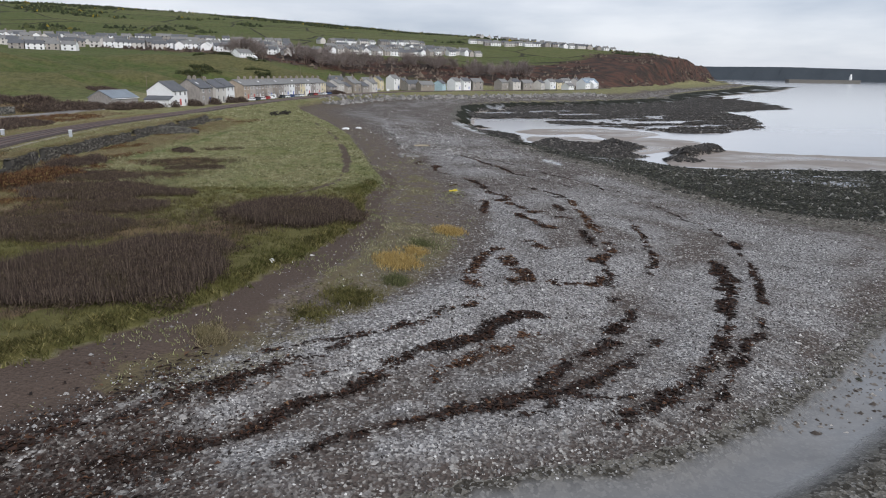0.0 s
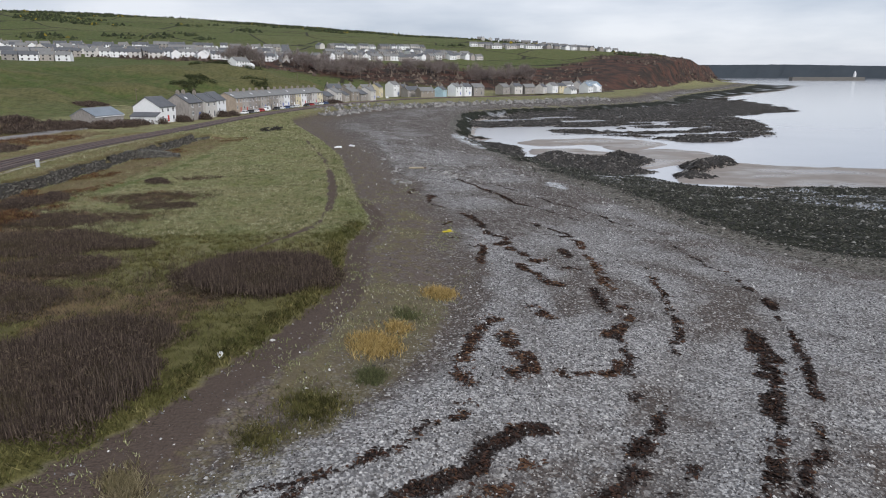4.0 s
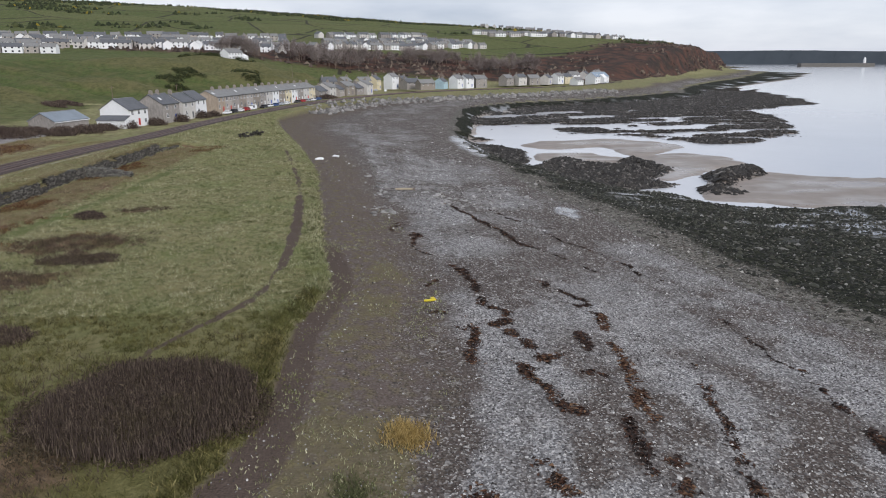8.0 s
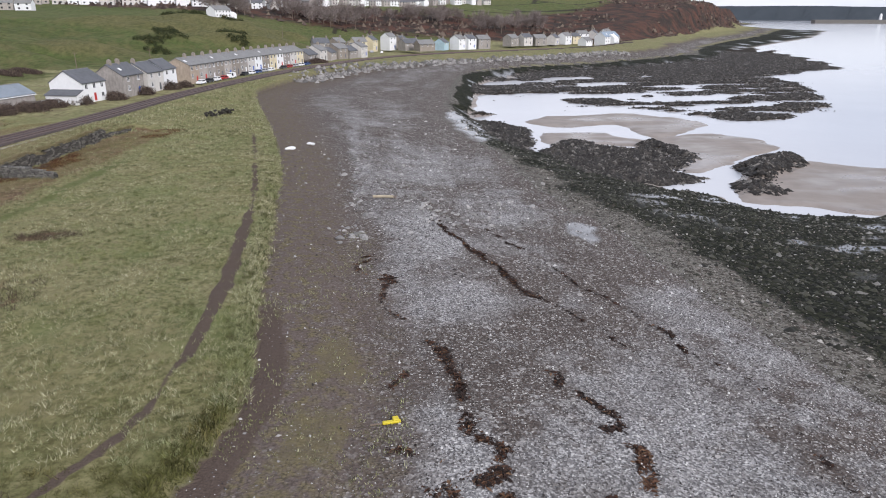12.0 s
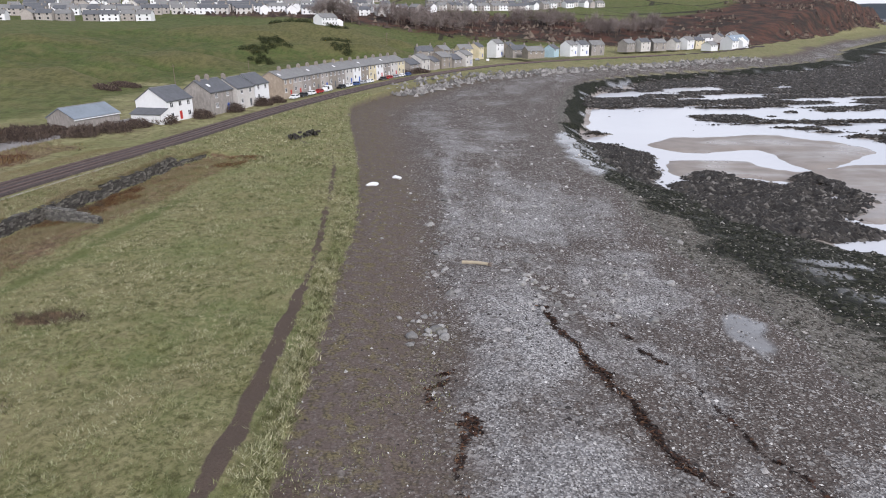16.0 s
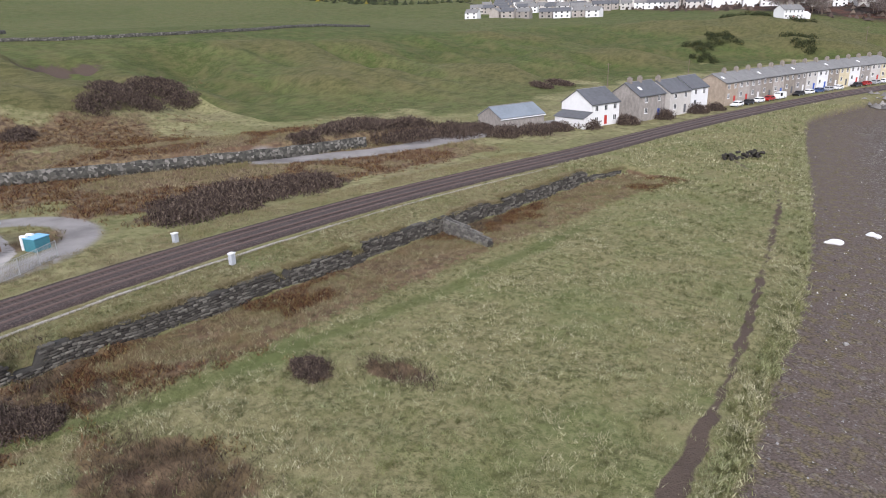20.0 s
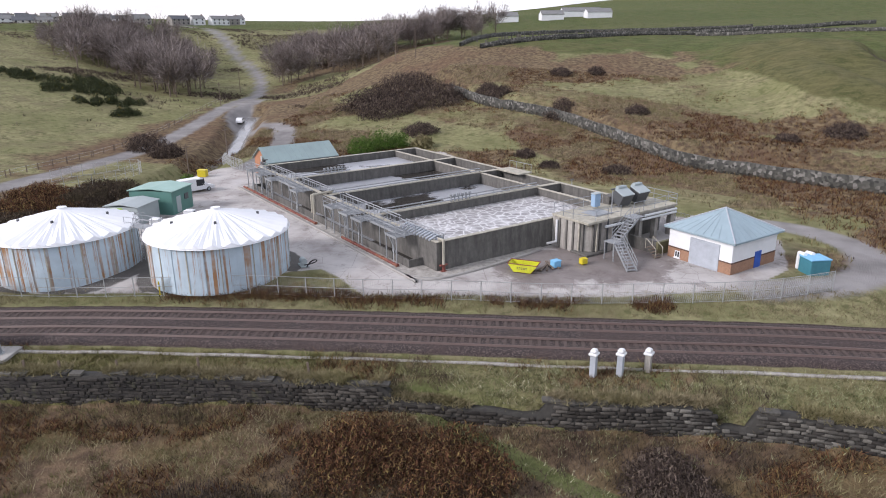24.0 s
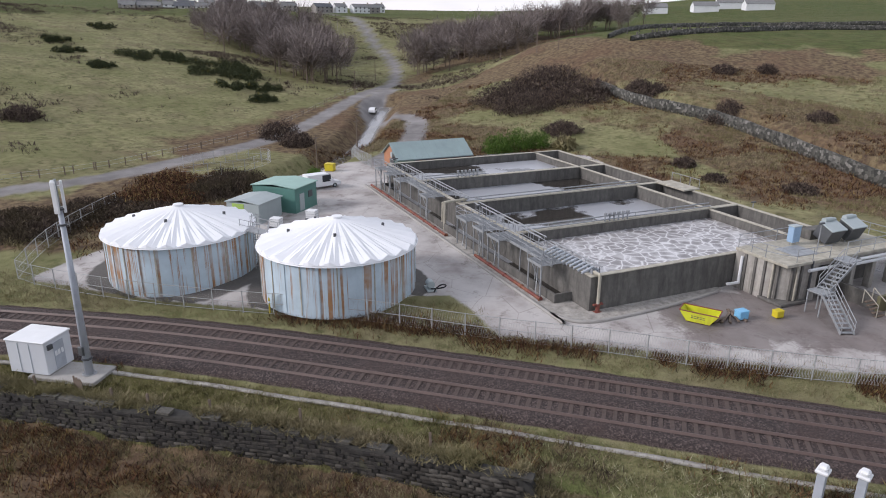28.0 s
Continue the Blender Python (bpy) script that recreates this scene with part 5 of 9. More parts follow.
for b0, b1, z in ((0.3, 7.4, TOPZ + 0.45), (8.5, 22, TOPZ + 0.55), (24.5, 44, TOPZ + 0.55)):
    for off in (0.55, 1.1):
        bm = fresh()
        bar(bm, (off, b0, z), (off, b1, z), 0.06, 8)
        part("handrail", bm, STEEL, basin)
    for b in np.arange(b0 + 0.3, b1, 1.9):
        for off in (0.55, 1.1):
            bm = fresh()
            bar(bm, (off, b, TOPZ - 0.3 * (off > 1)), (off, b, z), 0.035)
            part("stanchion", bm, STEEL, basin)
for b in (bays[1], bays[2], bays[3]):
    for off, z in ((0.15, 0.55), (-0.2, 0.32)):
        bm = fresh()
        bar(bm, (0.4, b + off, TOPZ + z), (WI if b != bays[3] else 9.0, b + off, TOPZ + z), 0.07, 8)
        part("air_main", bm, STEEL, basin)
    if b != bays[2]:
        for k in range(6):
            a = 8.0 + k * 0.55 + (2.0 if b == bays[1] else -3.0)
            bm = fresh()
            pipe(bm, [(a, b - 0.15, TOPZ + 0.05), (a, b - 0.15, TOPZ + 0.75), (a + 0.2, b + 0.3, TOPZ + 0.75)], 0.08, 8)
            bar(bm, (a, b - 0.15, TOPZ + 0.72), (a, b - 0.15, TOPZ + 0.98), 0.17, 10)
            part("valve", bm, STEEL, basin)
for a in np.arange(1.0, WI, 2.6):
    bm = fresh()
    bar(bm, (a, bays[1] + 0.15, TOPZ), (a, bays[1] + 0.15, TOPZ + 0.6), 0.03)
    part("stanchion", bm, STEEL, basin)
bm = fresh()
pipe(bm, [(0.25, 0.15, TOPZ + 0.2), (0.2, -0.7, TOPZ + 0.25), (0.2, -0.72, 0.7)], 0.13, 10)
part("downpipe", bm, COPING, basin, "cream downpipe at the corner")
bm = fresh()
pipe(bm, [(0.2, -0.72, 0.7), (0.2, -0.72, 0.05)], 0.17, 10)
block(bm, -0.1, 0.5, -0.95, -0.5, 0.0, 0.12, 0.02), block(bm, -0.25, 0.65, -0.85, -0.6, 0.65, 0.78, 0.02)
part("hydrant", bm, RUST_RED, basin, "red oxide valve at the corner")
bm = fresh()
pipe(bm, [(-1.9, 24.2, 0.1), (-1.9, 24.2, 3.2), (0.6, 24.2, 3.3), (0.9, 24.2, 2.6)], 0.16, 10)
pipe(bm, [(-1.9, 24.8, 0.1), (-1.9, 24.8, 3.0), (0.6, 24.8, 3.1), (0.9, 24.8, 2.6)], 0.13, 10)
part("riser_pipe", bm, COPING, basin, "cream riser pipes bent over the wall")
# low open trough along the left wall
bm = fresh()
for x0, x1, y0, y1, z1 in ((-2.05, -1.85, 2.2, 45, 0.85), (-2.05, -TK, 2.0, 2.2, 0.85), (-2.05, -TK, 45, 45.2, 0.85), (-1.85, -TK, 2.2, 45, 0.08)):
    box(bm, x0, x1, y0, y1, 0, z1)
trough_ob = part("trough", bm, CONCRETE_DARK, basin, "low open concrete trough along the wall")
bm = fresh()
box(bm, -1.85, -TK, 2.2, 45, 0.08, 0.2)
part("trough_water", bm, STILL, basin)

# walkway gantries beside the basin
for name_b, b0, b1 in (("gantry", 3.2, 12.8), ("gantry", 13.6, 19.6), ("gantry", 27.5, 38.5), ("gantry", 40.2, 46.0)):
    g = thing("gantry", BASIN @ Matrix.Translation((0, b0, 0)), "galvanised steel walkway gantry with handrails on tall legs", "gantry", "walkway gantries")
    ln = b1 - b0
    for k, (x0, x1, y0, y1) in enumerate(((-1.7, -0.45, 0, ln), (-2.7, -1.7, 0, 2.2), (-2.7, -1.7, ln - 2.4, ln))):
        bm = fresh()
        for yy in np.arange(y0 + 0.02, y1, 0.13):
            box(bm, x0, x1, yy, yy + 0.05, TOPZ + 0.03, TOPZ + 0.08)
        for xx in (x0, x1 - 0.08):
            box(bm, xx, xx + 0.08, y0, y1, TOPZ - 0.12, TOPZ + 0.03)
        tagged(part("deck", bm, STEEL, g), kind="stuff")
        for h in (0.55, 1.08):
            bm = fresh()
            pts = [(x0, y0, TOPZ + h), (x0, y1, TOPZ + h)]
            pipe(bm, pts, 0.032, 6)
            if k:
                pipe(bm, [(x0, y0, TOPZ + h), (x1, y0, TOPZ + h)], 0.032, 6), pipe(bm, [(x0, y1, TOPZ + h), (x1, y1, TOPZ + h)], 0.032, 6)
            else:
                pipe(bm, [(x1, y0, TOPZ + h), (x1, y1, TOPZ + h)], 0.032, 6)
            part("handrail", bm, STEEL, g)
        for yy in np.linspace(y0, y1, max(2, int((y1 - y0) / 1.3) + 1)):
            for xx in (x0, x1) if not k else (x0,):
                bm = fresh()
                bar(bm, (xx, yy, TOPZ), (xx, yy, TOPZ + 1.1), 0.03)
                part("stanchion", bm, STEEL, g)
        bm = fresh()
        box(bm, x0 - 0.03, x0 - 0.002, y0, y1, TOPZ + 0.0, TOPZ + 0.14)
        part("toe_board", bm, STEEL, g)
        for yy in (y0 + 0.12, y1 - 0.12) if k else ():
            bm = fresh()
            bar(bm, (x0 + 0.1, yy, 0), (x0 + 0.1, yy, TOPZ), 0.075, 8)
            part("leg", bm, STEEL, g)
    for yy in (1.0, ln - 1.2):
        bm = fresh()
        bar(bm, (-2.5, yy, 0.1), (-1.75, yy + 0.9, TOPZ), 0.05), bar(bm, (-2.5, yy + 0.9, TOPZ), (-1.75, yy, 0.1), 0.05)
        part("brace", bm, STEEL, g)
    for yy in np.arange(2.6, ln - 2.4, 2.6):
        bm = fresh()
        bar(bm, (-1.6, yy, 0), (-1.6, yy, TOPZ), 0.06, 8)
        part("leg", bm, STEEL, g)
# slim lamp posts in the works
for a, b, h in ((-2.6, 14.5, 5.2), (-2.7, 37.5, 5.6), (19.0, -4.6, 6.2), (27.9, 10, 3.6)):
    lp = thing("lamp_post", BASIN @ Matrix.Translation((a, b, 0)), "slim grey lamp post in the works yard", "lamp post", "yard lamp posts")
    bm = fresh()
    bar(bm, (0, 0, 0), (0, 0, h), 0.06, 8, 0.045)
    part("pole", bm, STEEL, lp)
    bm = fresh()
    block(bm, -0.3, 0.3, -0.1, 0.1, h, h + 0.14, 0.03)
    part("lamp_head", bm, STEEL_DARK, lp)

# red pipe along the kerb, kerbs
for b0, b1 in ((3.0, 15.5), (22.0, 47.5)):
    rp = thing("red_pipe", BASIN @ Matrix.Translation((-2.75, b0, 0.2)), "long red oxide steel pipe lying along the kerb", "pipe", "red pipes")
    k = 0.0
    while k < b1 - b0 - 0.5:
        bm = fresh()
        bar(bm, (0, k, 0), (0, min(k + 3.0, b1 - b0), 0), 0.15, 10)
        bar(bm, (0, k - 0.05, 0), (0, k + 0.05, 0), 0.21, 10)
        part("length", bm, RUST_RED, rp)
        k += 3.0
    for k in np.arange(0.6, b1 - b0, 2.5):
        bm = fresh()
        block(bm, -0.22, 0.22, k - 0.12, k + 0.12, -0.2, -0.1, 0.02)
        part("rest", bm, KERB, rp)
kerb_line = [(-3.4, 48.5), (-3.4, 2.5), (-3.3, 0.5), (-2.8, -0.9), (-1.8, -1.8), (0, -2.2), (6, -2.0), (13, -1.0)]
kl = smooth_line(kerb_line, 6)
kpl = [(float(p[0]), float(p[1]), math.atan2(q[1] - p[1], q[0] - p[0])) for p, q in zip(kl[:-1], kl[1:])]
kerb_ob = mesh_thing("kerb", swept([(-0.12, -0.1), (0.14, -0.1), (0.14, 0.16), (-0.12, 0.16)], kpl, 0.0), KERB, "pale concrete kerb round the basin apron", "kerb", "structure")
kerb_ob.matrix_basis = BASIN
bm = fresh()
prism(bm, [(-3.3, 48), (-3.3, 2.5), (-3.2, 0.5), (-2.7, -0.8), (-1.8, -1.7), (0, -2.1), (6, -1.9), (13, -0.9), (13, -0.4), (-0.4, -0.4), (-0.4, 48)], -0.1, 0.09)
apron = mesh_thing("apron", bpy.data.meshes.new("apron"), None, "grey stained concrete apron round the basin", "apron", "structure")
bmesh.ops.recalc_face_normals(bm, faces=bm.faces)
bm.to_mesh(apron.data), bm.free(), apron.data.materials.append(CONCRETE)
apron.matrix_basis = BASIN

# inlet block with its deck, stairs and machines
inlet = thing("inlet_block", BASIN, "tall stained concrete inlet block with open bays and a deck", "concrete structure")
DK = 3.55


def ipart(name, x0, x1, y0, y1, z0, z1, mat=CONCRETE, label=""):
    bm = fresh()
    block(bm, x0, x1, y0, y1, z0, z1, 0.03)
    return part(name, bm, mat, inlet, label)


bm = fresh()
prism(bm, [(14.6, -0.45), (14.6, -3.4), (15.0, -4.5), (15.8, -5.2), (17.4, -5.5), (17.4, -0.45)], -0.2, DK - 0.25)
part("chamber", bm, CONCRETE, inlet, "faceted concrete chamber")
for x, y in ((14.6, -1.6), (14.6, -2.6), (14.65, -3.5), (15.02, -4.5), (15.8, -5.2), (16.6, -5.36)):
    bm = fresh()
    block(bm, x - 0.11, x + 0.11, y - 0.11, y + 0.11, 0, DK - 0.3, 0.02)
    part("rib", bm, CONCRETE_DARK, inlet)
bm = fresh()
block(bm, 14.4, 17.3, -5.8, -3.4, 0, 0.22, 0.03)
part("plinth", bm, CONCRETE_DARK, inlet)
for k, (x0, x1) in enumerate(((17.4, 18.4), (20.4, 20.9), (22.6, 23.1), (25.2, 25.7), (27.9, 28.5))):
    ipart("pier", x0, x1, -5.5, -4.9, -0.2, DK - 0.6)
ipart("back_wall", 16.2, 28.5, -0.9, -0.42, -0.2, DK - 0.3, CONCRETE_DARK)
ipart("inner_wall", 16.2, 28.5, -3.6, -3.3, -0.2, DK - 0.4, CONCRETE_DARK)
ipart("beam", 17.4, 28.5, -5.5, -4.9, DK - 0.6, DK - 0.25)
ipart("deck", 14.5, 28.7, -5.65, -0.42, DK - 0.25, DK, COPING, "pale concrete deck")
ipart("stair_head", 19.6, 21.3, -7.05, -5.66, DK - 0.12, DK - 0.01, STEEL)
ipart("low_wall", 20.9, 28.5, -9.4, -9.1, -0.2, 1.3, plain("mossy_concrete", (0.19, 0.18, 0.10), 0.9))
ipart("low_wall", 20.9, 21.2, -9.1, -5.5, -0.2, 1.3, CONCRETE_DARK)
ipart("upstand", 22.0, 28.6, -1.6, -0.5, DK, DK + 0.9, CONCRETE_DARK)
ipart("hatch", 17.0, 19.6, -4.4, -2.2, DK + 0.004, DK + 0.08, STEEL)
for h in (0.55, 1.1):
    for pts in ([(14.6, -3.4), (15.0, -4.6), (15.8, -5.4), (19.4, -5.55)], [(21.4, -5.55), (28.6, -5.55), (28.6, -0.6)], [(14.6, -3.4), (14.6, -0.5), (22.0, -0.6)]):
        bm = fresh()
        pipe(bm, [(x, y, DK + h) for x, y in pts], 0.035, 6)
        part("handrail", bm, STEEL, inlet)
for x, y in ((14.6, -3.4), (14.6, -2.0), (14.6, -0.6), (15.8, -5.4), (17.5, -5.5), (19.4, -5.55), (21.4, -5.55), (23, -5.55), (24.8, -5.55), (26.7, -5.55), (28.6, -5.55), (28.6, -4.4), (28.6, -2.4), (16, -0.6), (19, -0.6), (22, -0.6)):
    bm = fresh()
    bar(bm, (x, y, DK), (x, y, DK + 1.12), 0.035)
    part("stanchion", bm, STEEL, inlet)
for zz, y, x0, x1 in ((DK - 0.75, -5.72, 17.0, 21.5), (DK - 0.9, -5.74, 22.5, 28.4), (DK - 0.55, -5.72, 23.0, 28.4)):
    bm = fresh()
    bar(bm, (x0, y, zz), (x1, y, zz), 0.14, 10)
    part("pipe", bm, WHITE, inlet, "white lagged pipe")
for x, y in ((14.75, -4.2), (16.1, -5.42), (17.45, -5.62)):
    bm = fresh()
    bar(bm, (x, y, 0), (x, y, DK), 0.09, 8)
    part("conduit", bm, STEEL_DARK if x > 17 else COPING, inlet)
bm = fresh()
pipe(bm, [(13.2, -1.2, 0.6), (14.4, -1.3, 0.6), (14.42, -1.3, 3.0)], 0.13, 10)
part("bypass_pipe", bm, WHITE, inlet)

stairs = thing("steel_stairs", BASIN, "two flight galvanised steel stairs with handrails", "stairs")


def flight(p, q, width, side):
    p, q = Vector(p), Vector(q)
    run = (q - p)
    across = Vector((-run.y, run.x, 0)).normalized() * width / 2
    n_steps = max(3, int((q.z - p.z) / 0.2))
    for s in (-1, 1):
        bm = fresh()
        a, b = p + across * s, q + across * s
        for off in (0.0,):
            v = [bm.verts.new(w) for w in (a + Vector((0, 0, -0.12)), b + Vector((0, 0, -0.12)), b + Vector((0, 0, 0.14)), a + Vector((0, 0, 0.14)))]
            w = [bm.verts.new(u.co + across.normalized() * 0.06 * s) for u in v]
            bm.faces.new(v), bm.faces.new(w[::-1])
            for i in range(4):
                bm.faces.new((v[i], v[(i + 1) % 4], w[(i + 1) % 4], w[i]))
        part("stringer", bm, STEEL, stairs)
        for h in (0.55, 1.0):
            bm = fresh()
            pipe(bm, [a + Vector((0, 0, h)), b + Vector((0, 0, h))], 0.03, 6)
            part("handrail", bm, STEEL, stairs)
        for t in (0.02, 0.35, 0.68, 0.98):
            bm = fresh()
            c = a.lerp(b, t)
            bar(bm, c, c + Vector((0, 0, 1.02)), 0.028)
            part("baluster", bm, STEEL, stairs)
    for k in range(n_steps):
        c = p.lerp(q, (k + 0.5) / n_steps)
        bm = fresh()
        ang = math.atan2(run.y, run.x)
        box(bm, -0.13, 0.13, -width / 2, width / 2, -0.03, 0.03, Matrix.Translation(c) @ Matrix.Rotation(ang, 4, "Z"))
        part("tread", bm, STEEL, stairs)


flight((14.8, -11.3, 0.0), (16.2, -8.2, 1.9), 0.95, 1)
flight((16.6, -7.5, 1.9), (20.2, -6.75, DK), 0.95, 1)
bm = fresh()
box(bm, 15.5, 17.0, -8.3, -6.9, 1.82, 1.9)
part("landing", bm, STEEL, stairs)
for x, y in ((15.6, -8.2), (16.9, -8.2), (15.6, -7.0), (16.9, -7.0)):
    bm = fresh()
    bar(bm, (x, y, 0), (x, y, 1.85), 0.06)
    part("leg", bm, STEEL, stairs)
ws = thing("wooden_steps", BASIN @ Matrix.Translation((20.2, -10.1, 0)), "short mossy wooden steps with side rails", "steps")
for k in range(5):
    bm = fresh()
    block(bm, -0.5, 0.5, 0.25 * k, 0.25 * k + 0.24, 0.22 * k, 0.22 * k + 0.08, 0.01)
    part("tread", bm, TIMBER, ws)
for s in (-0.55, 0.55):
    bm = fresh()
    bar(bm, (s, 0, 0), (s, 0, 1.0), 0.04), bar(bm, (s, 1.3, 0.8), (s, 1.3, 1.9), 0.04), bar(bm, (s, 0, 1.0), (s, 1.3, 1.9), 0.04)
    part("side_rail", bm, COPING, ws)
for k, x in enumerate((22.6, 25.2)):
    sc = thing("screen_machine", BASIN @ pose(x, -2.6, DK + 0.45), "grey enclosed screening machine on the inlet deck", "machine", "screening machines")
    bm = fresh()
    box(bm, -0.9, 0.9, -0.7, 0.7, 0, 1.3, Matrix.Rotation(radians(24), 4, "X"))
    part("housing", bm, STEEL_DARK, sc)
    bm = fresh()
    block(bm, -0.95, 0.95, -0.75, 0.75, 1.3, 1.42, 0.03)
    bmesh.ops.transform(bm, matrix=Matrix.Rotation(radians(24), 4, "X"), verts=bm.verts)
    part("cover", bm, GREY_CLAD, sc)
    bm = fresh()
    bar(bm, (-0.5, 0.1, 1.6), (0.5, 0.1, 1.6), 0.24, 10), bar(bm, (0.5, 0.1, 1.6), (0.9, 0.1, 1.6), 0.15, 10)
    part("motor", bm, GREY_CLAD, sc)
    for lx in (-0.7, 0.7):
        bm = fresh()
        bar(bm, (lx, -0.5, -0.46), (lx, -0.5, 0.1), 0.06)
        part("leg", bm, STEEL, sc)
kb = thing("control_cabinet", BASIN @ pose(19.6, -1.8, DK), "light blue control cabinet on the inlet deck", "cabinet")
bm = fresh()
block(bm, -0.45, 0.45, -0.3, 0.3, 0.25, 1.65, 0.03)
part("body", bm, plain("pale_blue_paint", (0.30, 0.44, 0.60), 0.5), kb)
bm = fresh()
block(bm, -0.5, 0.5, -0.36, 0.36, 1.65, 1.73, 0.02)
part("lid", bm, GREY_CLAD, kb)
for lx in (-0.35, 0.35):
    bm = fresh()
    bar(bm, (lx, 0, 0), (lx, 0, 0.28), 0.04)
    part("leg", bm, STEEL, kb)
# platform at the far edge of the basin
pf = thing("basin_platform", BASIN @ pose(WO + 0.2, 21.0, 0), "small concrete platform with railing beside the basin", "platform")
bm = fresh()
block(bm, -1.4, 1.0, -2.4, 2.4, TOPZ + 0.1, TOPZ + 0.3, 0.02)
part("slab", bm, COPING, pf)
for y in (-2.3, -0.8, 0.8, 2.3):
    bm = fresh()
    bar(bm, (0.9, y, TOPZ + 0.3), (0.9, y, TOPZ + 1.3), 0.035)
    part("stanchion", bm, STEEL, pf)
bm = fresh()
pipe(bm, [(0.9, -2.3, TOPZ + 1.3), (0.9, 2.3, TOPZ + 1.3)], 0.035)
part("handrail", bm, STEEL, pf)


# ---- two storage tanks ----
def storage_tank(x, y, r, base, rim, peak, turn):
    t = thing("storage_tank", pose(x, y, base, 0, 0, turn), "round pale blue rust-streaked steel tank with a white folded roof", "storage tank", "storage tanks")
    n_pan, h = 28, rim - base
    for k in range(n_pan):
        a0, a1 = 2 * math.pi * k / n_pan, 2 * math.pi * (k + 1) / n_pan
        bm = fresh()
        ring = [(r * math.cos(a0 + (a1 - a0) * j / 3), r * math.sin(a0 + (a1 - a0) * j / 3)) for j in range(4)]
        inner = [(p[0] * 0.992, p[1] * 0.992) for p in ring]
        prism(bm, ring + inner[::-1], -0.3, h)
        part("panel", bm, TANK_BLUE, t)
        bm = fresh()
        c, s = math.cos(a0), math.sin(a0)
        box(bm, r - 0.01, r + 0.05, -0.05, 0.05, -0.1, h - 0.05, Matrix.Rotation(a0, 4, "Z"))
        part("seam", bm, TANK_BLUE if k % 2 else COPING, t)
    # folded roof: ridges and valleys run from the hub to the rim
    folds, bm = 26, fresh()
    top = bm.verts.new((0, 0, peak - base))
    rings = []
    for f in (0.12, 0.55, 1.0, 1.025):
        row = []
        for k in range(folds * 4):
            a = 2 * math.pi * k / (folds * 4)
            saw = ((k + 0.5 * f * 4) % 4) / 4
            zz = (peak - base) + (h + 0.12 - (peak - base)) * (f if f < 1.02 else 1.0) - (0.0 if f < 0.2 else 0.30 * f * (1 - abs(2 * saw - 1)) - 0.12 * f)
            if f > 1.02:
                zz = h - 0.16
            row.append(bm.verts.new((f * r * 1.012 * math.cos(a), f * r * 1.012 * math.sin(a), zz)))
        rings.append(row)
    m_ = folds * 4
    for k in range(m_):
        bm.faces.new((top, rings[0][k], rings[0][(k + 1) % m_]))
        for p, q in zip(rings[:-1], rings[1:]):
            bm.faces.new((p[k], q[k], q[(k + 1) % m_], p[(k + 1) % m_]))
    roof = part("roof", bm, WHITE_ROOF, t, "white folded sheet roof")
    bm = fresh()
    bar(bm, (0, 0, peak - base - 0.15), (0, 0, peak - base + 0.06), 0.45, 16)
    part("hub", bm, WHITE_ROOF, roof)
    for a, f in ((0.4, 0.45), (2.2, 0.6), (4.0, 0.8), (5.2, 0.62)):
        bm = fresh()
        zz = (peak - base) + (h - (peak - base)) * f
        bar(bm, (f * r * math.cos(a), f * r * math.sin(a), zz), (f * r * math.cos(a), f * r * math.sin(a), zz + 0.3), 0.13, 8)
        part("vent", bm, STEEL_DARK, roof)
    bm = fresh()
    bmesh.ops.create_cone(bm, cap_ends=False, segments=56, radius1=r * 1.03, radius2=r * 1.03, depth=0.14, matrix=Matrix.Translation((0, 0, h - 0.1)))
    part("rim", bm, WHITE, t)
    return t


tank_a = storage_tank(-67.1, 48.0, 6.5, 9.6, 13.75, 15.7, 0)
tank_b = storage_tank(-69.1, 63.6, 6.55, 9.75, 13.95, 15.95, 6)
# ladder with a cage, and bridge between the tanks
lad = thing("caged_ladder", pose(-69.6, 54.4, 9.7, 0, 0, 80), "steel ladder with a safety cage against the tank", "ladder")
for s in (-0.25, 0.25):
    bm = fresh()
    bar(bm, (0, s, 0), (0, s, 5.3), 0.035)
    part("stile", bm, STEEL, lad)
for k in range(16):
    bm = fresh()
    bar(bm, (0, -0.25, 0.3 + 0.3 * k), (0, 0.25, 0.3 + 0.3 * k), 0.02)
    part("rung", bm, STEEL, lad)
for k in range(5):
    bm = fresh()
    bmesh.ops.create_cone(bm, cap_ends=False, segments=12, radius1=0.42, radius2=0.42, depth=0.06, matrix=Matrix.Translation((0.35, 0, 2.3 + 0.7 * k)))
    part("hoop", bm, STEEL, lad)
bridge = thing("tank_bridge", pose(-68.6, 55.7, 13.7, 0, 0, 80), "small steel bridge with handrails between the tanks", "bridge")
bm = fresh()
box(bm, -1.9, 1.9, -0.6, 0.6, 0, 0.1)
part("deck", bm, STEEL, bridge)
for s in (-0.6, 0.6):
    for h in (0.5, 1.0):
        bm = fresh()
        bar(bm, (-1.9, s, h), (1.9, s, h), 0.03)
        part("handrail", bm, STEEL, bridge)
    for k in (-1.8, -0.6, 0.6, 1.8):
        bm = fresh()
        bar(bm, (k, s, 0), (k, s, 1.0), 0.03)
        part("stanchion", bm, STEEL, bridge)
# hose pump at the tank's foot
hp = thing("hose_pump", pose(-71.4, 71.2, 9.8, 0, 0, 40), "grey pump set with a black hose on the yard", "pump")
bm = fresh()
block(bm, -0.7, 0.7, -0.4, 0.4, 0, 0.15, 0.02), bar(bm, (-0.5, 0, 0.5), (0.3, 0, 0.5), 0.32, 12)
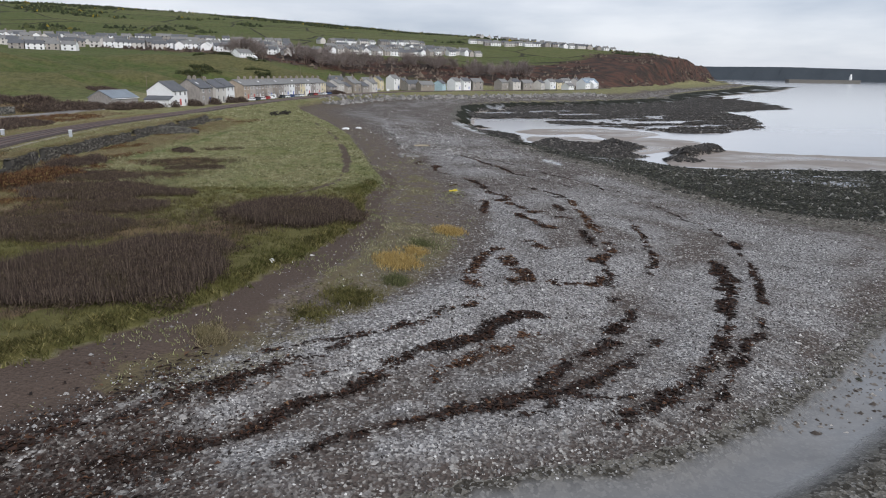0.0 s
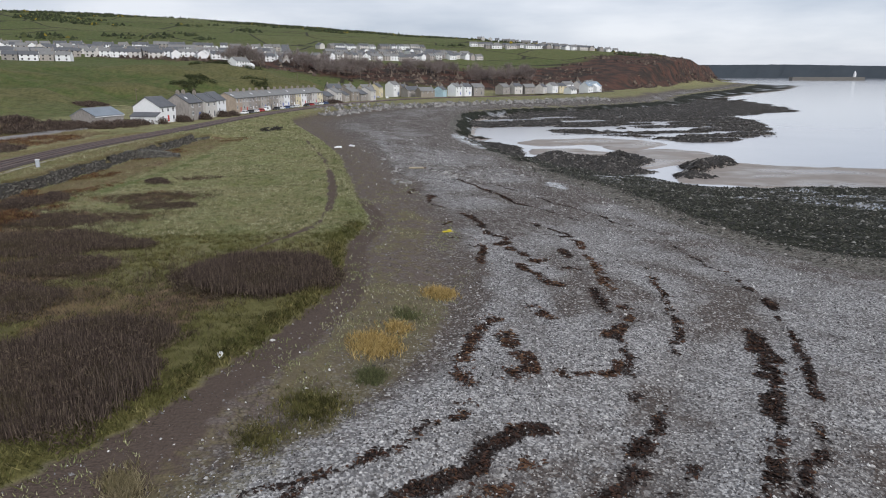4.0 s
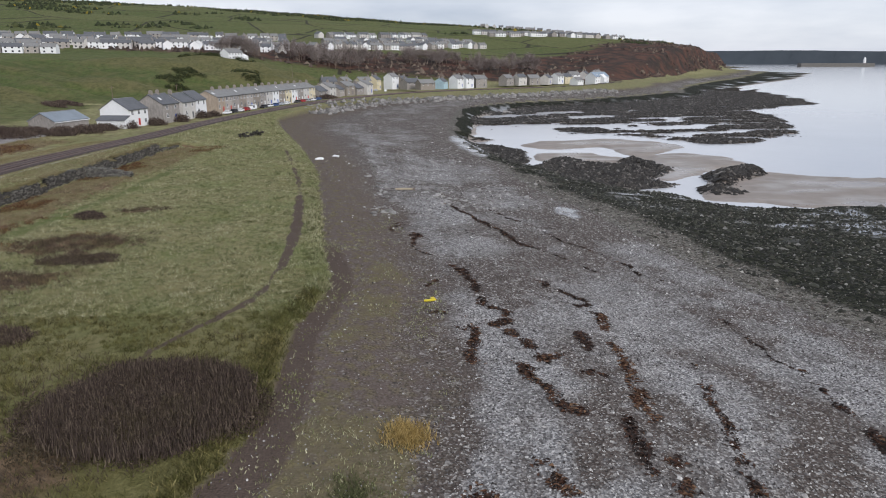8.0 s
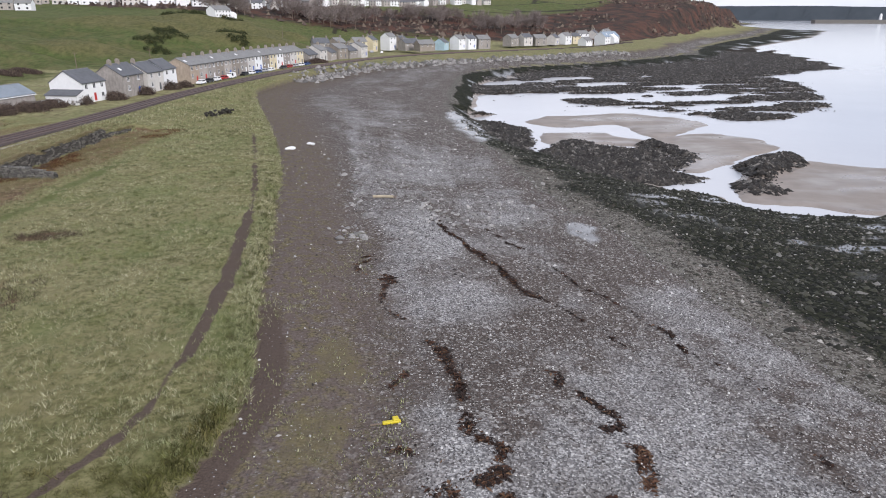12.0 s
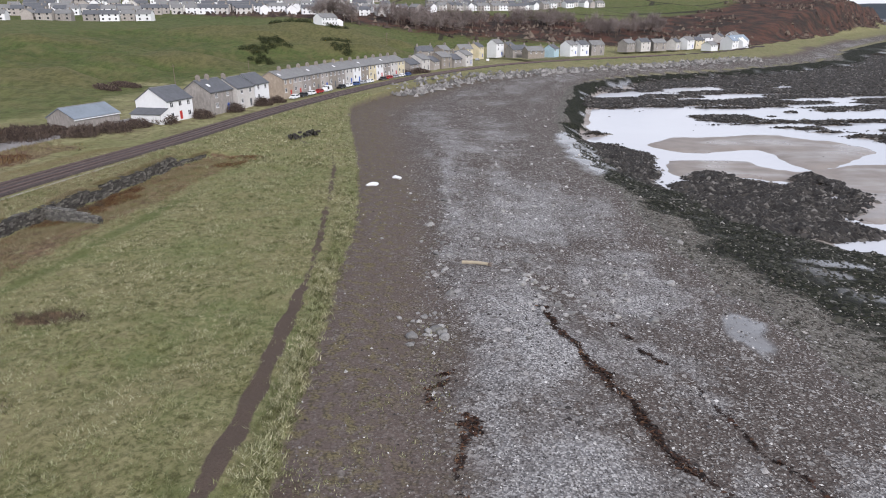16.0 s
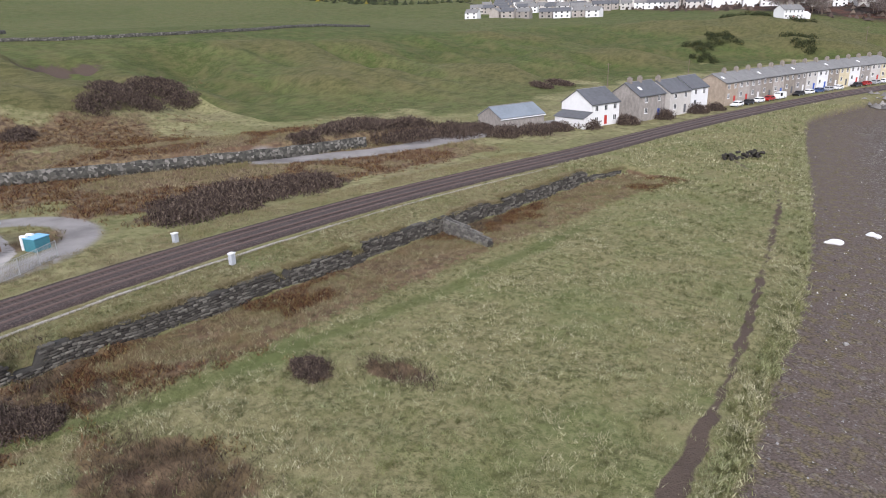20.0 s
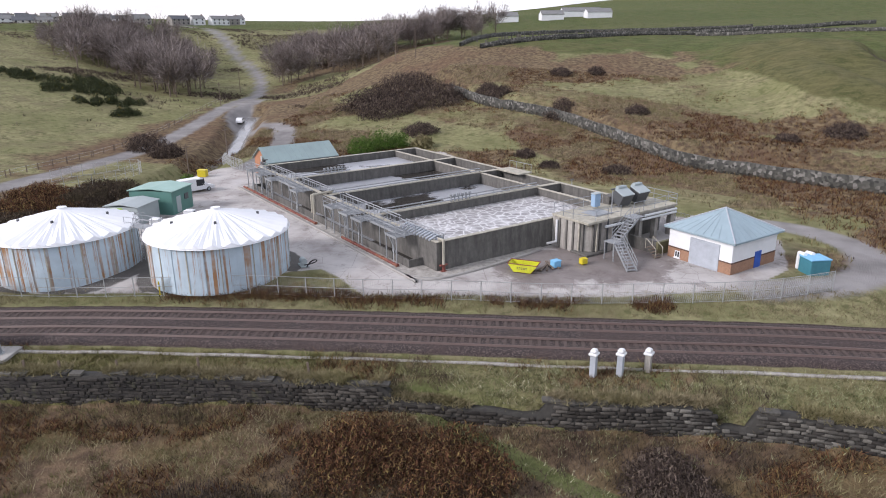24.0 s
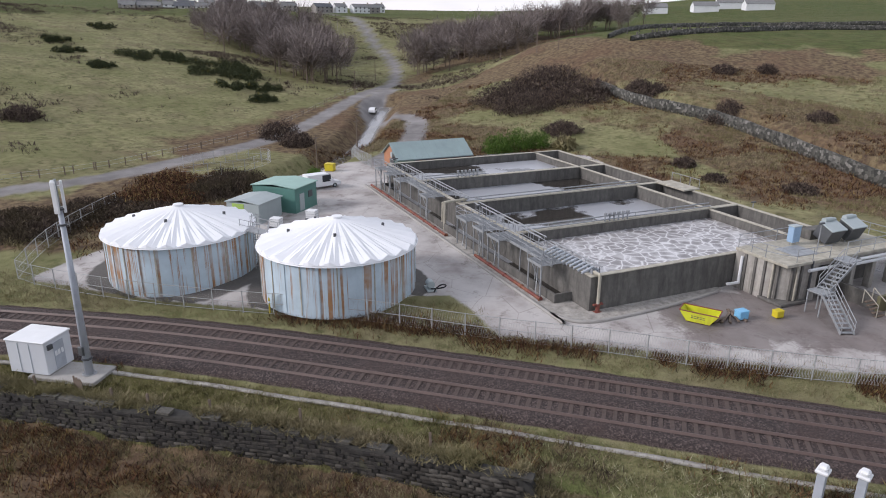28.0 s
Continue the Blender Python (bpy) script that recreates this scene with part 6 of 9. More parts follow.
part("body", bm, GREY_CLAD, hp)
bm = fresh()
pipe(bm, [(0.3 + 0.2 * k + 0.9 * math.sin(k * 0.45), 0.8 * math.sin(k * 0.3), 0.15 + 0.9 * math.sin(k * math.pi / 12)) for k in range(12)], 0.06, 8)
part("hose", bm, BLACK, hp)


# ---- buildings of the works ----
def gable_roof(bm, x0, x1, y0, y1, z_eave, z_ridge, over=0.3, thick=0.12):
    """Two slopes with the ridge along x."""
    ym = (y0 + y1) / 2
    slope = (z_ridge - z_eave) / (ym - y0)
    for s, yo in ((-1, y0 - over), (1, y1 + over)):
        ze = z_eave - over * slope
        v = [bm.verts.new(p) for p in ((x0 - over, yo, ze), (x1 + over, yo, ze), (x1 + over, ym, z_ridge), (x0 - over, ym, z_ridge))]
        w = [bm.verts.new(u.co + Vector((0, 0, thick))) for u in v]
        bm.faces.new(v), bm.faces.new(w)
        for i in range(4):
            bm.faces.new((v[i], v[(i + 1) % 4], w[(i + 1) % 4], w[i]))


def gable_walls(bm, x0, x1, y0, y1, z0, z_eave, z_ridge):
    ym = (y0 + y1) / 2
    a = [bm.verts.new(p) for p in ((x0, y0, z0), (x0, y1, z0), (x0, y1, z_eave), (x0, ym, z_ridge), (x0, y0, z_eave))]
    b = [bm.verts.new((x1, v.co.y, v.co.z)) for v in a]
    bm.faces.new(a), bm.faces.new(b[::-1])
    for i in range(5):
        bm.faces.new((a[i], a[(i + 1) % 5], b[(i + 1) % 5], b[i]))


def window(parent, x, y, z, w, h, face, frame_mat=WHITE, sill=True):
    """A window on a wall; face: the side of the thing it looks to (-y, +y, -x, +x)."""
    turn = {"-y": 0, "+x": 90, "+y": 180, "-x": -90}[face]
    m = pose(x, y, z, 0, 0, turn)
    bm = fresh()
    t = 0.07
    for x0, x1, z0, z1 in ((-w / 2, w / 2, -h / 2, -h / 2 + t), (-w / 2, w / 2, h / 2 - t, h / 2), (-w / 2, -w / 2 + t, -h / 2 + t, h / 2 - t), (w / 2 - t, w / 2, -h / 2 + t, h / 2 - t), (-t / 2, t / 2, -h / 2 + t, h / 2 - t)):
        box(bm, x0, x1, -0.06, 0.02, z0, z1)
    fr = part("window", bm, frame_mat, parent)
    fr.matrix_basis = m
    bm = fresh()
    box(bm, -w / 2 + t, w / 2 - t, -0.02, 0.015, -h / 2 + t, h / 2 - t)
    part("pane", bm, GLASS, fr)
    if sill:
        bm = fresh()
        box(bm, -w / 2 - 0.08, w / 2 + 0.08, -0.14, 0.02, -h / 2 - 0.08, -h / 2 - 0.004)
        part("sill", bm, frame_mat, fr)
    return fr


def panel_door(parent, x, y, w, h, face, mat, name="door"):
    turn = {"-y": 0, "+x": 90, "+y": 180, "-x": -90}[face]
    bm = fresh()
    block(bm, -w / 2, w / 2, -0.05, 0.02, 0.02, h, 0.015)
    d = part(name, bm, mat, parent)
    d.matrix_basis = pose(x, y, 0, 0, 0, turn)
    return d


brick = thing("brick_building", pose(-116.4, 49.6, 9.85, 0, 0, 137.8), "orange brick works building under a grey-green sheet roof", "building")
bm = fresh()
gable_walls(bm, -5.9, 5.9, -3.2, 3.2, -0.3, 2.45, 4.3)
part("wall", bm, BRICK, brick)
bm = fresh()
gable_roof(bm, -5.9, 5.9, -3.2, 3.2, 2.5, 4.37, 0.35)
roof = part("roof", bm, ROOF_GREEN, brick)
for k in range(13):
    bm = fresh()
    x = -6.0 + k
    for s in (-1, 1):
        v = [(x, s * 3.5, 2.44), (x, 0, 4.5)]
        bar(bm, v[0], v[1], 0.03, 4)
    part("seam", bm, ROOF_GREEN, roof)
for k in (-3.5, 3.9):
    window(brick, k, -3.2, 1.5, 1.5, 1.0, "-y", BLUE)
panel_door(brick, -5.9, 0, 1.2, 2.1, "-x", STEEL_DARK)
bm = fresh()
block(bm, -6.2, 6.2, -3.7, -3.57, 2.2, 2.33, 0.02)
part("gutter", bm, STEEL_DARK, brick)
cont = thing("green_container", pose(-110.8, 48.6, 9.85, 0, 0, 44), "dark green slatted steel store beside the brick building", "container")
bm = fresh()
block(bm, -1.5, 1.5, -1.2, 1.2, 0, 2.3, 0.04)
part("body", bm, plain("dark_green_paint", (0.045, 0.075, 0.04), 0.6), cont)
for k in range(8):
    bm = fresh()
    box(bm, -1.4 + k * 0.38, -1.25 + k * 0.38, -1.26, -1.2, 0.1, 2.2)
    part("slat", bm, GREEN_CLAD, cont)
gasbox = thing("tank_vessel", pose(-111.8, 47.4, 12.25, 0, 0, 134), "grey horizontal vessel on a frame by the gable", "vessel")
bm = fresh()
bar(bm, (-1.5, 0, 0.5), (1.5, 0, 0.5), 0.45, 14)
part("drum", bm, GREY_CLAD, gasbox, smooth=False)
bm = fresh()
box(bm, -1.3, 1.3, -0.3, 0.3, -2.4, 0.1)
part("frame", bm, STEEL_DARK, gasbox)

gh = thing("green_hut", pose(-88.7, 43.4, 9.85, 0, 0, -177), "dark green clad plant hut with a pale green roof", "hut")
bm = fresh()
block(bm, -2.4, 2.4, -3.0, 3.0, -0.3, 2.9, 0.05)
part("body", bm, GREEN_CLAD, gh)
bm = fresh()
gable_roof(bm, -2.4, 2.4, -3.0, 3.0, 2.9, 3.2, 0.15, 0.1)
part("roof", bm, GREEN_ROOF, gh)
panel_door(gh, 2.4, -1.4, 1.7, 2.2, "+x", GREY_CLAD)
panel_door(gh, -1.0, -3.0, 1.0, 2.1, "-y", GREY_CLAD)
bm = fresh()
block(bm, 0.4, 1.3, -3.08, -3.0, 1.3, 2.1, 0.02)
part("louvre", bm, STEEL_DARK, gh)
gy = thing("grey_hut", pose(-83.1, 43.2, 9.8, 0, 0, -177), "grey clad plant hut with a lime door", "hut")
bm = fresh()
block(bm, -2.2, 2.2, -2.2, 2.2, -0.3, 2.2, 0.05)
part("body", bm, GREY_CLAD, gy)
bm = fresh()
gable_roof(bm, -2.2, 2.2, -2.2, 2.2, 2.2, 2.5, 0.15, 0.1)
part("roof", bm, GREY_CLAD, gy)
panel_door(gy, -2.2, 0.6, 1.6, 2.1, "-x", plain("lime_door_paint", (0.36, 0.52, 0.12), 0.5))
panel_door(gy, 0.8, 2.2, 1.2, 2.1, "+y", plain("lime_door_paint", (0.36, 0.52, 0.12), 0.5))
for x, y in ((-80.9, 47.9), (-85.3, 49.6)):
    ibc = thing("liquid_container", pose(x, y, 9.8, 0, 0, 10), "white plastic liquid container in a steel cage", "container", "liquid containers")
    bm = fresh()
    block(bm, -0.5, 0.5, -0.6, 0.6, 0.14, 1.1, 0.06)
    part("bottle", bm, WHITE, ibc)
    bm = fresh()
    block(bm, -0.55, 0.55, -0.65, 0.65, 0, 0.13, 0.01)
    part("pallet", bm, STEEL_DARK, ibc)
    for z in (0.4, 0.7, 1.0):
        bm = fresh()
        for a, b in (((-0.53, -0.63), (0.53, -0.63)), ((0.53, -0.63), (0.53, 0.63)), ((0.53, 0.63), (-0.53, 0.63)), ((-0.53, 0.63), (-0.53, -0.63))):
            bar(bm, (*a, z), (*b, z), 0.015, 4)
        part("cage_bar", bm, STEEL, ibc)
# filter drums and blower between hut and tank
sk = thing("filter_unit", pose(-80.6, 56.6, 9.8, 0, 0, 35), "filter unit with white bent ducts and a black drum", "filter unit")
bm = fresh()
bar(bm, (-2.6, 0.4, 0), (-2.6, 0.4, 1.0), 1.15, 20)
part("drum", bm, BLACK, sk)
bm = fresh()
block(bm, -0.6, 2.2, -0.8, 0.8, 0, 1.7, 0.05)
part("casing", bm, GREEN_CLAD, sk)
for k in (0, 1.1):
    bm = fresh()
    pipe(bm, [(-0.9, -0.5 + k, 0.5), (0.2, -0.5 + k, 2.2), (1.9, -0.5 + k, 2.2), (1.9, -0.5 + k, 1.5)], 0.2, 10)
    part("duct", bm, WHITE, sk)
mp = thing("marker_post", pose(-76.6, 60.9, 9.8), "short white marker post in the yard", "post")
bm = fresh()
bar(bm, (0, 0, 0), (0, 0, 2.2), 0.13, 10)
part("post", bm, WHITE, mp)

# pump house with a pyramid roof
ph = thing("pump_house", pose(-82.2, 111.6, 9.3, 0, 0, math.degrees(math.atan2(-5.2, -4.9)) + 180), "square pump house, white over buff brick, with a pyramid sheet roof", "building")
bm = fresh()
block(bm, -3.6, 3.6, -3.6, 3.6, -0.4, 1.5, 0.02)
part("brick_base", bm, BROWN_BRICK, ph)
bm = fresh()
block(bm, -3.62, 3.62, -3.62, 3.62, 1.5, 1.62, 0.02)
part("string_course", bm, plain("brown_trim", (0.10, 0.05, 0.035), 0.7), ph)
bm = fresh()
block(bm, -3.58, 3.58, -3.58, 3.58, 1.62, 3.75, 0.02)
part("upper_wall", bm, WHITE, ph)
bm = fresh()
apex = bm.verts.new((0, 0, 5.75))
lowv = [bm.verts.new((x, y, 3.68)) for x, y in ((-4, -4), (4, -4), (4, 4), (-4, 4))]
undr = [bm.verts.new((v.co.x, v.co.y, 3.52)) for v in lowv]
for i in range(4):
    bm.faces.new((lowv[i], lowv[(i + 1) % 4], apex)), bm.faces.new((undr[i], undr[(i + 1) % 4], lowv[(i + 1) % 4], lowv[i]))
bm.faces.new(undr[::-1])
pr = part("roof", bm, ROOF_BLUE, ph)
for i in range(4):
    bm = fresh()
    bar(bm, ((-4, 4, 4, -4)[i], (-4, -4, 4, 4)[i], 3.7), (0, 0, 5.78), 0.07, 6)
    part("hip", bm, GREY_PAINT, pr)
    for k in range(1, 9):
        bm = fresh()
        t = k / 9 * 2 - 1
        a = Matrix.Rotation(i * math.pi / 2, 4, "Z")
        p, q = Vector((4 * t, -4, 3.7)), Vector((4 * t * (1 - (1 - abs(t))), -4 * abs(t), 3.7 + 2.06 * (1 - abs(t))))
        bar(bm, a @ p, a @ q, 0.022, 4)
        part("seam", bm, ROOF_BLUE, pr)
sd = panel_door(ph, 0.6, -3.6, 3.3, 3.1, "-y", GREY_PAINT, "roller_door")
for k in range(14):
    bm = fresh()
    box(bm, -1.6, 1.6, -0.075, -0.05, 0.1 + k * 0.21, 0.25 + k * 0.21)
    part("slat", bm, GREY_PAINT, sd)
window(ph, -2.4, -3.6, 0.95, 0.6, 0.7, "-y")
panel_door(ph, 3.6, 0.6, 1.0, 2.1, "+x", BLUE)
pu = thing("chemical_unit", pose(-80.2, 119.3, 9.1, 0, 0, 20), "teal and pale blue tank unit with white bent pipes", "tank unit")
bm = fresh()
block(bm, -0.2, 1.6, -1.0, 1.0, 0, 2.1, 0.05)
part("casing", bm, TEAL, pu)
bm = fresh()
block(bm, -0.25, 1.65, -1.05, 1.05, 2.1, 2.22, 0.03)
part("lid", bm, SKY_BLUE, pu)
for k in (-0.7, 0.1):
    bm = fresh()
    pipe(bm, [(-1.6, k, 0.25), (-0.7, k, 0.25), (-0.7, k, 2.2), (0.2, k, 2.3)], 0.2, 10)
    part("duct", bm, WHITE, pu)
bm = fresh()
bar(bm, (-1.2, 0.8, 0), (-1.2, 0.8, 1.9), 0.45, 14)
part("vessel", bm, WHITE, pu)

# skip, boxes, barrow
sk = thing("skip", pose(-74.4, 92.7, 9.8, 0, 0, 82) @ Matrix.Scale(0.76, 4), "lime yellow skip, rusty and empty inside, on the wet yard", "skip")
L, Wd, H = 1.9, 0.95, 1.05
for s in (-1, 1):
    bm = fresh()
    v = [bm.verts.new(p) for p in ((-L * 0.6, s * Wd, 0.05), (L * 0.6, s * Wd, 0.05), (L, s * Wd, H), (-L, s * Wd, H))]
    w = [bm.verts.new(u.co + Vector((0, -s * 0.05, 0))) for u in v]
    bm.faces.new(v), bm.faces.new(w[::-1])
    for i in range(4):
        bm.faces.new((v[i], v[(i + 1) % 4], w[(i + 1) % 4], w[i]))
    sp = part("side", bm, SKIP_YELLOW, sk)
    bm = fresh()
    for k in range(5):
        box(bm, -0.7 + k * 0.28, -0.52 + k * 0.28, s * (Wd + 0.004), s * (Wd + 0.01), 0.62, 0.7)
        box(bm, -0.7 + k * 0.28, -0.5 + k * 0.28, s * (Wd + 0.004), s * (Wd + 0.01), 0.45, 0.53)
    part("lettering", bm, STEEL_DARK, sp)
for s in (-1, 1):
    bm = fresh()
    v = [bm.verts.new(p) for p in ((s * L * 0.6, -Wd, 0.05), (s * L * 0.6, Wd, 0.05), (s * L, Wd, H), (s * L, -Wd, H))]
    w = [bm.verts.new(u.co + Vector((-s * 0.05, 0, 0))) for u in v]
    bm.faces.new(v), bm.faces.new(w[::-1])
    for i in range(4):
        bm.faces.new((v[i], v[(i + 1) % 4], w[(i + 1) % 4], w[i]))
    part("end", bm, SKIP_YELLOW, sk)
bm = fresh()
box(bm, -L * 0.62, L * 0.62, -Wd + 0.05, Wd - 0.05, 0.0, 0.12)
part("floor", bm, RUST_RED, sk)
bm = fresh()
for s in (-1, 1):
    box(bm, -L - 0.03, L + 0.03, s * Wd - 0.05, s * Wd + 0.05, H, H + 0.08)
    box(bm, s * L - 0.05, s * L + 0.05, -Wd, Wd, H + 0.004, H + 0.084)
part("rim", bm, RUST_RED, sk)
for x, y, s, mat, lab, cat in ((-76.1, 95.6, 0.44, SKY_BLUE, "light blue plastic crate on the yard", "crate"), (-77.6, 98.2, 0.36, YELLOW, "yellow plastic bin on the yard", "bin"), (-109.0, 36.6, 0.7, YELLOW, "yellow grit bin beside the works road", "bin"), (-99.6, 40.3, 0.6, YELLOW, "yellow grit bin behind the van", "bin")):
    cr = thing(cat, pose(x, y, 9.8, 0, 0, 30 + x), lab, cat)
    bm = fresh()
    block(bm, -s, s, -s * 0.8, s * 0.8, 0, s * 1.5, 0.06)
    part("body", bm, mat, cr)
    bm = fresh()
    block(bm, -s * 1.05, s * 1.05, -s * 0.85, s * 0.85, s * 1.5, s * 1.62, 0.03)
    part("lid", bm, mat, cr)
for k in range(5):
    bm = fresh()
    block(bm, -1.2, 1.2, -0.1, 0.1, 0, 0.12, 0.02)
    p = part("timber_baulk", bm, TIMBER)
    p.matrix_basis = pose(-75.3 - 0.3 * k, 94.3 + 0.25 * k, 9.8 + 0.06 * (k % 2), 0, 0, 150 + 17 * k)
    tagged(p, "loose dark timber baulk lying by the skip", "timber", "loose timbers")


# ---- fences of the works ----
def mesh_fence(line, start, stop, h, label, shift=0.0, gap=2.6, reverse=False):
    f = thing("mesh_fence", Matrix(), label, "fence")
    pl = along_line(line, start, stop, gap, shift)
    for x, y, a in pl:
        z = ground_z(x, y)
        bm = fresh()
        bar(bm, (x, y, z - 0.2), (x, y, z + h), 0.045, 6)
        part("post", bm, FENCE, f)
    zs = [ground_z(x, y) for x, y, a in pl]
    for frac in (0.06, 0.5, 0.97):
        mesh_thing("rail_wire", swept([(-0.018, -0.018), (0.018, -0.018), (0.018, 0.018), (-0.018, 0.018)], pl, lambda x, y, q=h * frac: ground_z(x, y) + q), FENCE, parent=f)
    # wire netting: fine upright strands
    v, q = [], []
    for ((x0, y0, _), z0), ((x1, y1, _), z1) in zip(list(zip(pl, zs))[:-1], list(zip(pl, zs))[1:]):
        for k in range(14):
            for dz0, dz1 in ((0.05, h), (h, 0.05)):
                t0, t1 = k / 14, (k + 2.2) / 14
                i = len(v)
                for t, dz, e in ((t0, dz0, -0.008), (t0, dz0, 0.008), (min(t1, 1), dz1, 0.008), (min(t1, 1), dz1, -0.008)):
                    v.append((x0 + (x1 - x0) * t + e, y0 + (y1 - y0) * t + e, z0 + (z1 - z0) * t + dz))
                q.append((i, i + 1, i + 2, i + 3))
    mesh_thing("netting", raw_mesh("netting", v, q), FENCE, parent=f)
    return f


FRONT = smooth_line([(-82, 24), (-70, 29), (-60.5, 35), (-58.8, 38), (-59.9, 50.2), (-62.3, 61.0), (-64.3, 69.1), (-65.4, 78.5), (-66.8, 86.9), (-67.6, 94.3), (-69, 102.1), (-72, 114), (-76, 122)])
mesh_fence(FRONT, 24.5, 121, 1.9, "grey wire mesh fence along the works front")
bx = [BASIN @ Vector(p) for p in ((31.0, -14, 0), (29.6, 0, 0), (29.3, 20, 0), (29.3, 40, 0), (28.5, 49.5, 0), (24, 52, 0), (16, 52.5, 0))]
BACKF = smooth_line([(p.x, p.y) for p in bx][::-1])
mesh_fence(BACKF, -50, 200, 2.2, "tall grey wire mesh fence behind the basin")
mesh_fence(smooth_line([(-126, 30), (-121, 34), (-117, 37.5), (-113.5, 41.5)]), 0, 100, 2.0, "grey steel gate fence across the works road", gap=1.5)
mesh_fence(smooth_line([(-96, 19), (-100, 22), (-106, 24), (-112, 23), (-114, 19), (-108, 15), (-100, 14)]), 0, 100, 2.0, "grey wire mesh fence round a small compound", gap=2.0)

# post and wire fence along the valley lane
lane_fence = thing("post_fence", Matrix(), "weathered wooden post and wire fence beside the valley lane", "fence")
lane_posts = []
for k in range(1, len(ROAD)):
    (ax, ay), (bx_, by_) = ROAD[k - 1], ROAD[k]
    ln = math.hypot(bx_ - ax, by_ - ay)
    for q in np.arange(0, ln, 3.4):
        px, py = ax + (bx_ - ax) * q / ln - (by_ - ay) / ln * 4.6, ay + (by_ - ay) * q / ln + (bx_ - ax) / ln * 4.6
        if -205 < px < -72:
            lane_posts.append((px, py))
bm = fresh()
block(bm, -0.07, 0.07, -0.07, 0.07, -0.3, 1.25, 0.015)
post_mesh = part("post", bm, TIMBER, lane_fence)
post_mesh.location = (*lane_posts[0], ground_z(*lane_posts[0]))
for px, py in lane_posts[1:]:
    again("post", post_mesh.data, pose(px, py, ground_z(px, py), 0, 0, 20), lane_fence)
for zz in (0.5, 1.1):
    bm = fresh()
    pipe(bm, [(px, py, ground_z(px, py) + zz) for px, py in lane_posts], 0.02, 4)
    part("wire", bm, FENCE, lane_fence)


# ---- old sea wall of dark stone ----
def wall_top(y):
    """Its height along the shore: broken down in places."""
    t = 9.25 + 0.12 * math.sin(y * 0.31) + 0.06 * math.sin(y * 1.7)
    for y0, y1, drop in ((86, 97, 0.9), (107.2, 109.8, 1.3), (131.5, 133, 0.8), (141.5, 143.5, 1.0), (166, 169, 0.7), (190, 202, 0.9)):
        if y0 < y < y1:
            t -= drop
    return t


sea_wall = thing("sea_wall", Matrix(), "old dark stone retaining wall, broken in places, overgrown at its foot", "wall", kind="structure")
core = along_line(WALL, 34, 200, 0.8, -0.45)
cv, cf = [], []
for x, y, a in core:
    rx, ry = math.sin(a), -math.cos(a)
    zt = wall_top(y) - 0.05
    cv += [(x + rx * u, y + ry * u, z) for u, z in ((-0.5, 6.3), (0.36, 6.3), (0.30, zt), (-0.5, zt))]
for i in range(len(core) - 1):
    for k in range(4):
        j = (k + 1) % 4
        cf.append((i * 4 + k, i * 4 + j, i * 4 + 4 + j, i * 4 + 4 + k))
MORTAR = stained("wall_mortar", (0.045, 0.042, 0.036), 0.45)
mesh_thing("core", raw_mesh("core", cv, cf), MORTAR, parent=sea_wall)


def stone_shape(seed, lx, ly, lz, rough=0.12):
    r = random.Random(seed)
    bm = fresh()
    block(bm, -lx / 2, lx / 2, -ly / 2, ly / 2, -lz / 2, lz / 2, min(lx, lz) * 0.16)
    for v in bm.verts:
        v.co += Vector((r.uniform(-1, 1) * lx, r.uniform(-1, 1) * ly, r.uniform(-1, 1) * lz)) * rough * 0.4
    me = bpy.data.meshes.new("stone")
    bmesh.ops.recalc_face_normals(bm, faces=bm.faces)
    bm.to_mesh(me), bm.free()
    return me


stone_meshes = [stone_shape(k, 0.34 + 0.12 * (k % 4), 0.26, 0.19 + 0.035 * (k % 3)) for k in range(8)]
cope_meshes = [stone_shape(50 + k, 0.85 + 0.1 * k, 0.62, 0.2) for k in range(4)]
for me in stone_meshes:
    me.materials.append(STONE_WALL)
for me in cope_meshes:
    me.materials.append(COPE_STONE)
rng = random.Random(3)
runs, n_parts = {False: ([], [], [0]), True: ([], [], [0])}, 0
sizes = [np.array([v.co for v in me.vertices]) for me in stone_meshes]
tris = []
for me in stone_meshes:
    me.calc_loop_triangles()
    t = np.zeros(len(me.loop_triangles) * 3, np.int32)
    me.loop_triangles.foreach_get("vertices", t)
    tris.append(t.reshape(-1, 3))
for row in range(9):
    s_gap = 0.52
    for x, y, a in along_line(WALL, 40, 199, s_gap, -0.17):
        z = wall_top(y) - 0.30 - row * 0.255
        ox = 0.28 * (row % 2) + rng.uniform(-0.08, 0.08)
        x2, y2 = x + math.cos(a) * ox, y + math.sin(a) * ox
        if z < ground_z(x2 + 0.5, y2) - 0.35:
            continue
        k = rng.randrange(8)
        m = pose(x2, y2, z + rng.uniform(-0.02, 0.02), rng.uniform(-3, 3), rng.uniform(-3, 3), math.degrees(a))
        if 52 < y < 79 and n_parts < 300 and row < 6:
            again("stone", stone_meshes[k], m, sea_wall)
            n_parts += 1
        else:
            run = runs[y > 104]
            run[1].append(tris[k] + sum(len(q) for q in run[0][-1:]) + run[2][0])
            run[2][0] += sum(len(q) for q in run[0][-1:])
            run[0].append(sizes[k] @ np.array(m.to_3x3()).T + np.array(m.translation))
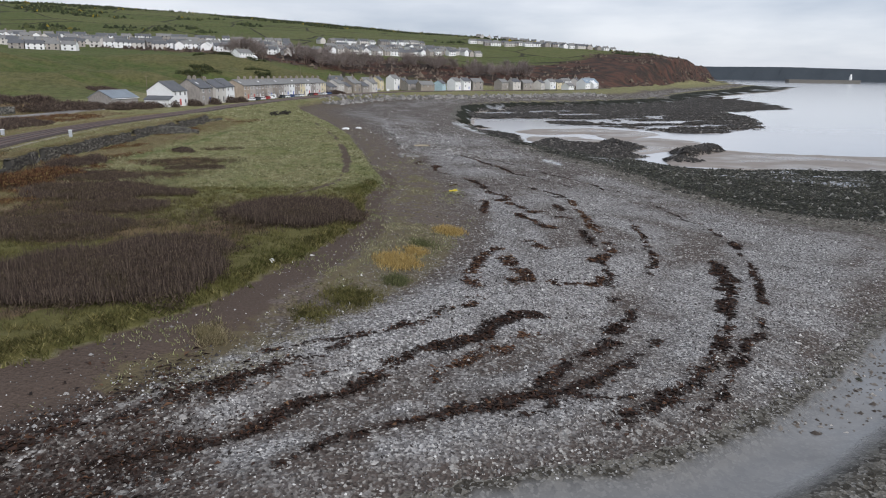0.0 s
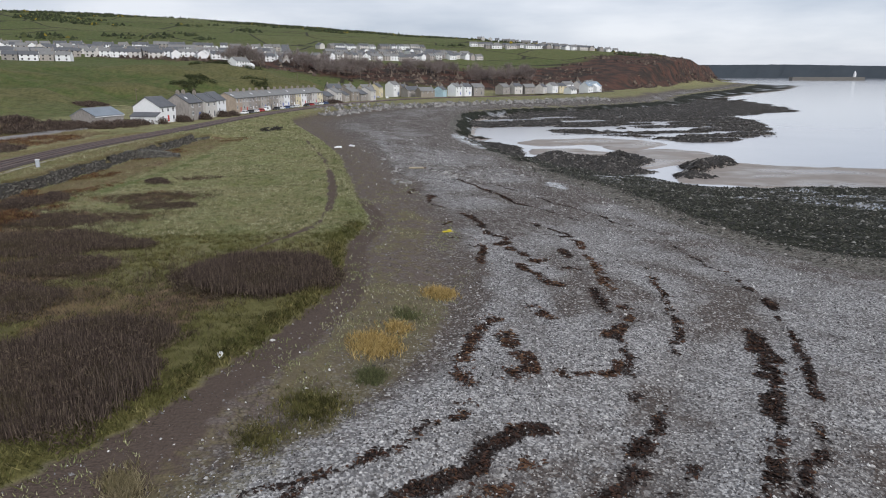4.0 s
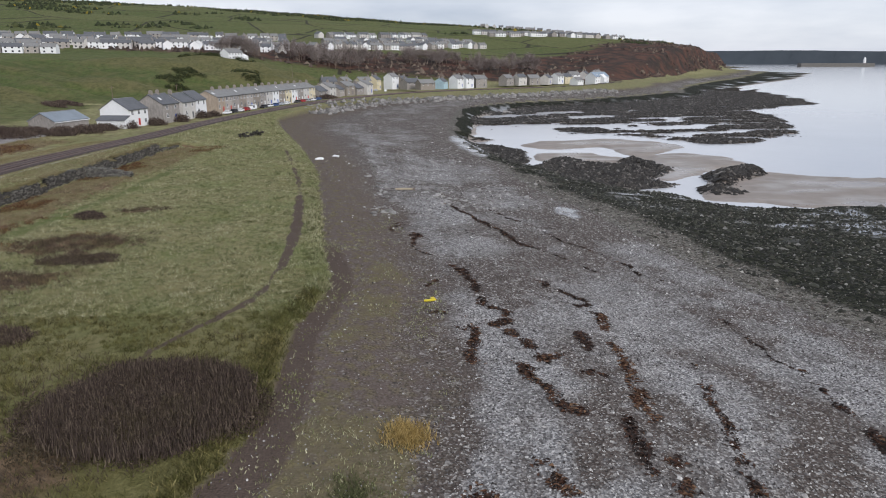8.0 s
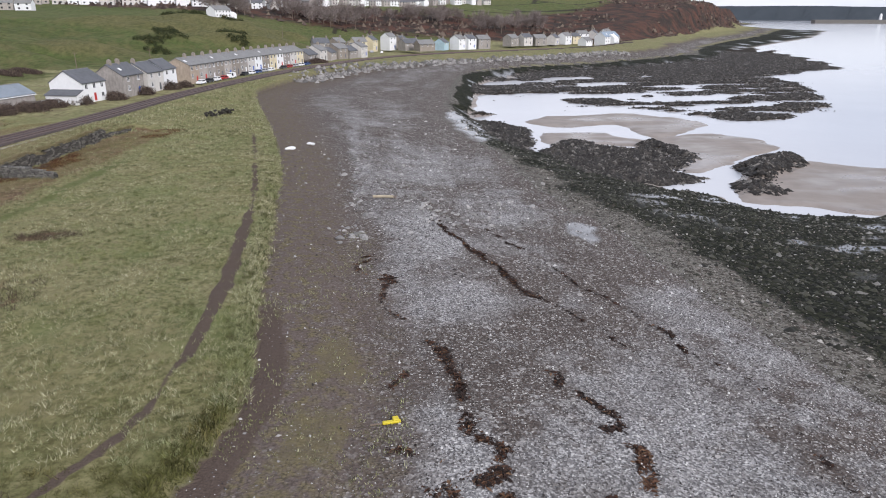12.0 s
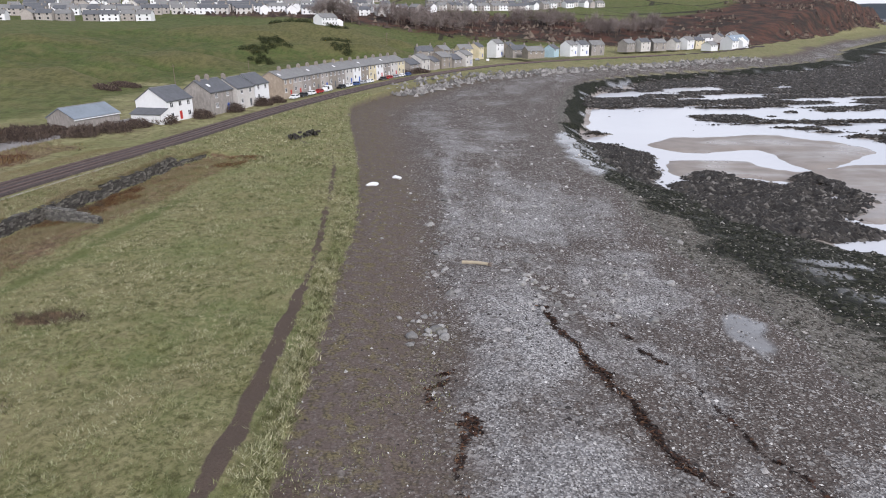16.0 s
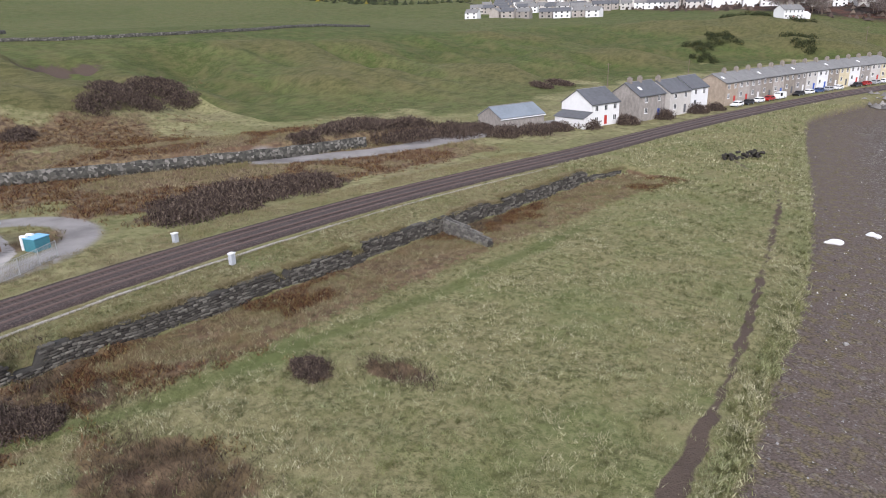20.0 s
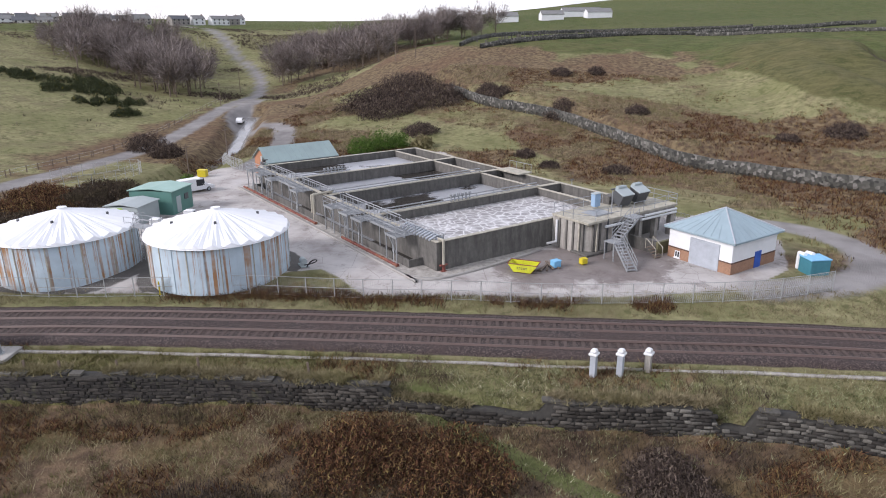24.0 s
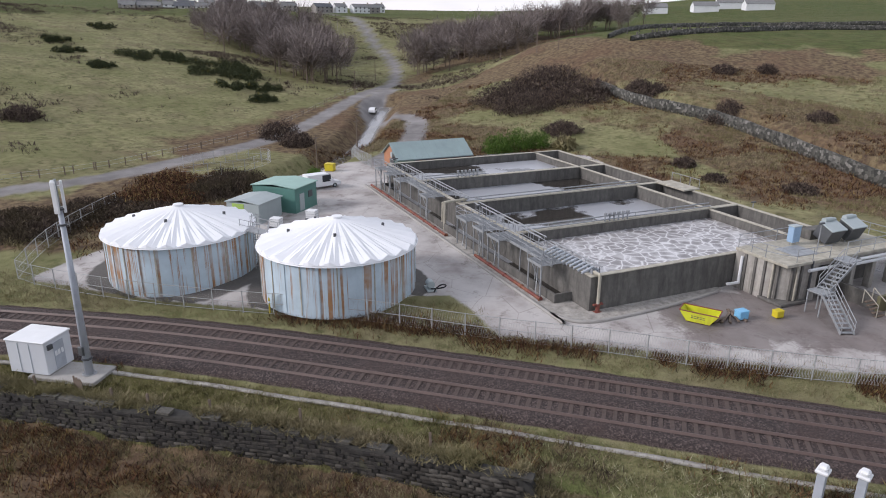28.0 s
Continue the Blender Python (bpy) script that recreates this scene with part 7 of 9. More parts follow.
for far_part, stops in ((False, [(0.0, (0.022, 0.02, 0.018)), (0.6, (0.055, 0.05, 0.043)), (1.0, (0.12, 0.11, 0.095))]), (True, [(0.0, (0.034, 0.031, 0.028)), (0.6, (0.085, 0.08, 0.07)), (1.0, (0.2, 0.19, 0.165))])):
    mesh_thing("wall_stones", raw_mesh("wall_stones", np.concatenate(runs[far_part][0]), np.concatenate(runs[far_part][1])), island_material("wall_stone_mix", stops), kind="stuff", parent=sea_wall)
for x, y, a in along_line(WALL, 40, 199, 1.02, -0.42):
    if wall_top(y) > 8.9 and rng.random() < (0.45 if y < 85 else 0.35):
        again("coping_stone", rng.choice(cope_meshes), pose(x, y, wall_top(y) + 0.04, rng.uniform(-2, 2), rng.uniform(-2, 2), math.degrees(a) + rng.uniform(-3, 3)), sea_wall)
# return wall, its stones painted paler as sunlit, and the low stub further along
ret_meshes = [stone_shape(k, 0.34 + 0.12 * (k % 4), 0.26, 0.19 + 0.035 * (k % 3)) for k in range(8)]
for me in ret_meshes:
    me.materials.append(STONE_SUNLIT)
ret = thing("return_wall", pose(-51.0, 157.4, 7.1, 0, 0, -17), "short return of dark stone wall running seaward", "wall", kind="structure")
bm = fresh()
box(bm, 0, 10.2, -0.3, 0.3, -0.6, 1.2)
part("core", bm, MORTAR, ret)
for row in range(8):
    for k in range(18):
        h = 2.3 - 0.05 * k
        if row * 0.26 < h:
            for s in (-0.3, 0.3):
                again("stone", ret_meshes[(k * 3 + row) % 8], pose(0.28 + k * 0.55 + 0.2 * (row % 2), s, 0.1 + row * 0.26, rng.uniform(-4, 4), rng.uniform(-4, 4), rng.uniform(-4, 4)), ret)
    
bm = fresh()
v = [bm.verts.new(p) for p in ((0, -0.28, 1.2), (10.2, -0.28, 1.2), (10.2, -0.28, 0.5), (0, -0.28, 2.2), (0, 0.28, 1.2), (10.2, 0.28, 1.2), (0, 0.28, 2.2))]
bm.faces.new((v[0], v[1], v[3])), bm.faces.new((v[4], v[6], v[5])), bm.faces.new((v[1], v[5], v[6], v[3])), bm.faces.new((v[0], v[3], v[6], v[4])), bm.faces.new((v[0], v[4], v[5], v[1]))
part("raking_top", bm, MORTAR, ret)
stub = thing("stone_stub", pose(-33.5, 222, 7.3, 0, 0, 60), "low dark rubble stub of an old wall", "wall", kind="structure")
for k in range(60):
    again("stone", stone_meshes[k % 8], Matrix.Translation((rng.uniform(-4, 4), rng.uniform(-1, 1), rng.uniform(0, 1.6))) @ pose(0, 0, 0, rng.uniform(0, 30), rng.uniform(0, 30), rng.uniform(0, 90)) @ Matrix.Scale(1.8, 4), stub)


# ---- loose cover on the ground ----
def pick(n, x0, x1, y0, y1, weight):
    """Places in a rectangle, kept by a weight from 0 to 1."""
    x, y = RNG.uniform(x0, x1, n), RNG.uniform(y0, y1, n)
    k = RNG.random(n) < weight(x, y)
    return x[k], y[k]


def blades(name, x, y, z, per, height, width, lean, mat, label, category, spread=0.18):
    """Tufts: a few narrow pointed blades from each place."""
    n = len(x)
    a = RNG.uniform(0, 2 * np.pi, (n, per))
    h = height * RNG.uniform(0.55, 1.25, (n, per))
    bx, by = x[:, None] + spread * RNG.normal(size=(n, per)), y[:, None] + spread * RNG.normal(size=(n, per))
    w = width * RNG.uniform(0.6, 1.3, (n, per))
    b = RNG.uniform(0, 2 * np.pi, (n, per))
    lx, ly = np.cos(b) * h * lean * RNG.uniform(0.2, 1.3, (n, per)), np.sin(b) * h * lean * RNG.uniform(0.2, 1.3, (n, per))
    zz = np.broadcast_to(z[:, None], (n, per)) - 0.04
    v = np.stack([np.stack([bx - np.cos(a) * w, by - np.sin(a) * w, zz], -1), np.stack([bx + np.cos(a) * w, by + np.sin(a) * w, zz], -1), np.stack([bx + lx, by + ly, zz + h], -1)], 2)
    return mesh_thing(name, raw_mesh(name, v.reshape(-1, 3), np.arange(n * per * 3).reshape(-1, 3)), mat, label, category, "stuff")


OCTA = np.array([(1, 0, -0.45), (0, 1, -0.45), (-1, 0, -0.45), (0, -1, -0.45), (0, 0, 0.9)], float)
OCTA_F = np.array([(0, 1, 4), (1, 2, 4), (2, 3, 4), (3, 0, 4)])


def stones(name, x, y, z, size, mat, label, category, flat=0.55):
    n = len(x)
    a = RNG.uniform(0, 2 * np.pi, n)
    jit = 1 + 0.35 * RNG.uniform(-1, 1, (n, 5, 3))
    s = size[:, None] * np.stack([RNG.uniform(0.7, 1.3, n), RNG.uniform(0.6, 1.0, n), flat * RNG.uniform(0.6, 1.2, n)], -1)
    p = OCTA[None] * jit * s[:, None, :]
    c, sn = np.cos(a)[:, None], np.sin(a)[:, None]
    v = np.stack([p[..., 0] * c - p[..., 1] * sn + x[:, None], p[..., 0] * sn + p[..., 1] * c + y[:, None], p[..., 2] + (z + 0.25 * s[:, 2])[:, None]], -1)
    f = OCTA_F[None] + 5 * np.arange(n)[:, None, None]
    return mesh_thing(name, raw_mesh(name, v.reshape(-1, 3), f.reshape(-1, 3)), mat, label, category, "stuff")


def flakes(name, x, y, z, size, mat, label, category, up=0.5):
    """Ragged flat scraps, each one bent triangle pair."""
    n = len(x)
    a = RNG.uniform(0, 2 * np.pi, n)
    l, w = size * RNG.uniform(0.7, 1.5, n), size * RNG.uniform(0.2, 0.6, n)
    c, s = np.cos(a), np.sin(a)
    t = up * size * RNG.uniform(0.1, 1.0, n)
    v = np.stack([np.stack([x - c * l, y - s * l, z + 0.01], -1), np.stack([x + s * w, y - c * w, z + t], -1), np.stack([x + c * l, y + s * l, z + 0.02], -1), np.stack([x - s * w, y + c * w, z + t * 0.6], -1)], 1)
    f = (np.array([(0, 1, 2), (0, 2, 3)])[None] + 4 * np.arange(n)[:, None, None]).reshape(-1, 3)
    return mesh_thing(name, raw_mesh(name, v.reshape(-1, 3), f), mat, label, category, "stuff")


PEBBLE = island_material("beach_pebble", [(0.0, (0.03, 0.026, 0.025)), (0.3, (0.09, 0.083, 0.08)), (0.6, (0.20, 0.195, 0.195)), (0.85, (0.40, 0.39, 0.38)), (1.0, (0.80, 0.785, 0.76))], 0.85, 10, 0.2)
PEBBLE_PALE = island_material("pale_cobble", [(0.0, (0.12, 0.11, 0.105)), (0.4, (0.26, 0.25, 0.24)), (0.75, (0.42, 0.40, 0.38)), (1.0, (0.68, 0.66, 0.63))], 0.85, 8, 0.2)
PEBBLE_BROWN = island_material("brown_cobble", [(0.0, (0.045, 0.036, 0.03)), (0.4, (0.13, 0.11, 0.094)), (0.8, (0.24, 0.215, 0.19)), (1.0, (0.52, 0.49, 0.45))], 0.85, 8, 0.2)
COBBLE = island_material("weedy_cobble", [(0.0, (0.010, 0.011, 0.009)), (0.55, (0.026, 0.028, 0.018)), (0.8, (0.06, 0.06, 0.042)), (0.93, (0.12, 0.115, 0.10)), (1.0, (0.36, 0.345, 0.32))], 0.62, 8, 0.25)
KELP = island_material("dark_kelp", [(0.0, (0.012, 0.008, 0.007)), (0.6, (0.03, 0.017, 0.013)), (1.0, (0.075, 0.035, 0.022))], 0.7, 6, 0.2)
KELP_RED = island_material("red_brown_kelp", [(0.0, (0.05, 0.022, 0.014)), (0.6, (0.11, 0.055, 0.032)), (1.0, (0.2, 0.12, 0.07))], 0.8, 6, 0.15)
TURF = island_material("rough_turf", [(0.0, (0.10, 0.105, 0.045)), (0.3, (0.29, 0.29, 0.15)), (0.6, (0.45, 0.435, 0.265)), (0.85, (0.63, 0.60, 0.40)), (1.0, (0.76, 0.72, 0.52))], 0.9, 3, 0.08, (0.26, 0.30, 0.135), 0.12, (0.085, 0.09, 0.034))
TURF_OLIVE = island_material("olive_turf", [(0.0, (0.05, 0.052, 0.018)), (0.4, (0.13, 0.122, 0.042)), (0.8, (0.235, 0.205, 0.08)), (1.0, (0.34, 0.29, 0.14))], 0.9, 3, 0.08, (0.10, 0.115, 0.035), 0.12, (0.055, 0.054, 0.018))
GOLD = island_material("golden_grass", [(0.0, (0.22, 0.15, 0.05)), (0.5, (0.46, 0.33, 0.12)), (1.0, (0.62, 0.48, 0.22))], 0.9, 3, 0.08)
DEAD = island_material("dead_grass", [(0.0, (0.11, 0.09, 0.05)), (0.5, (0.26, 0.22, 0.13)), (1.0, (0.43, 0.37, 0.235))], 0.9, 3, 0.08, (0.22, 0.20, 0.09))
BRAMBLE = island_material("bramble_leaf", [(0.0, (0.024, 0.015, 0.011)), (0.35, (0.075, 0.037, 0.022)), (0.65, (0.17, 0.08, 0.042)), (0.85, (0.23, 0.14, 0.06)), (1.0, (0.30, 0.235, 0.09))], 0.85, 3, 0.1)
TWIG = island_material("bare_twigs", [(0.0, (0.038, 0.028, 0.025)), (0.6, (0.105, 0.078, 0.066)), (1.0, (0.22, 0.175, 0.135))], 0.9, 3, 0.08)
TWIG_FINE = island_material("fine_twigs", [(0.0, (0.038, 0.028, 0.024)), (0.5, (0.085, 0.062, 0.05)), (0.85, (0.15, 0.115, 0.088)), (1.0, (0.25, 0.2, 0.14))], 0.9, 3, 0.06, (0.085, 0.07, 0.038), 0.3)
GORSE = island_material("gorse_leaf", [(0.0, (0.02, 0.028, 0.014)), (0.7, (0.05, 0.065, 0.028)), (0.95, (0.08, 0.09, 0.035)), (1.0, (0.3, 0.22, 0.02))], 0.85, 3, 0.1)
LEAF_DULL = island_material("dull_leaf", [(0.0, (0.06, 0.07, 0.03)), (0.6, (0.12, 0.135, 0.06)), (1.0, (0.22, 0.215, 0.11))], 0.85, 3, 0.1)
LEAF = island_material("bright_leaf", [(0.0, (0.04, 0.09, 0.012)), (0.6, (0.09, 0.17, 0.025)), (1.0, (0.16, 0.25, 0.05))], 0.8, 3, 0.15)


def beach_weight(x, y):
    v = sample("v", x, y)
    return (sample("shingle", x, y) > 0.5) * np.clip(0.06 + 0.16 * step(0.15, 0.35, v) + 0.3 * sample("pale", x, y) + 0.75 * sample("band", x, y), 0, 1)


x, y = pick(330000, -32, 50, 24, 112, beach_weight)
stones("pebbles", x, y, ground_zs(x, y), np.clip(RNG.lognormal(-3.0, 0.42, len(x)), 0.03, 0.16), PEBBLE, "grey and white shingle pebbles strewn over the beach", "pebbles", 0.8)
x, y = pick(9000, -26, 50, 26, 112, beach_weight)
stones("cobbles", x, y, ground_zs(x, y), np.clip(RNG.lognormal(-2.2, 0.35, len(x)), 0.08, 0.26), PEBBLE_PALE, "larger pale stones lying singly among the shingle", "cobbles")
x, y = pick(120000, -32, 48, 112, 200, lambda x, y: beach_weight(x, y))
stones("pebbles", x, y, ground_zs(x, y), np.clip(RNG.lognormal(-2.75, 0.5, len(x)), 0.04, 0.3), PEBBLE, "grey and brown stones on the upper beach", "pebbles", 0.8)
x, y = pick(9000, -28, 46, 112, 300, lambda x, y: beach_weight(x, y) * (0.4 + 0.6 * step(0.25, 0.4, sample("v", x, y))))
stones("cobbles", x, y, ground_zs(x, y), np.clip(RNG.lognormal(-1.75, 0.45, len(x)), 0.12, 0.6), PEBBLE_PALE, "pale cobbles scattered over the upper beach", "cobbles")
x, y = pick(85000, 20, 130, 35, 262, lambda x, y: (sample("below", x, y) > 0.5) * np.clip(0.06 + 0.94 * sample("weed", x, y), 0, 1))
stones("weedy_cobbles", x, y, ground_zs(x, y), np.clip(RNG.lognormal(-1.6, 0.5, len(x)), 0.1, 0.7), COBBLE, "dark cobbles covered in green and black weed", "cobbles")
x, y = pick(60000, 20, 90, 30, 190, lambda x, y: (sample("below", x, y) > 0.5) * (1 - 0.8 * sample("weed", x, y)))
stones("pebbles", x, y, ground_zs(x, y), np.clip(RNG.lognormal(-2.3, 0.45, len(x)), 0.05, 0.35), PEBBLE_BROWN, "grey-brown cobbles at the foot of the beach", "pebbles")

x, y = pick(900000, -32, 42, 24, 140, lambda x, y: np.clip(sample("strand", x, y) * 1.4 + 0.01, 0, 1))
much, hue = wrack_at(x, y)
much = np.where((x < -3) & (y < 40), np.maximum(much, 0.35 * sample("strand", x, y)), much)
k = RNG.random(len(x)) < much * 1.3
x, y, hue = x[k], y[k], hue[k]
k = RNG.random(len(x)) < hue * 0.8 + 0.08
flakes("wrack", x[~k], y[~k], ground_zs(x[~k], y[~k]), RNG.uniform(0.07, 0.24, (~k).sum()), KELP, "strand lines of black kelp drying on the beach", "seaweed", 0.7)
flakes("wrack", x[k], y[k], ground_zs(x[k], y[k]), RNG.uniform(0.07, 0.24, k.sum()), KELP_RED, "heaps of red-brown kelp on the strand line", "seaweed", 0.7)


# reef rocks, and the stone bank by the village
def reef_weight(x, y):
    return np.clip(sample("reef", x, y), 0, 1)


REEF_ROCK = island_material("reef_rock", [(0.0, (0.012, 0.011, 0.010)), (0.6, (0.034, 0.03, 0.026)), (0.88, (0.075, 0.066, 0.056)), (1.0, (0.24, 0.225, 0.2))], 0.62, 3, 0.25)
x, y = pick(200000, 28, 120, 160, 262, reef_weight)
stones("reef_rocks", x, y, ground_zs(x, y), np.clip(RNG.lognormal(-0.95, 0.5, len(x)), 0.15, 1.0), REEF_ROCK, "dark weed-covered ledge rocks beside the wet sand", "rocks", 0.45)
x, y = pick(190000, 28, 330, 255, 640, reef_weight)
stones("reef_rocks", x, y, ground_zs(x, y), RNG.uniform(0.35, 1.15, len(x)), REEF_ROCK, "dark weed-covered reef rocks on the wet sand", "rocks", 0.38)
BOULDER = island_material("bank_boulder", [(0.0, (0.11, 0.105, 0.10)), (0.5, (0.24, 0.23, 0.215)), (1.0, (0.42, 0.40, 0.375))], 0.9, 2, 0.2)
t = RNG.random(1500)
edge_pts = np.array([(px, py) for px, py, _ in along_line(EDGE, 318, 520, 1.0, 3.0)])
ei = (t * (len(edge_pts) - 1)).astype(int)
x, y = edge_pts[ei, 0] + RNG.normal(0, 3.0, 1500), edge_pts[ei, 1] + RNG.normal(0, 3.0, 1500)
stones("boulder_bank", x, y, ground_zs(x, y) + 0.3, RNG.uniform(0.5, 1.5, 1500), BOULDER, "bank of pale grey boulders guarding the shore", "boulders", 0.7)
# slabs that lie singly on the upper beach
def boulder_shape(seed):
    r, bm = random.Random(seed), fresh()
    bmesh.ops.create_icosphere(bm, subdivisions=2, radius=0.5)
    cuts = [(Vector((r.uniform(-1, 1), r.uniform(-1, 1), r.uniform(-0.4, 1))).normalized(), r.uniform(0.26, 0.42)) for _ in range(7)]
    for v in bm.verts:
        for nrm, lim in cuts:
            over = v.co.dot(nrm) - lim
            if over > 0:
                v.co -= nrm * over
        v.co = Vector((v.co.x * 1.15, v.co.y * 0.85, v.co.z * 0.5))
    me = bpy.data.meshes.new("boulder")
    bm.to_mesh(me), bm.free()
    return me


SLAB = stone_material("slab_stone", (0.16, 0.155, 0.148), (0.44, 0.43, 0.41))
bm_slabs = [boulder_shape(200 + k) for k in range(8)]
for me in bm_slabs:
    me.materials.append(SLAB)
for k in range(230):
    c = ((4.2, 129, 1.2, 2.0), (14.5, 139, 1.4, 5), (12.5, 150, 2.0, 5), (4.0, 150, 1.4, 7), (18, 137, 2.0, 4), (9, 165, 4, 8), (13, 182, 3.5, 9), (25, 142, 4.5, 8), (2.5, 172, 2, 9), (14, 205, 5, 12))[k % 10]
    px, py = c[0] + rng.gauss(0, c[2]), c[1] + rng.gauss(0, c[3])
    ob = again("beach_boulder", rng.choice(bm_slabs), pose(px, py, ground_z(px, py) + 0.06, rng.uniform(-12, 12), rng.uniform(-12, 12), rng.uniform(0, 180)) @ Matrix.Scale(min(1.5, max(0.35, rng.lognormvariate(-0.4, 0.4))), 4))
    tagged(ob, "pale flat boulder lying on the shingle", "boulder", "beach boulders")


# ---- turf, scrub and bushes ----
def turf_weight(x, y):
    g_ = sample("grass", x, y) * (1 - sample("path", x, y)) * (1 - 0.9 * sample("lane", x, y)) * (sample("d", x, y) > 4.3)
    return np.clip(g_ * (1 - 0.8 * sample("bramble", x, y)) * np.clip(2.4 * fractal(x, y, 1.6, 3, 15) - 0.55, 0.2, 1), 0, 1)


x, y = pick(62000, -62, 2, 30, 200, turf_weight)
k = y < 84
blades("turf", x[~k], y[~k], ground_zs(x[~k], y[~k]), 13, 0.36, 0.022, 1.0, TURF, "rough tussocky winter grass on the shore terrace", "grass", 0.15)
blades("turf", x[k], y[k], ground_zs(x[k], y[k]), 13, 0.36, 0.022, 1.0, TURF_OLIVE, "olive and yellow tussock grass round the thickets", "grass", 0.15)
x, y = pick(16000, -64, -14, 190, 300, turf_weight)
blades("turf", x, y, ground_zs(x, y), 4, 0.45, 0.08, 0.9, TURF, "rough winter grass along the shore bank", "grass", 0.25)
x, y = pick(60000, -75, -38, 30, 200, lambda x, y: ((np.abs(sample("d", x, y)) > 4.2) & (np.abs(sample("d", x, y)) < 11)) * (1 - sample("yard", x, y)) * np.clip(0.2 + fractal(x, y, 4, 3, 91), 0, 1) * (sample("grass", x, y) + (sample("d", x, y) < 0)))
blades("verge_grass", x, y, ground_zs(x, y), 8, 0.36, 0.018, 0.9, DEAD, "long pale dead grass on the railway verge", "grass", 0.2)
x, y = pick(110000, -66, 2, 22, 200, lambda x, y: sample("bramble", x, y) * np.clip(fractal(x, y, 3, 3, 93) * 1.5 - 0.1, 0, 1))
kind_ = fractal(x, y, 9, 3, 95) + 0.07 * step(118, 132, y) * (x < -37) - 0.35 * (x > -38) * (y < 130) - 0.14 * (y < 112)
k = (kind_ > 0.53)
blades("straw", x[k], y[k], ground_zs(x[k], y[k]), 9, 0.42, 0.022, 1.1, DEAD, "pale straw coloured dead grass below the old wall", "grass", 0.3)
k2 = (kind_ < 0.34)
blades("dead_stalks", x[k2], y[k2], ground_zs(x[k2], y[k2]), 10, 0.5, 0.022, 0.9, TWIG_FINE, "low mat of bare brown twigs in the rough grass", "scrub", 0.3)
k = ~(k | k2)
x, y = x[k], y[k]
blades("bramble", x, y, ground_zs(x, y), 16, 0.36, 0.035, 1.2, BRAMBLE, "brown and rust coloured brambles at the wall's foot", "brambles", 0.3)
x, y = pick(60000, -200, -64, 20, 260, lambda x, y: (sample("d", x, y) < -5) * sample("rough", x, y) * (1 - sample("yard", x, y)) * (1 - sample("road", x, y)))
k = fractal(x, y, 14, 3, 101) > 0.53
blades("bracken", x[k], y[k], ground_zs(x[k], y[k]), 8, 0.5, 0.055, 1.0, BRAMBLE, "red-brown dead bracken on the slope behind the works", "bracken", 0.35)
x, y = x[~k], y[~k]
blades("rough_grass", x, y, ground_zs(x, y), 8, 0.5, 0.055, 0.9, DEAD, "tall pale dead grass on the slope behind the works", "grass", 0.35)
x, y = pick(26000, -26, 16, 30, 130, lambda x, y: (sample("shingle", x, y) > 0.5) * (sample("v", x, y) < 0.24) * np.clip(fractal(x, y, 6, 3, 97) * 3 - 1.25, 0, 1))
blades("shingle_grass", x, y, ground_zs(x, y), 4, 0.22, 0.04, 0.9, TURF, "sparse grass growing into the shingle", "grass", 0.15)


def crown(name, x, y, rx, ry, h, mat, n, leaf, label, category, group="", base=None, top_heavy=0.0):
    """A bush: very many small leaves or twigs on and in an uneven dome, over a few stems."""
    z0 = ground_z(x, y) if base is None else base
    a, u = RNG.uniform(0, 2 * np.pi, n), RNG.random(n)
    rad = np.sqrt(RNG.uniform(0.15, 1.0, n))
    lump = 0.75 + 0.5 * lattice(np.cos(a) * 3 + x, np.sin(a) * 3 + u * 4 + y, 0.9, 5)
    el = np.arcsin(u)
    px = x + rx * rad * lump * np.cos(a) * np.cos(el)
    py = y + ry * rad * lump * np.sin(a) * np.cos(el)
    pz = z0 + h * (rad * lump * np.sin(el)) * (1 - top_heavy) + h * top_heavy * RNG.random(n)
    gz = ground_zs(px, py)
    pz = np.maximum(pz + (gz - z0) * 0.8, gz + 0.05)
    d = RNG.normal(size=(n, 3))
    d[:, 2] = np.abs(d[:, 2]) * 1.3 + 0.3
    d /= np.linalg.norm(d, axis=1)[:, None]
    e = np.cross(d, RNG.normal(size=(n, 3)))
    e /= np.linalg.norm(e, axis=1)[:, None] + 1e-9
    l = leaf * RNG.uniform(0.6, 1.5, n)[:, None]
    p = np.stack([px, py, pz], -1)
    v = np.stack([p - d * l * 0.5 + e * l * 0.16, p - d * l * 0.5 - e * l * 0.16, p + d * l * 0.7], 1) - np.array((x, y, z0))
    ob = mesh_thing(name, raw_mesh(name, v.reshape(-1, 3), np.arange(n * 3).reshape(-1, 3)), mat, label, category, "", group)
    ob.location = (x, y, z0)
    return ob


verge = np.array(along_line(RAIL_LINE, 62, 112, 0.05, -6.6))
k = RNG.integers(0, len(verge), 2400)
x, y = verge[k, 0] + RNG.normal(0, 0.9, 2400), verge[k, 1] + RNG.normal(0, 0.4, 2400)
keep = (fractal(x, y, 4, 3, 151) > 0.53) & (sample("yard", x, y) < 0.3)
x, y = x[keep], y[keep]
blades("verge_bracken", x, y, ground_zs(x, y), 9, 0.5, 0.035, 1.0, BRAMBLE, "rust brown dead bracken on the railway verge", "bracken", 0.25)
marker = thing("marker_post", pose(-62.5, 61.2, ground_z(-62.5, 61.2)), "slim yellow marker post on the railway verge", "post")
bm = fresh()
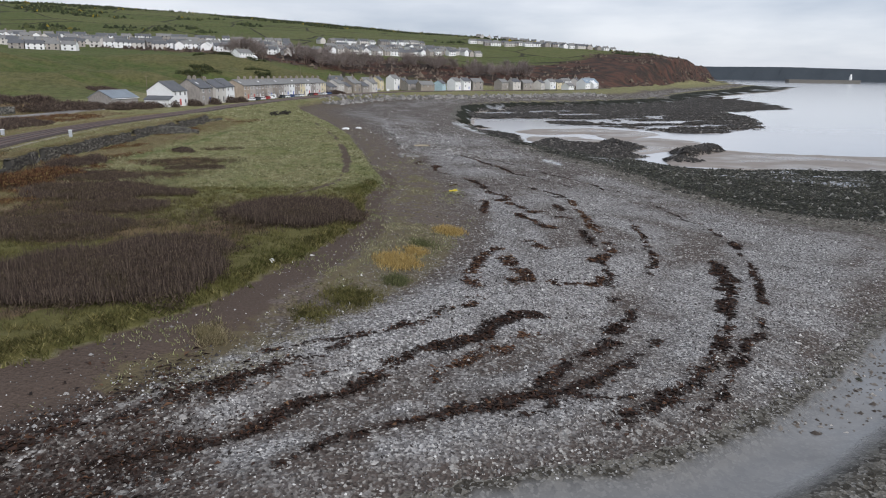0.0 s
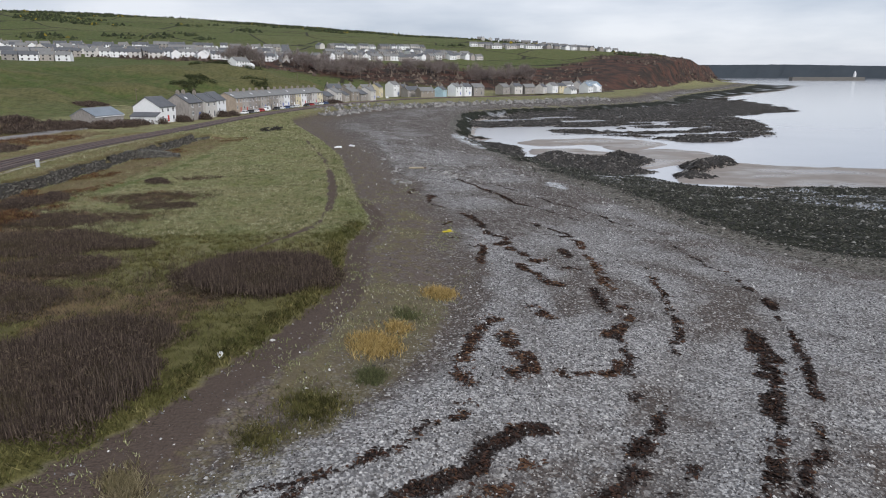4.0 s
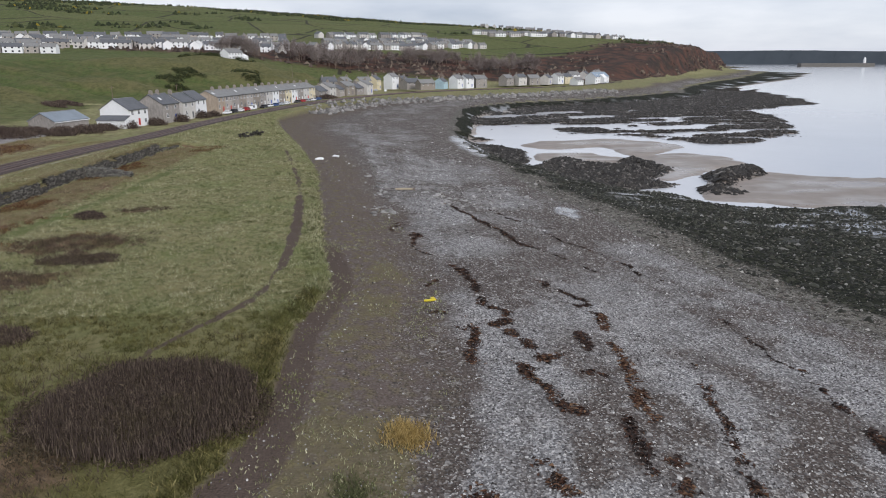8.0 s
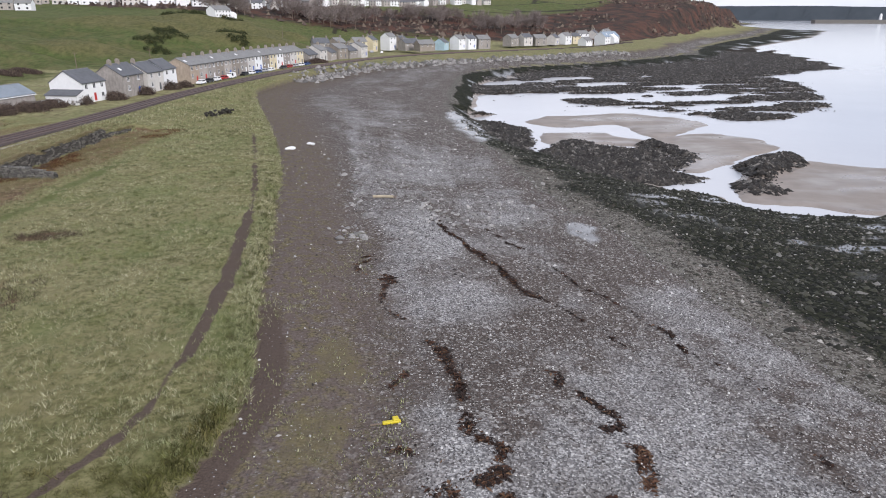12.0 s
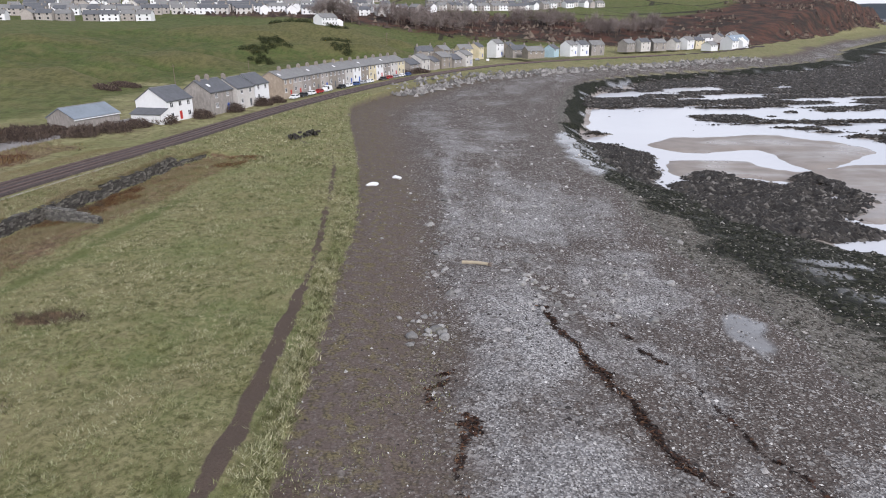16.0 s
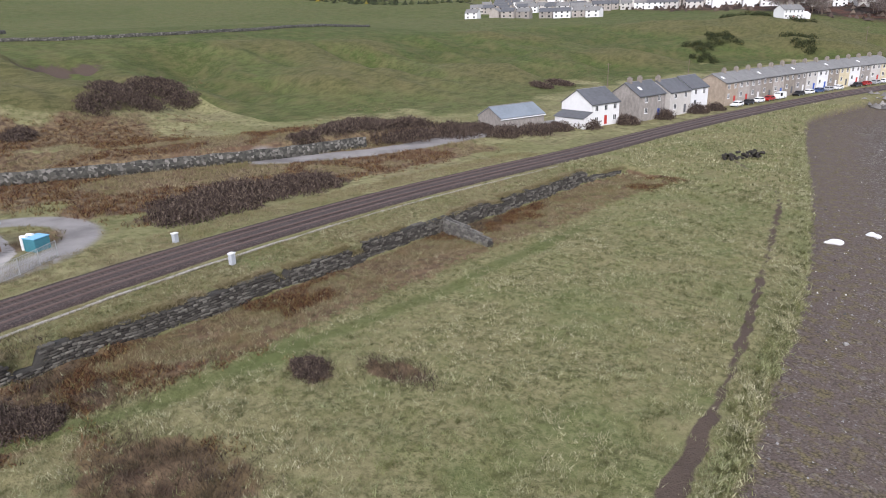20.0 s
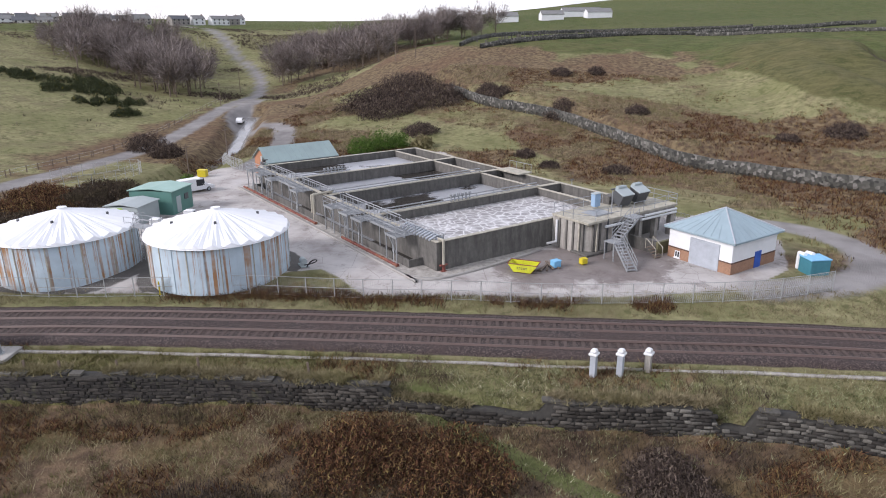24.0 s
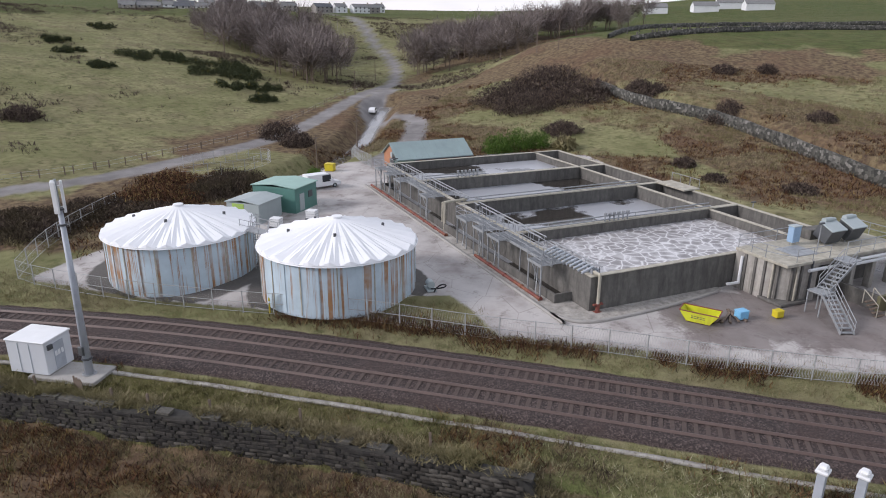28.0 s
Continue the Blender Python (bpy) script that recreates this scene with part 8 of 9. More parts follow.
bar(bm, (0, 0, -0.2), (0, 0, 1.3), 0.07, 10), bar(bm, (0, 0, 1.3), (0, 0, 1.42), 0.07, 10, 0.02)
part("shaft", bm, YELLOW, marker)
bm = fresh()
bar(bm, (0, 0, 0.95), (0, 0, 1.1), 0.075, 10)
part("band", bm, WHITE, marker)
edge_line = np.array(along_line(EDGE, 30, 258, 0.06, -0.5))
k = RNG.integers(0, len(edge_line), 9000)
x, y = edge_line[k, 0] + RNG.normal(-0.35, 0.45, 9000), edge_line[k, 1] + RNG.normal(0, 0.3, 9000)
k = y < 90
blades("bank_grass", x[k], y[k], ground_zs(x[k], y[k]), 5, 0.4, 0.045, 1.2, TURF_OLIVE, "olive grass hanging over the eroded turf bank", "grass", 0.2)
x, y = x[~k], y[~k]
blades("bank_grass", x, y, ground_zs(x, y), 5, 0.4, 0.045, 1.2, TURF, "long grass hanging over the eroded turf bank", "grass", 0.2)
wall_line = np.array(along_line(WALL, 36, 200, 0.05, -0.55))
k = RNG.integers(0, len(wall_line), 15000)
x, y = wall_line[k, 0] + RNG.normal(-0.3, 0.3, 15000), wall_line[k, 1] + RNG.normal(0, 0.2, 15000)
keep = fractal(x, y, 3, 3, 121) > 0.40
x, y = x[keep], y[keep]
blades("wall_top_grass", x, y, np.array([wall_top(q) for q in y]) + 0.02, 5, 0.42, 0.035, 1.3, DEAD, "pale grass spilling over the top of the old wall", "grass", 0.14)
# dense heaths of bare twigs on the terrace
for x, y, rx, ry, h, n in ((-9.2, 67.6, 6.6, 6.4, 1.0, 60000), (-19.5, 46.5, 8.6, 7.2, 1.1, 70000), (-17.0, 53.5, 5.0, 3.2, 0.8, 20000), (-30.5, 62, 7.5, 5.0, 0.7, 26000), (-34, 80, 8.0, 5.5, 0.7, 26000), (-28, 72, 5.5, 3.6, 0.6, 15000), (-38, 92, 6, 4, 0.6, 14000), (-25.5, 79.5, 3.6, 2.2, 0.6, 7000), (-27.5, 101, 4.2, 2.0, 0.5, 8000)):
    thicket = thing("twig_thicket", pose(x, y, ground_z(x, y)), "low dense thicket of bare brown twigs in the grass", "thicket", "thickets")
    twigs = crown("canopy", x, y, rx, ry, h, TWIG_FINE, n, 0.2, "", "", top_heavy=0.5)
    twigs.location, twigs.parent = (0, 0, 0), thicket
    m_ = n // 12
    a_, q_ = RNG.uniform(0, 2 * np.pi, m_), np.sqrt(RNG.random(m_)) * 0.95
    px, py = x + rx * q_ * np.cos(a_), y + ry * q_ * np.sin(a_)
    stems = blades("undergrowth", px, py, ground_zs(px, py) + h * 0.4, 3, h * 0.75, 0.022, 0.25, TWIG, "", "", 0.12)
    del stems["kind"]
    stems.location, stems.parent = (-x, -y, -ground_z(x, y)), thicket
for x, y, r, h in ((-45, 92, 4.0, 1.5), (-47, 104, 2.6, 1.3), (-45.5, 86, 3.5, 1.5), (-35.6, 122.6, 1.5, 0.9), (-44.3, 106.4, 1.6, 1.2)):
    crown("bramble_bush", x, y, r * 1.3, r, h, BRAMBLE if r > 3.4 else TWIG, int(3600 * r), 0.2, "low brown bush in the rough grass", "bush", "terrace bushes")
for x, y, r, h, mat, n in ((0.9, 54.6, 1.7, 0.5, GOLD, 650), (2.6, 57.6, 1.2, 0.4, GOLD, 160), (6.4, 65.8, 1.3, 0.55, GOLD, 420), (0.7, 50.2, 1.0, 0.4, LEAF_DULL, 260), (-2.6, 46.2, 2.2, 0.35, TURF_OLIVE, 700), (3.4, 60.4, 1.4, 0.35, LEAF_DULL, 170), (-10.5, 38.6, 1.0, 0.5, DEAD, 300), (-5.0, 43.0, 1.6, 0.3, TURF_OLIVE, 300)):
    x_, y_ = RNG.normal(x, r * 0.45, n), RNG.normal(y, r * 0.5, n)
    blades("marram_tuft", x_, y_, ground_zs(x_, y_), 5, h, 0.028, 0.8, mat, "tuft of " + {"golden_grass": "golden straw coloured", "dull_leaf": "dull green", "olive_turf": "olive green", "dead_grass": "pale dead"}[mat.name] + " grass on the beach top", "grass tuft", 0.12)


# ---- houses ----
RENDERS = {"white": WHITE, "cream": plain("cream_render", (0.62, 0.55, 0.38), 0.8), "grey": stained("grey_render", (0.33, 0.305, 0.28), 0.6), "pebble": stained("pebbledash", (0.42, 0.385, 0.35), 0.65),
           "stone": stained("stone_front", (0.30, 0.265, 0.225), 0.6), "pale": plain("pale_render", (0.55, 0.53, 0.50), 0.8), "blue": plain("pale_blue_render", (0.38, 0.52, 0.58), 0.8), "buff": stained("buff_render", (0.40, 0.33, 0.26), 0.7)}


def house(x, y, z, turn, length, depth, eave, ridge, wall_mat, roof_mat, label, chimneys=(), rows=2, cols=2, detail=True, category="house", group="", skylights=0, porch=False):
    """A house with its long front towards local -y and its ridge along x."""
    h = thing("house" if category == "house" else category.replace(" ", "_"), pose(x, y, z, 0, 0, turn), label, category, group)
    l, d = length / 2, depth / 2
    bm = fresh()
    gable_walls(bm, -l, l, -d, d, -1.2, eave, ridge)
    part("wall", bm, RENDERS.get(wall_mat, wall_mat), h)
    bm = fresh()
    gable_roof(bm, -l, l, -d, d, eave + 0.03, ridge + 0.03, 0.22, 0.14)
    roof_ob = part("roof", bm, roof_mat, h)
    bm = fresh()
    bar(bm, (-l - 0.2, 0, ridge + 0.18), (l + 0.2, 0, ridge + 0.18), 0.11, 6)
    part("ridge_tiles", bm, SLATE_PALE, roof_ob)
    for cx in chimneys:
        bm = fresh()
        block(bm, cx - 0.35, cx + 0.35, -0.55, 0.55, ridge - 0.5, ridge + 1.15, 0.03)
        for py in (-0.28, 0.0, 0.28):
            bar(bm, (cx, py, ridge + 1.1), (cx, py, ridge + 1.45), 0.11, 8)
        part("chimney", bm, RENDERS["stone"], roof_ob)
    for k in range(skylights):
        bm = fresh()
        s = (ridge - eave) / d
        sx_, yy = -l * 0.5 + k * l, -d * 0.5
        box(bm, sx_ - 0.5, sx_ + 0.5, yy - 0.55, yy + 0.55, 0.2, 0.26, Matrix.Translation((0, 0, eave + s * (d + yy) - 0.0)) @ Matrix.Translation((0, yy, 0)) @ Matrix.Rotation(math.atan(s), 4, "X") @ Matrix.Translation((0, -yy, 0)))
        part("skylight", bm, WHITE, roof_ob)
    if detail:
        for r in range(rows):
            for c in range(cols):
                wx = -l + (c + 0.5) * length / cols
                wz = eave - 0.95 - r * 2.5
                if wz < 0.6:
                    continue
                if r == rows - 1 and c == cols // 2 and rows > 1:
                    panel_door(h, wx, -d, 0.9, 2.0, "-y", (SLATE, WHITE, BLUE, RED)[int(abs(x * 7)) % 4])
                else:
                    window(h, wx, -d, wz, min(1.1, length / cols * 0.5), 1.25, "-y")
        bm = fresh()
        box(bm, -l - 0.2, l + 0.2, -d - 0.34, -d - 0.22, eave - 0.2, eave - 0.08)
        part("gutter", bm, STEEL_DARK, h)
    return h


EAST = 90.0
shed = house(-84.2, 221.5, 9.7, EAST - 16, 12.5, 8.2, 2.9, 5.0, "grey", plain("blue_grey_shed_roof", (0.20, 0.235, 0.27), 0.6), "grey rendered shed under a blue-grey sheet roof", detail=False, category="shed")
bm = fresh()
box(bm, -6.5, 6.5, -4.45, -4.3, 2.55, 2.75)
part("fascia", bm, WHITE, shed)
h1 = house(-72.5, 236.8, 9.7, EAST - 12, 9.6, 9.0, 4.7, 7.6, "white", SLATE, "white gabled house with slate roof and lean-to beside the railway", rows=2, cols=3)
bm = fresh()
v = [bm.verts.new(p) for p in ((-7.6, -4.6, -1), (-4.8, -4.6, -1), (-4.8, 4.0, -1), (-7.6, 4.0, -1), (-7.6, -4.6, 1.9), (-4.8, -4.6, 3.0), (-4.8, 4.0, 3.0), (-7.6, 4.0, 1.9))]
for f in ((0, 3, 2, 1), (4, 5, 6, 7), (0, 1, 5, 4), (1, 2, 6, 5), (2, 3, 7, 6), (3, 0, 4, 7)):
    bm.faces.new([v[i] for i in f])
part("lean_to", bm, WHITE, h1)
bm = fresh()
v = [bm.verts.new(p) for p in ((-7.9, -4.8, 1.88), (-4.82, -4.8, 3.05), (-4.82, 4.2, 3.05), (-7.9, 4.2, 1.88))]
w = [bm.verts.new(u.co + Vector((0, 0, 0.12))) for u in v]
bm.faces.new(v), bm.faces.new(w)
for i in range(4):
    bm.faces.new((v[i], v[(i + 1) % 4], w[(i + 1) % 4], w[i]))
part("lean_to_roof", bm, SLATE, h1)
house(-67.2, 250.3, 9.7, EAST - 10, 10.5, 8.6, 5.4, 8.2, "grey", SLATE, "grey rendered house with slate roof and two chimneys", (-3.5, 0.5), 2, 2, skylights=1)
house(-64.6, 261.0, 9.7, EAST - 10, 9.0, 8.4, 5.3, 7.9, "pale", SLATE, "pale house with slate roof and a tall chimney", (-3.8,), 2, 2)
house(-63.0, 269.8, 9.7, EAST - 10, 8.0, 8.2, 5.5, 8.2, "white", SLATE, "white end house with dark slate roof", (), 2, 2)
terrace_spots = along_line(RAIL_LINE, 280.5, 372, 6.25, -14.0)
tints = ["buff", "pebble", "grey", "stone", "pebble", "stone", "grey", "pale", "white", "stone", "cream", "white", "grey", "pale", "cream"]
for k, (x, y, a) in enumerate(terrace_spots):
    house(x, y, 9.7, math.degrees(a), 6.24, 8.6, 5.6 + 0.05 * (k % 2), 7.7 + 0.05 * (k % 2), tints[k % 15], SLATE_PALE, f"{ {'buff': 'buff', 'pebble': 'pebbledashed', 'grey': 'grey rendered', 'stone': 'stone fronted', 'pale': 'pale rendered', 'white': 'white', 'cream': 'cream'}[tints[k % 15]]} terraced house with weathered slate roof", (2.6,), 2, 2, group="terrace by the railway", skylights=1 if k % 3 == 0 else 0)
for k, (x, y, a) in enumerate(along_line(RAIL_LINE, 382, 438, 9.5, -17.0)):
    house(x, y, 9.6, math.degrees(a) + (k % 3) * 6, 9.0, 8.0, 3.2 + (k % 2) * 1.6, 5.6 + (k % 2) * 1.5, ("grey", "pale", "pebble", "stone")[k % 4], (SLATE, SLATE_PALE)[k % 2], "low grey house with slate roof by the railway", (2.5,), 1 + k % 2, 2, group="lower village")

# lower village, seen across the bay
VILLAGE = [(-32, 452, 9, 5.0, "grey"), (-24, 470, 8, 5.2, "stone"), (-14, 462, 9, 3.4, "pale"), (-13, 500, 9, 5.6, "cream"), (-6, 512, 8, 6.2, "cream"), (6, 530, 8, 7.5, "white"), (20, 528, 14, 3.8, "grey"), (30, 518, 12, 3.4, "stone"),
           (42, 530, 9, 4.0, "blue"), (54, 538, 9, 6.0, "white"), (62, 542, 8, 6.0, "white"), (72, 548, 10, 5.6, "grey"), (14, 555, 10, 5, "stone"), (100, 590, 12, 5.0, "grey"), (112, 596, 10, 5.4, "pale"), (124, 602, 11, 4.6, "grey"),
           (138, 612, 12, 4.6, "pale"), (150, 622, 11, 5.6, "white"), (160, 632, 10, 5.0, "cream"), (176, 668, 11, 5.0, "white"), (190, 680, 10, 4.6, "pale"), (205, 690, 10, 4.4, "white")]
for k, (x, y, ln, ev, tint) in enumerate(VILLAGE):
    house(x, y, max(ground_z(x, y), 9.2) - 0.2, 40 + (k * 37) % 50 - 20, ln, 7.6, ev, ev + 2.5, tint, (SLATE, SLATE_PALE)[k % 2], f"{ {'grey': 'grey', 'stone': 'stone', 'pale': 'pale', 'cream': 'cream', 'white': 'white', 'blue': 'pale blue'}[tint]} village house with slate roof below the cliff", (ln / 2 - 0.8,) if k % 2 else (-ln / 2 + 0.8, ln / 2 - 0.8), 2, max(2, int(ln / 4)), group="lower village")
bw = house(184, 617, 8.6, 42, 22, 10, 5.6, 9.4, "white", plain("blue_slate_roof", (0.24, 0.30, 0.36), 0.7), "large white seafront building with blue slate roof and skylights", (-9,), 2, 6, skylights=2)
bm = fresh()
gable_walls(bm, -3, 3, -8.5, 0, -1, 4.8, 7.6)
part("front_wing", bm, WHITE, bw)
house(163, 606, 8.6, 42, 9, 8, 3.0, 5.4, "white", SLATE_PALE, "low white annexe beside the seafront building", (), 1, 3, group="lower village")
villa = house(-109, 546, ground_z(-109, 546) - 0.3, 60, 15, 8, 5.6, 8.4, "white", SLATE_PALE, "white villa with many chimneys on the hillside", (-6.5, -2.2, 2.2, 6.5), 2, 5)
bm = fresh()
gable_walls(bm, 7.6, 14, -3, 3, -1.5, 3.0, 4.6)
part("wing", bm, WHITE, villa)

# the upper town: rows along the hillside
town = random.Random(11)
proto = {}
rows_of_houses = [((-365, 560), (-95, 668), 0), ((-372, 592), (-90, 702), 1), ((-385, 630), (-100, 740), 2), ((-395, 672), (-110, 782), 0), ((-405, 718), (-110, 822), 1), ((-330, 520), (-230, 545), 1),
                  ((-85, 712), (50, 850), 0), ((-60, 745), (105, 892), 1), ((-70, 785), (128, 930), 2), ((-60, 830), (110, 965), 0), ((-85, 885), (50, 990), 1),
                  ((150, 1080), (330, 1120), 1), ((130, 1112), (390, 1165), 2), ((180, 1420), (420, 1380), 0), ((-385, -318), (-462, -238), 2), ((-402, -338), (-492, -246), 0), ((-425, -356), (-520, -258), 1), ((-500, -236), (-560, -200), 0)]
for (ax, ay), (bx_, by_), ph_ in rows_of_houses:
    ln = math.hypot(bx_ - ax, by_ - ay)
    face = math.degrees(math.atan2(by_ - ay, bx_ - ax))
    s = 4.0
    while s < ln:
        size = town.choice((8, 9, 10, 12, 16))
        x, y = ax + (bx_ - ax) * (s + size / 2) / ln + town.uniform(-3, 3), ay + (by_ - ay) * (s + size / 2) / ln + town.uniform(-4, 4)
        tint, rf = town.choice(("white", "white", "white", "pale", "grey", "pebble")), town.choice(("dark", "worn"))
        key = (tint, rf, size)
        m = pose(x, y, ground_z(x, y) - 0.3, 0, 0, face + town.choice((0, 0, 0, 90, 8, -8)))
        if proto.get(key) is None:
            proto[key] = house(x, y, 0, 0, size, 7.5, 4.8, 7.4, tint, SLATE if rf == "dark" else SLATE_PALE, f"{tint if tint != 'pebble' else 'pebbledashed'} house in the town on the hillside", (size / 2 - 1,), 2, max(2, size // 4), detail=False, group="hillside town")
            proto[key].matrix_basis = m
            for c in range(max(2, size // 4)):
                for r in (1.2, 3.7):
                    bm = fresh()
                    wx = -size / 2 + (c + 0.5) * size / max(2, size // 4)
                    box(bm, wx - 0.6, wx + 0.6, -3.8, -3.74, r, r + 1.2)
                    part("window", bm, GLASS, proto[key])
        else:
            copy_thing(proto[key], m)
        s += size + town.uniform(0.6, 5)
for x, y, ln in ((-557, 79, 30), (-520, 60, 16), (-503, 31, 14), (-530, 92, 18)):
    house(x, y, ground_z(x, y), 110, ln, 9, 3.6, 6.2, "white", SLATE_PALE, "long white farm building among the fields", (), 1, 4, detail=False, category="farm building", group="farm")


# ---- vehicles ----
def car(x, y, turn, paint, label, van=False):
    z = ground_z(x, y)
    c = thing("van" if van else "car", pose(x, y, z, 0, 0, turn), label, "van" if van else "car", "parked cars")
    l, w, h = (2.5, 0.95, 2.0) if van else (2.05, 0.86, 1.45)
    bm = fresh()
    prof = [(-l, 0.35), (l, 0.35), (l, 0.75), (l * 0.62, 0.95), (l * 0.3, h), (-l * 0.95, h), (-l, 0.9)] if van else [(-l, 0.35), (l, 0.35), (l, 0.7), (l * 0.5, 0.88), (l * 0.18, h), (-l * 0.6, h), (-l * 0.97, 0.9)]
    a, b = [bm.verts.new((px, -w, pz)) for px, pz in prof], [bm.verts.new((px, w, pz)) for px, pz in prof]
    for q in (a, b):
        for v_ in q:
            if v_.co.z > 1.2:
                v_.co.y *= 0.86
    bm.faces.new(a), bm.faces.new(b[::-1])
    for i in range(len(prof)):
        j = (i + 1) % len(prof)
        bm.faces.new((a[i], a[j], b[j], b[i]))
    part("body", bm, paint, c)
    for s in (-1, 1):
        bm = fresh()
        box(bm, -l * (0.1 if van else 0.7), l * (0.4 if van else 0.28), s * (w * 0.9), s * (w * 0.97), 0.95, h - 0.15)
        part("side_window", bm, GLASS, c)
        for fx in (-0.62, 0.62):
            bm = fresh()
            bar(bm, (fx * l, s * (w - 0.16), 0.32), (fx * l, s * (w + 0.02), 0.32), 0.32, 14)
            wh = part("wheel", bm, BLACK, c)
            bm = fresh()
            bar(bm, (fx * l, s * (w + 0.02), 0.32), (fx * l, s * (w + 0.035), 0.32), 0.19, 10)
            part("rim", bm, GREY_CLAD, wh)
    bm = fresh()
    box(bm, l * 0.24, l * 0.3, -w * 0.75, w * 0.75, 1.0, h - 0.12, Matrix.Translation((l * 0.12, 0, 0)))
    part("windscreen", bm, GLASS, c)
    return c


paints = [WHITE, plain("silver_car_paint", (0.45, 0.46, 0.48), 0.35, 0.3), plain("red_car_paint", (0.38, 0.02, 0.02), 0.35), plain("black_car_paint", (0.02, 0.02, 0.025), 0.3), plain("blue_car_paint", (0.03, 0.07, 0.2), 0.35)]
names = ["white", "silver", "red", "black", "blue"]
for k, (x, y, a) in enumerate(along_line(RAIL_LINE, 278, 372, 5.6, -7.4)):
    pk = (0, 3, 0, 2, 0, 1, 3, 0, 4, 1, 0, 0, 3, 2, 1, 0, 4)[k % 17]
    if k % 6 != 5:
        car(x, y, math.degrees(a) + 180, paints[pk], f"{names[pk]} car parked in front of the terrace", van=(k == 4))
car(-99.2, 41.6, 150, WHITE, "small white van parked in the works yard", True)
car(-181, 3, 200, WHITE, "white car on the valley road")
car(188, 603, 30, WHITE, "white car in front of the seafront building")
for k, (x, y) in enumerate(((66, 520), (78, 528), (84, 532), (-4, 486), (2, 490), (110, 560), (125, 570), (140, 580))):
    car(x, y, 40 + 13 * k, paints[k % 2], f"{names[k % 2]} car parked by the shore road")

# ---- trees, woods and bushes inland ----
for x, y, r, h in ((-181, 41, 9, 5), (-189, 47, 10, 6), (-179, 59, 8, 5), (-172, 48, 8, 4.5), (-151, 62, 4, 2.6), (-179, 71, 3, 2), (-176, 75, 3, 2), (-197, 88, 3, 2.2), (-200, 97, 2.4, 2), (-163, 90, 3.2, 2.4), (-157, 106, 2.6, 2), (-135, 86, 2, 1.4), (-127, 91, 1.8, 1.4),
                   (-134, 8, 4.5, 4), (-129, 16, 3.6, 3.4), (-107, -30, 4, 3), (-125, 102, 2.5, 1.3), (-170, 179, 7, 3), (-168, 172, 4, 2.4), (-105, 191, 6, 2.2), (-95, 199, 7, 2.5), (-89, 208, 6, 2.6), (-141, 131, 2.2, 1.6), (-147, 141, 3, 1.8), (-85, 150, 8, 1.8), (-82, 160, 7, 1.8), (-84, 141, 6, 1.6),
                   (-70, 231, 3.2, 2.6), (-65, 241, 3, 2.4), (-61.5, 253, 3, 2.6), (-58.5, 266, 3, 2.8), (-56, 273, 2.6, 2.4), (-80, 213, 4.5, 2.6), (-76, 219, 4, 2.4), (-74, 225, 3.6, 2.2), (-35, 378, 7, 2.5), (-28, 388, 7, 2.6), (-161.1, 168.1, 6, 2.6), (-157.4, 171.3, 7, 3), (-168.6, 184.6, 6, 2.6), (-161.6, 185.0, 5, 2.2), (-155.4, 161.2, 5, 2), (-103.8, 193.6, 6, 2.2), (-96.8, 195.0, 6, 2.4), (-96.1, 201.3, 5, 2), (-104.9, 186.4, 5, 2), (-90.9, 208.4, 4, 1.8), (-87.2, 213.8, 4, 2), (-147.5, 142.5, 3, 1.8), (-103.9, 178.1, 4, 1.8), (-112.4, 290.6, 5, 1.6), (-111.9, 279.3, 4, 1.5), (-82.3, 153.6, 5, 1.6), (-82.3, 160.3, 5, 1.6), (-80.9, 144.8, 6, 1.8), (-80.4, 137.5, 5, 1.6)):
    crown("bare_bush", x, y, r, r, h * 0.85, TWIG, int(500 + 620 * r), 0.34 + 0.02 * r, "dark leafless bush on the rough slope", "bush", "bare bushes")
for x, y, r, h in ((-69, 26, 5, 2), (-69, 20, 5, 2), (-76, 25, 5, 2.2), (-84, 27, 6, 2.4), (-92, 22, 6, 2.6), (-100, 26, 5, 3.2), (-94, 31, 5, 3.4), (-89, 31, 4, 2.6), (-78, 31, 5, 1.8)):
    crown("bramble_bush", x, y, r, r, h * 0.75, BRAMBLE if r > 5 else TWIG_FINE, int(1500 * r), 0.32, "tangled brown thicket behind the works", "thicket", "thickets")
for x, y, r, h in ((-206, -123, 5, 2), (-161, -83, 4, 1.6), (-175, -74, 6, 2), (-186, -65, 6, 2.2), (-178, -51, 6, 2.2), (-190, -49, 7, 2.4), (-170, -34, 5, 2), (-187, -73, 5, 2), (-168, -98, 4, 1.6), (-165, -20, 4, 1.8), (-196, -58, 6, 2.4), (-183, -42, 6, 2.2), (-153, -62, 4, 1.5), (-176, -29, 5, 2),
                   (-116, 425, 8, 2.6), (-111, 438, 8, 2.8), (-114, 450, 7, 2.6), (-108, 412, 6, 2.4), (-84, 468, 8, 3), (-112, 500, 7, 3), (-92, 500, 7, 3), (-76, 452, 6, 2.5), (-130, 505, 6, 3)):
    for k in range(6):
        q, ex, ey = 0.22 + 0.2 * lattice(np.array([x + 7.3 * k]), np.array([y]), 1.0, 4)[0], math.sin(k * 2.4 + x) * (0.3 + 0.14 * k), math.cos(k * 2.4 + x) * (0.3 + 0.1 * k)
        crown("gorse_bush", x + ex * r, y + ey * r, r * q * 1.3, r * q, h * (0.6 + q), GORSE, int(150 * r * q + 60), 0.5, "dark green gorse bush on the hillside", "bush", "gorse bushes")
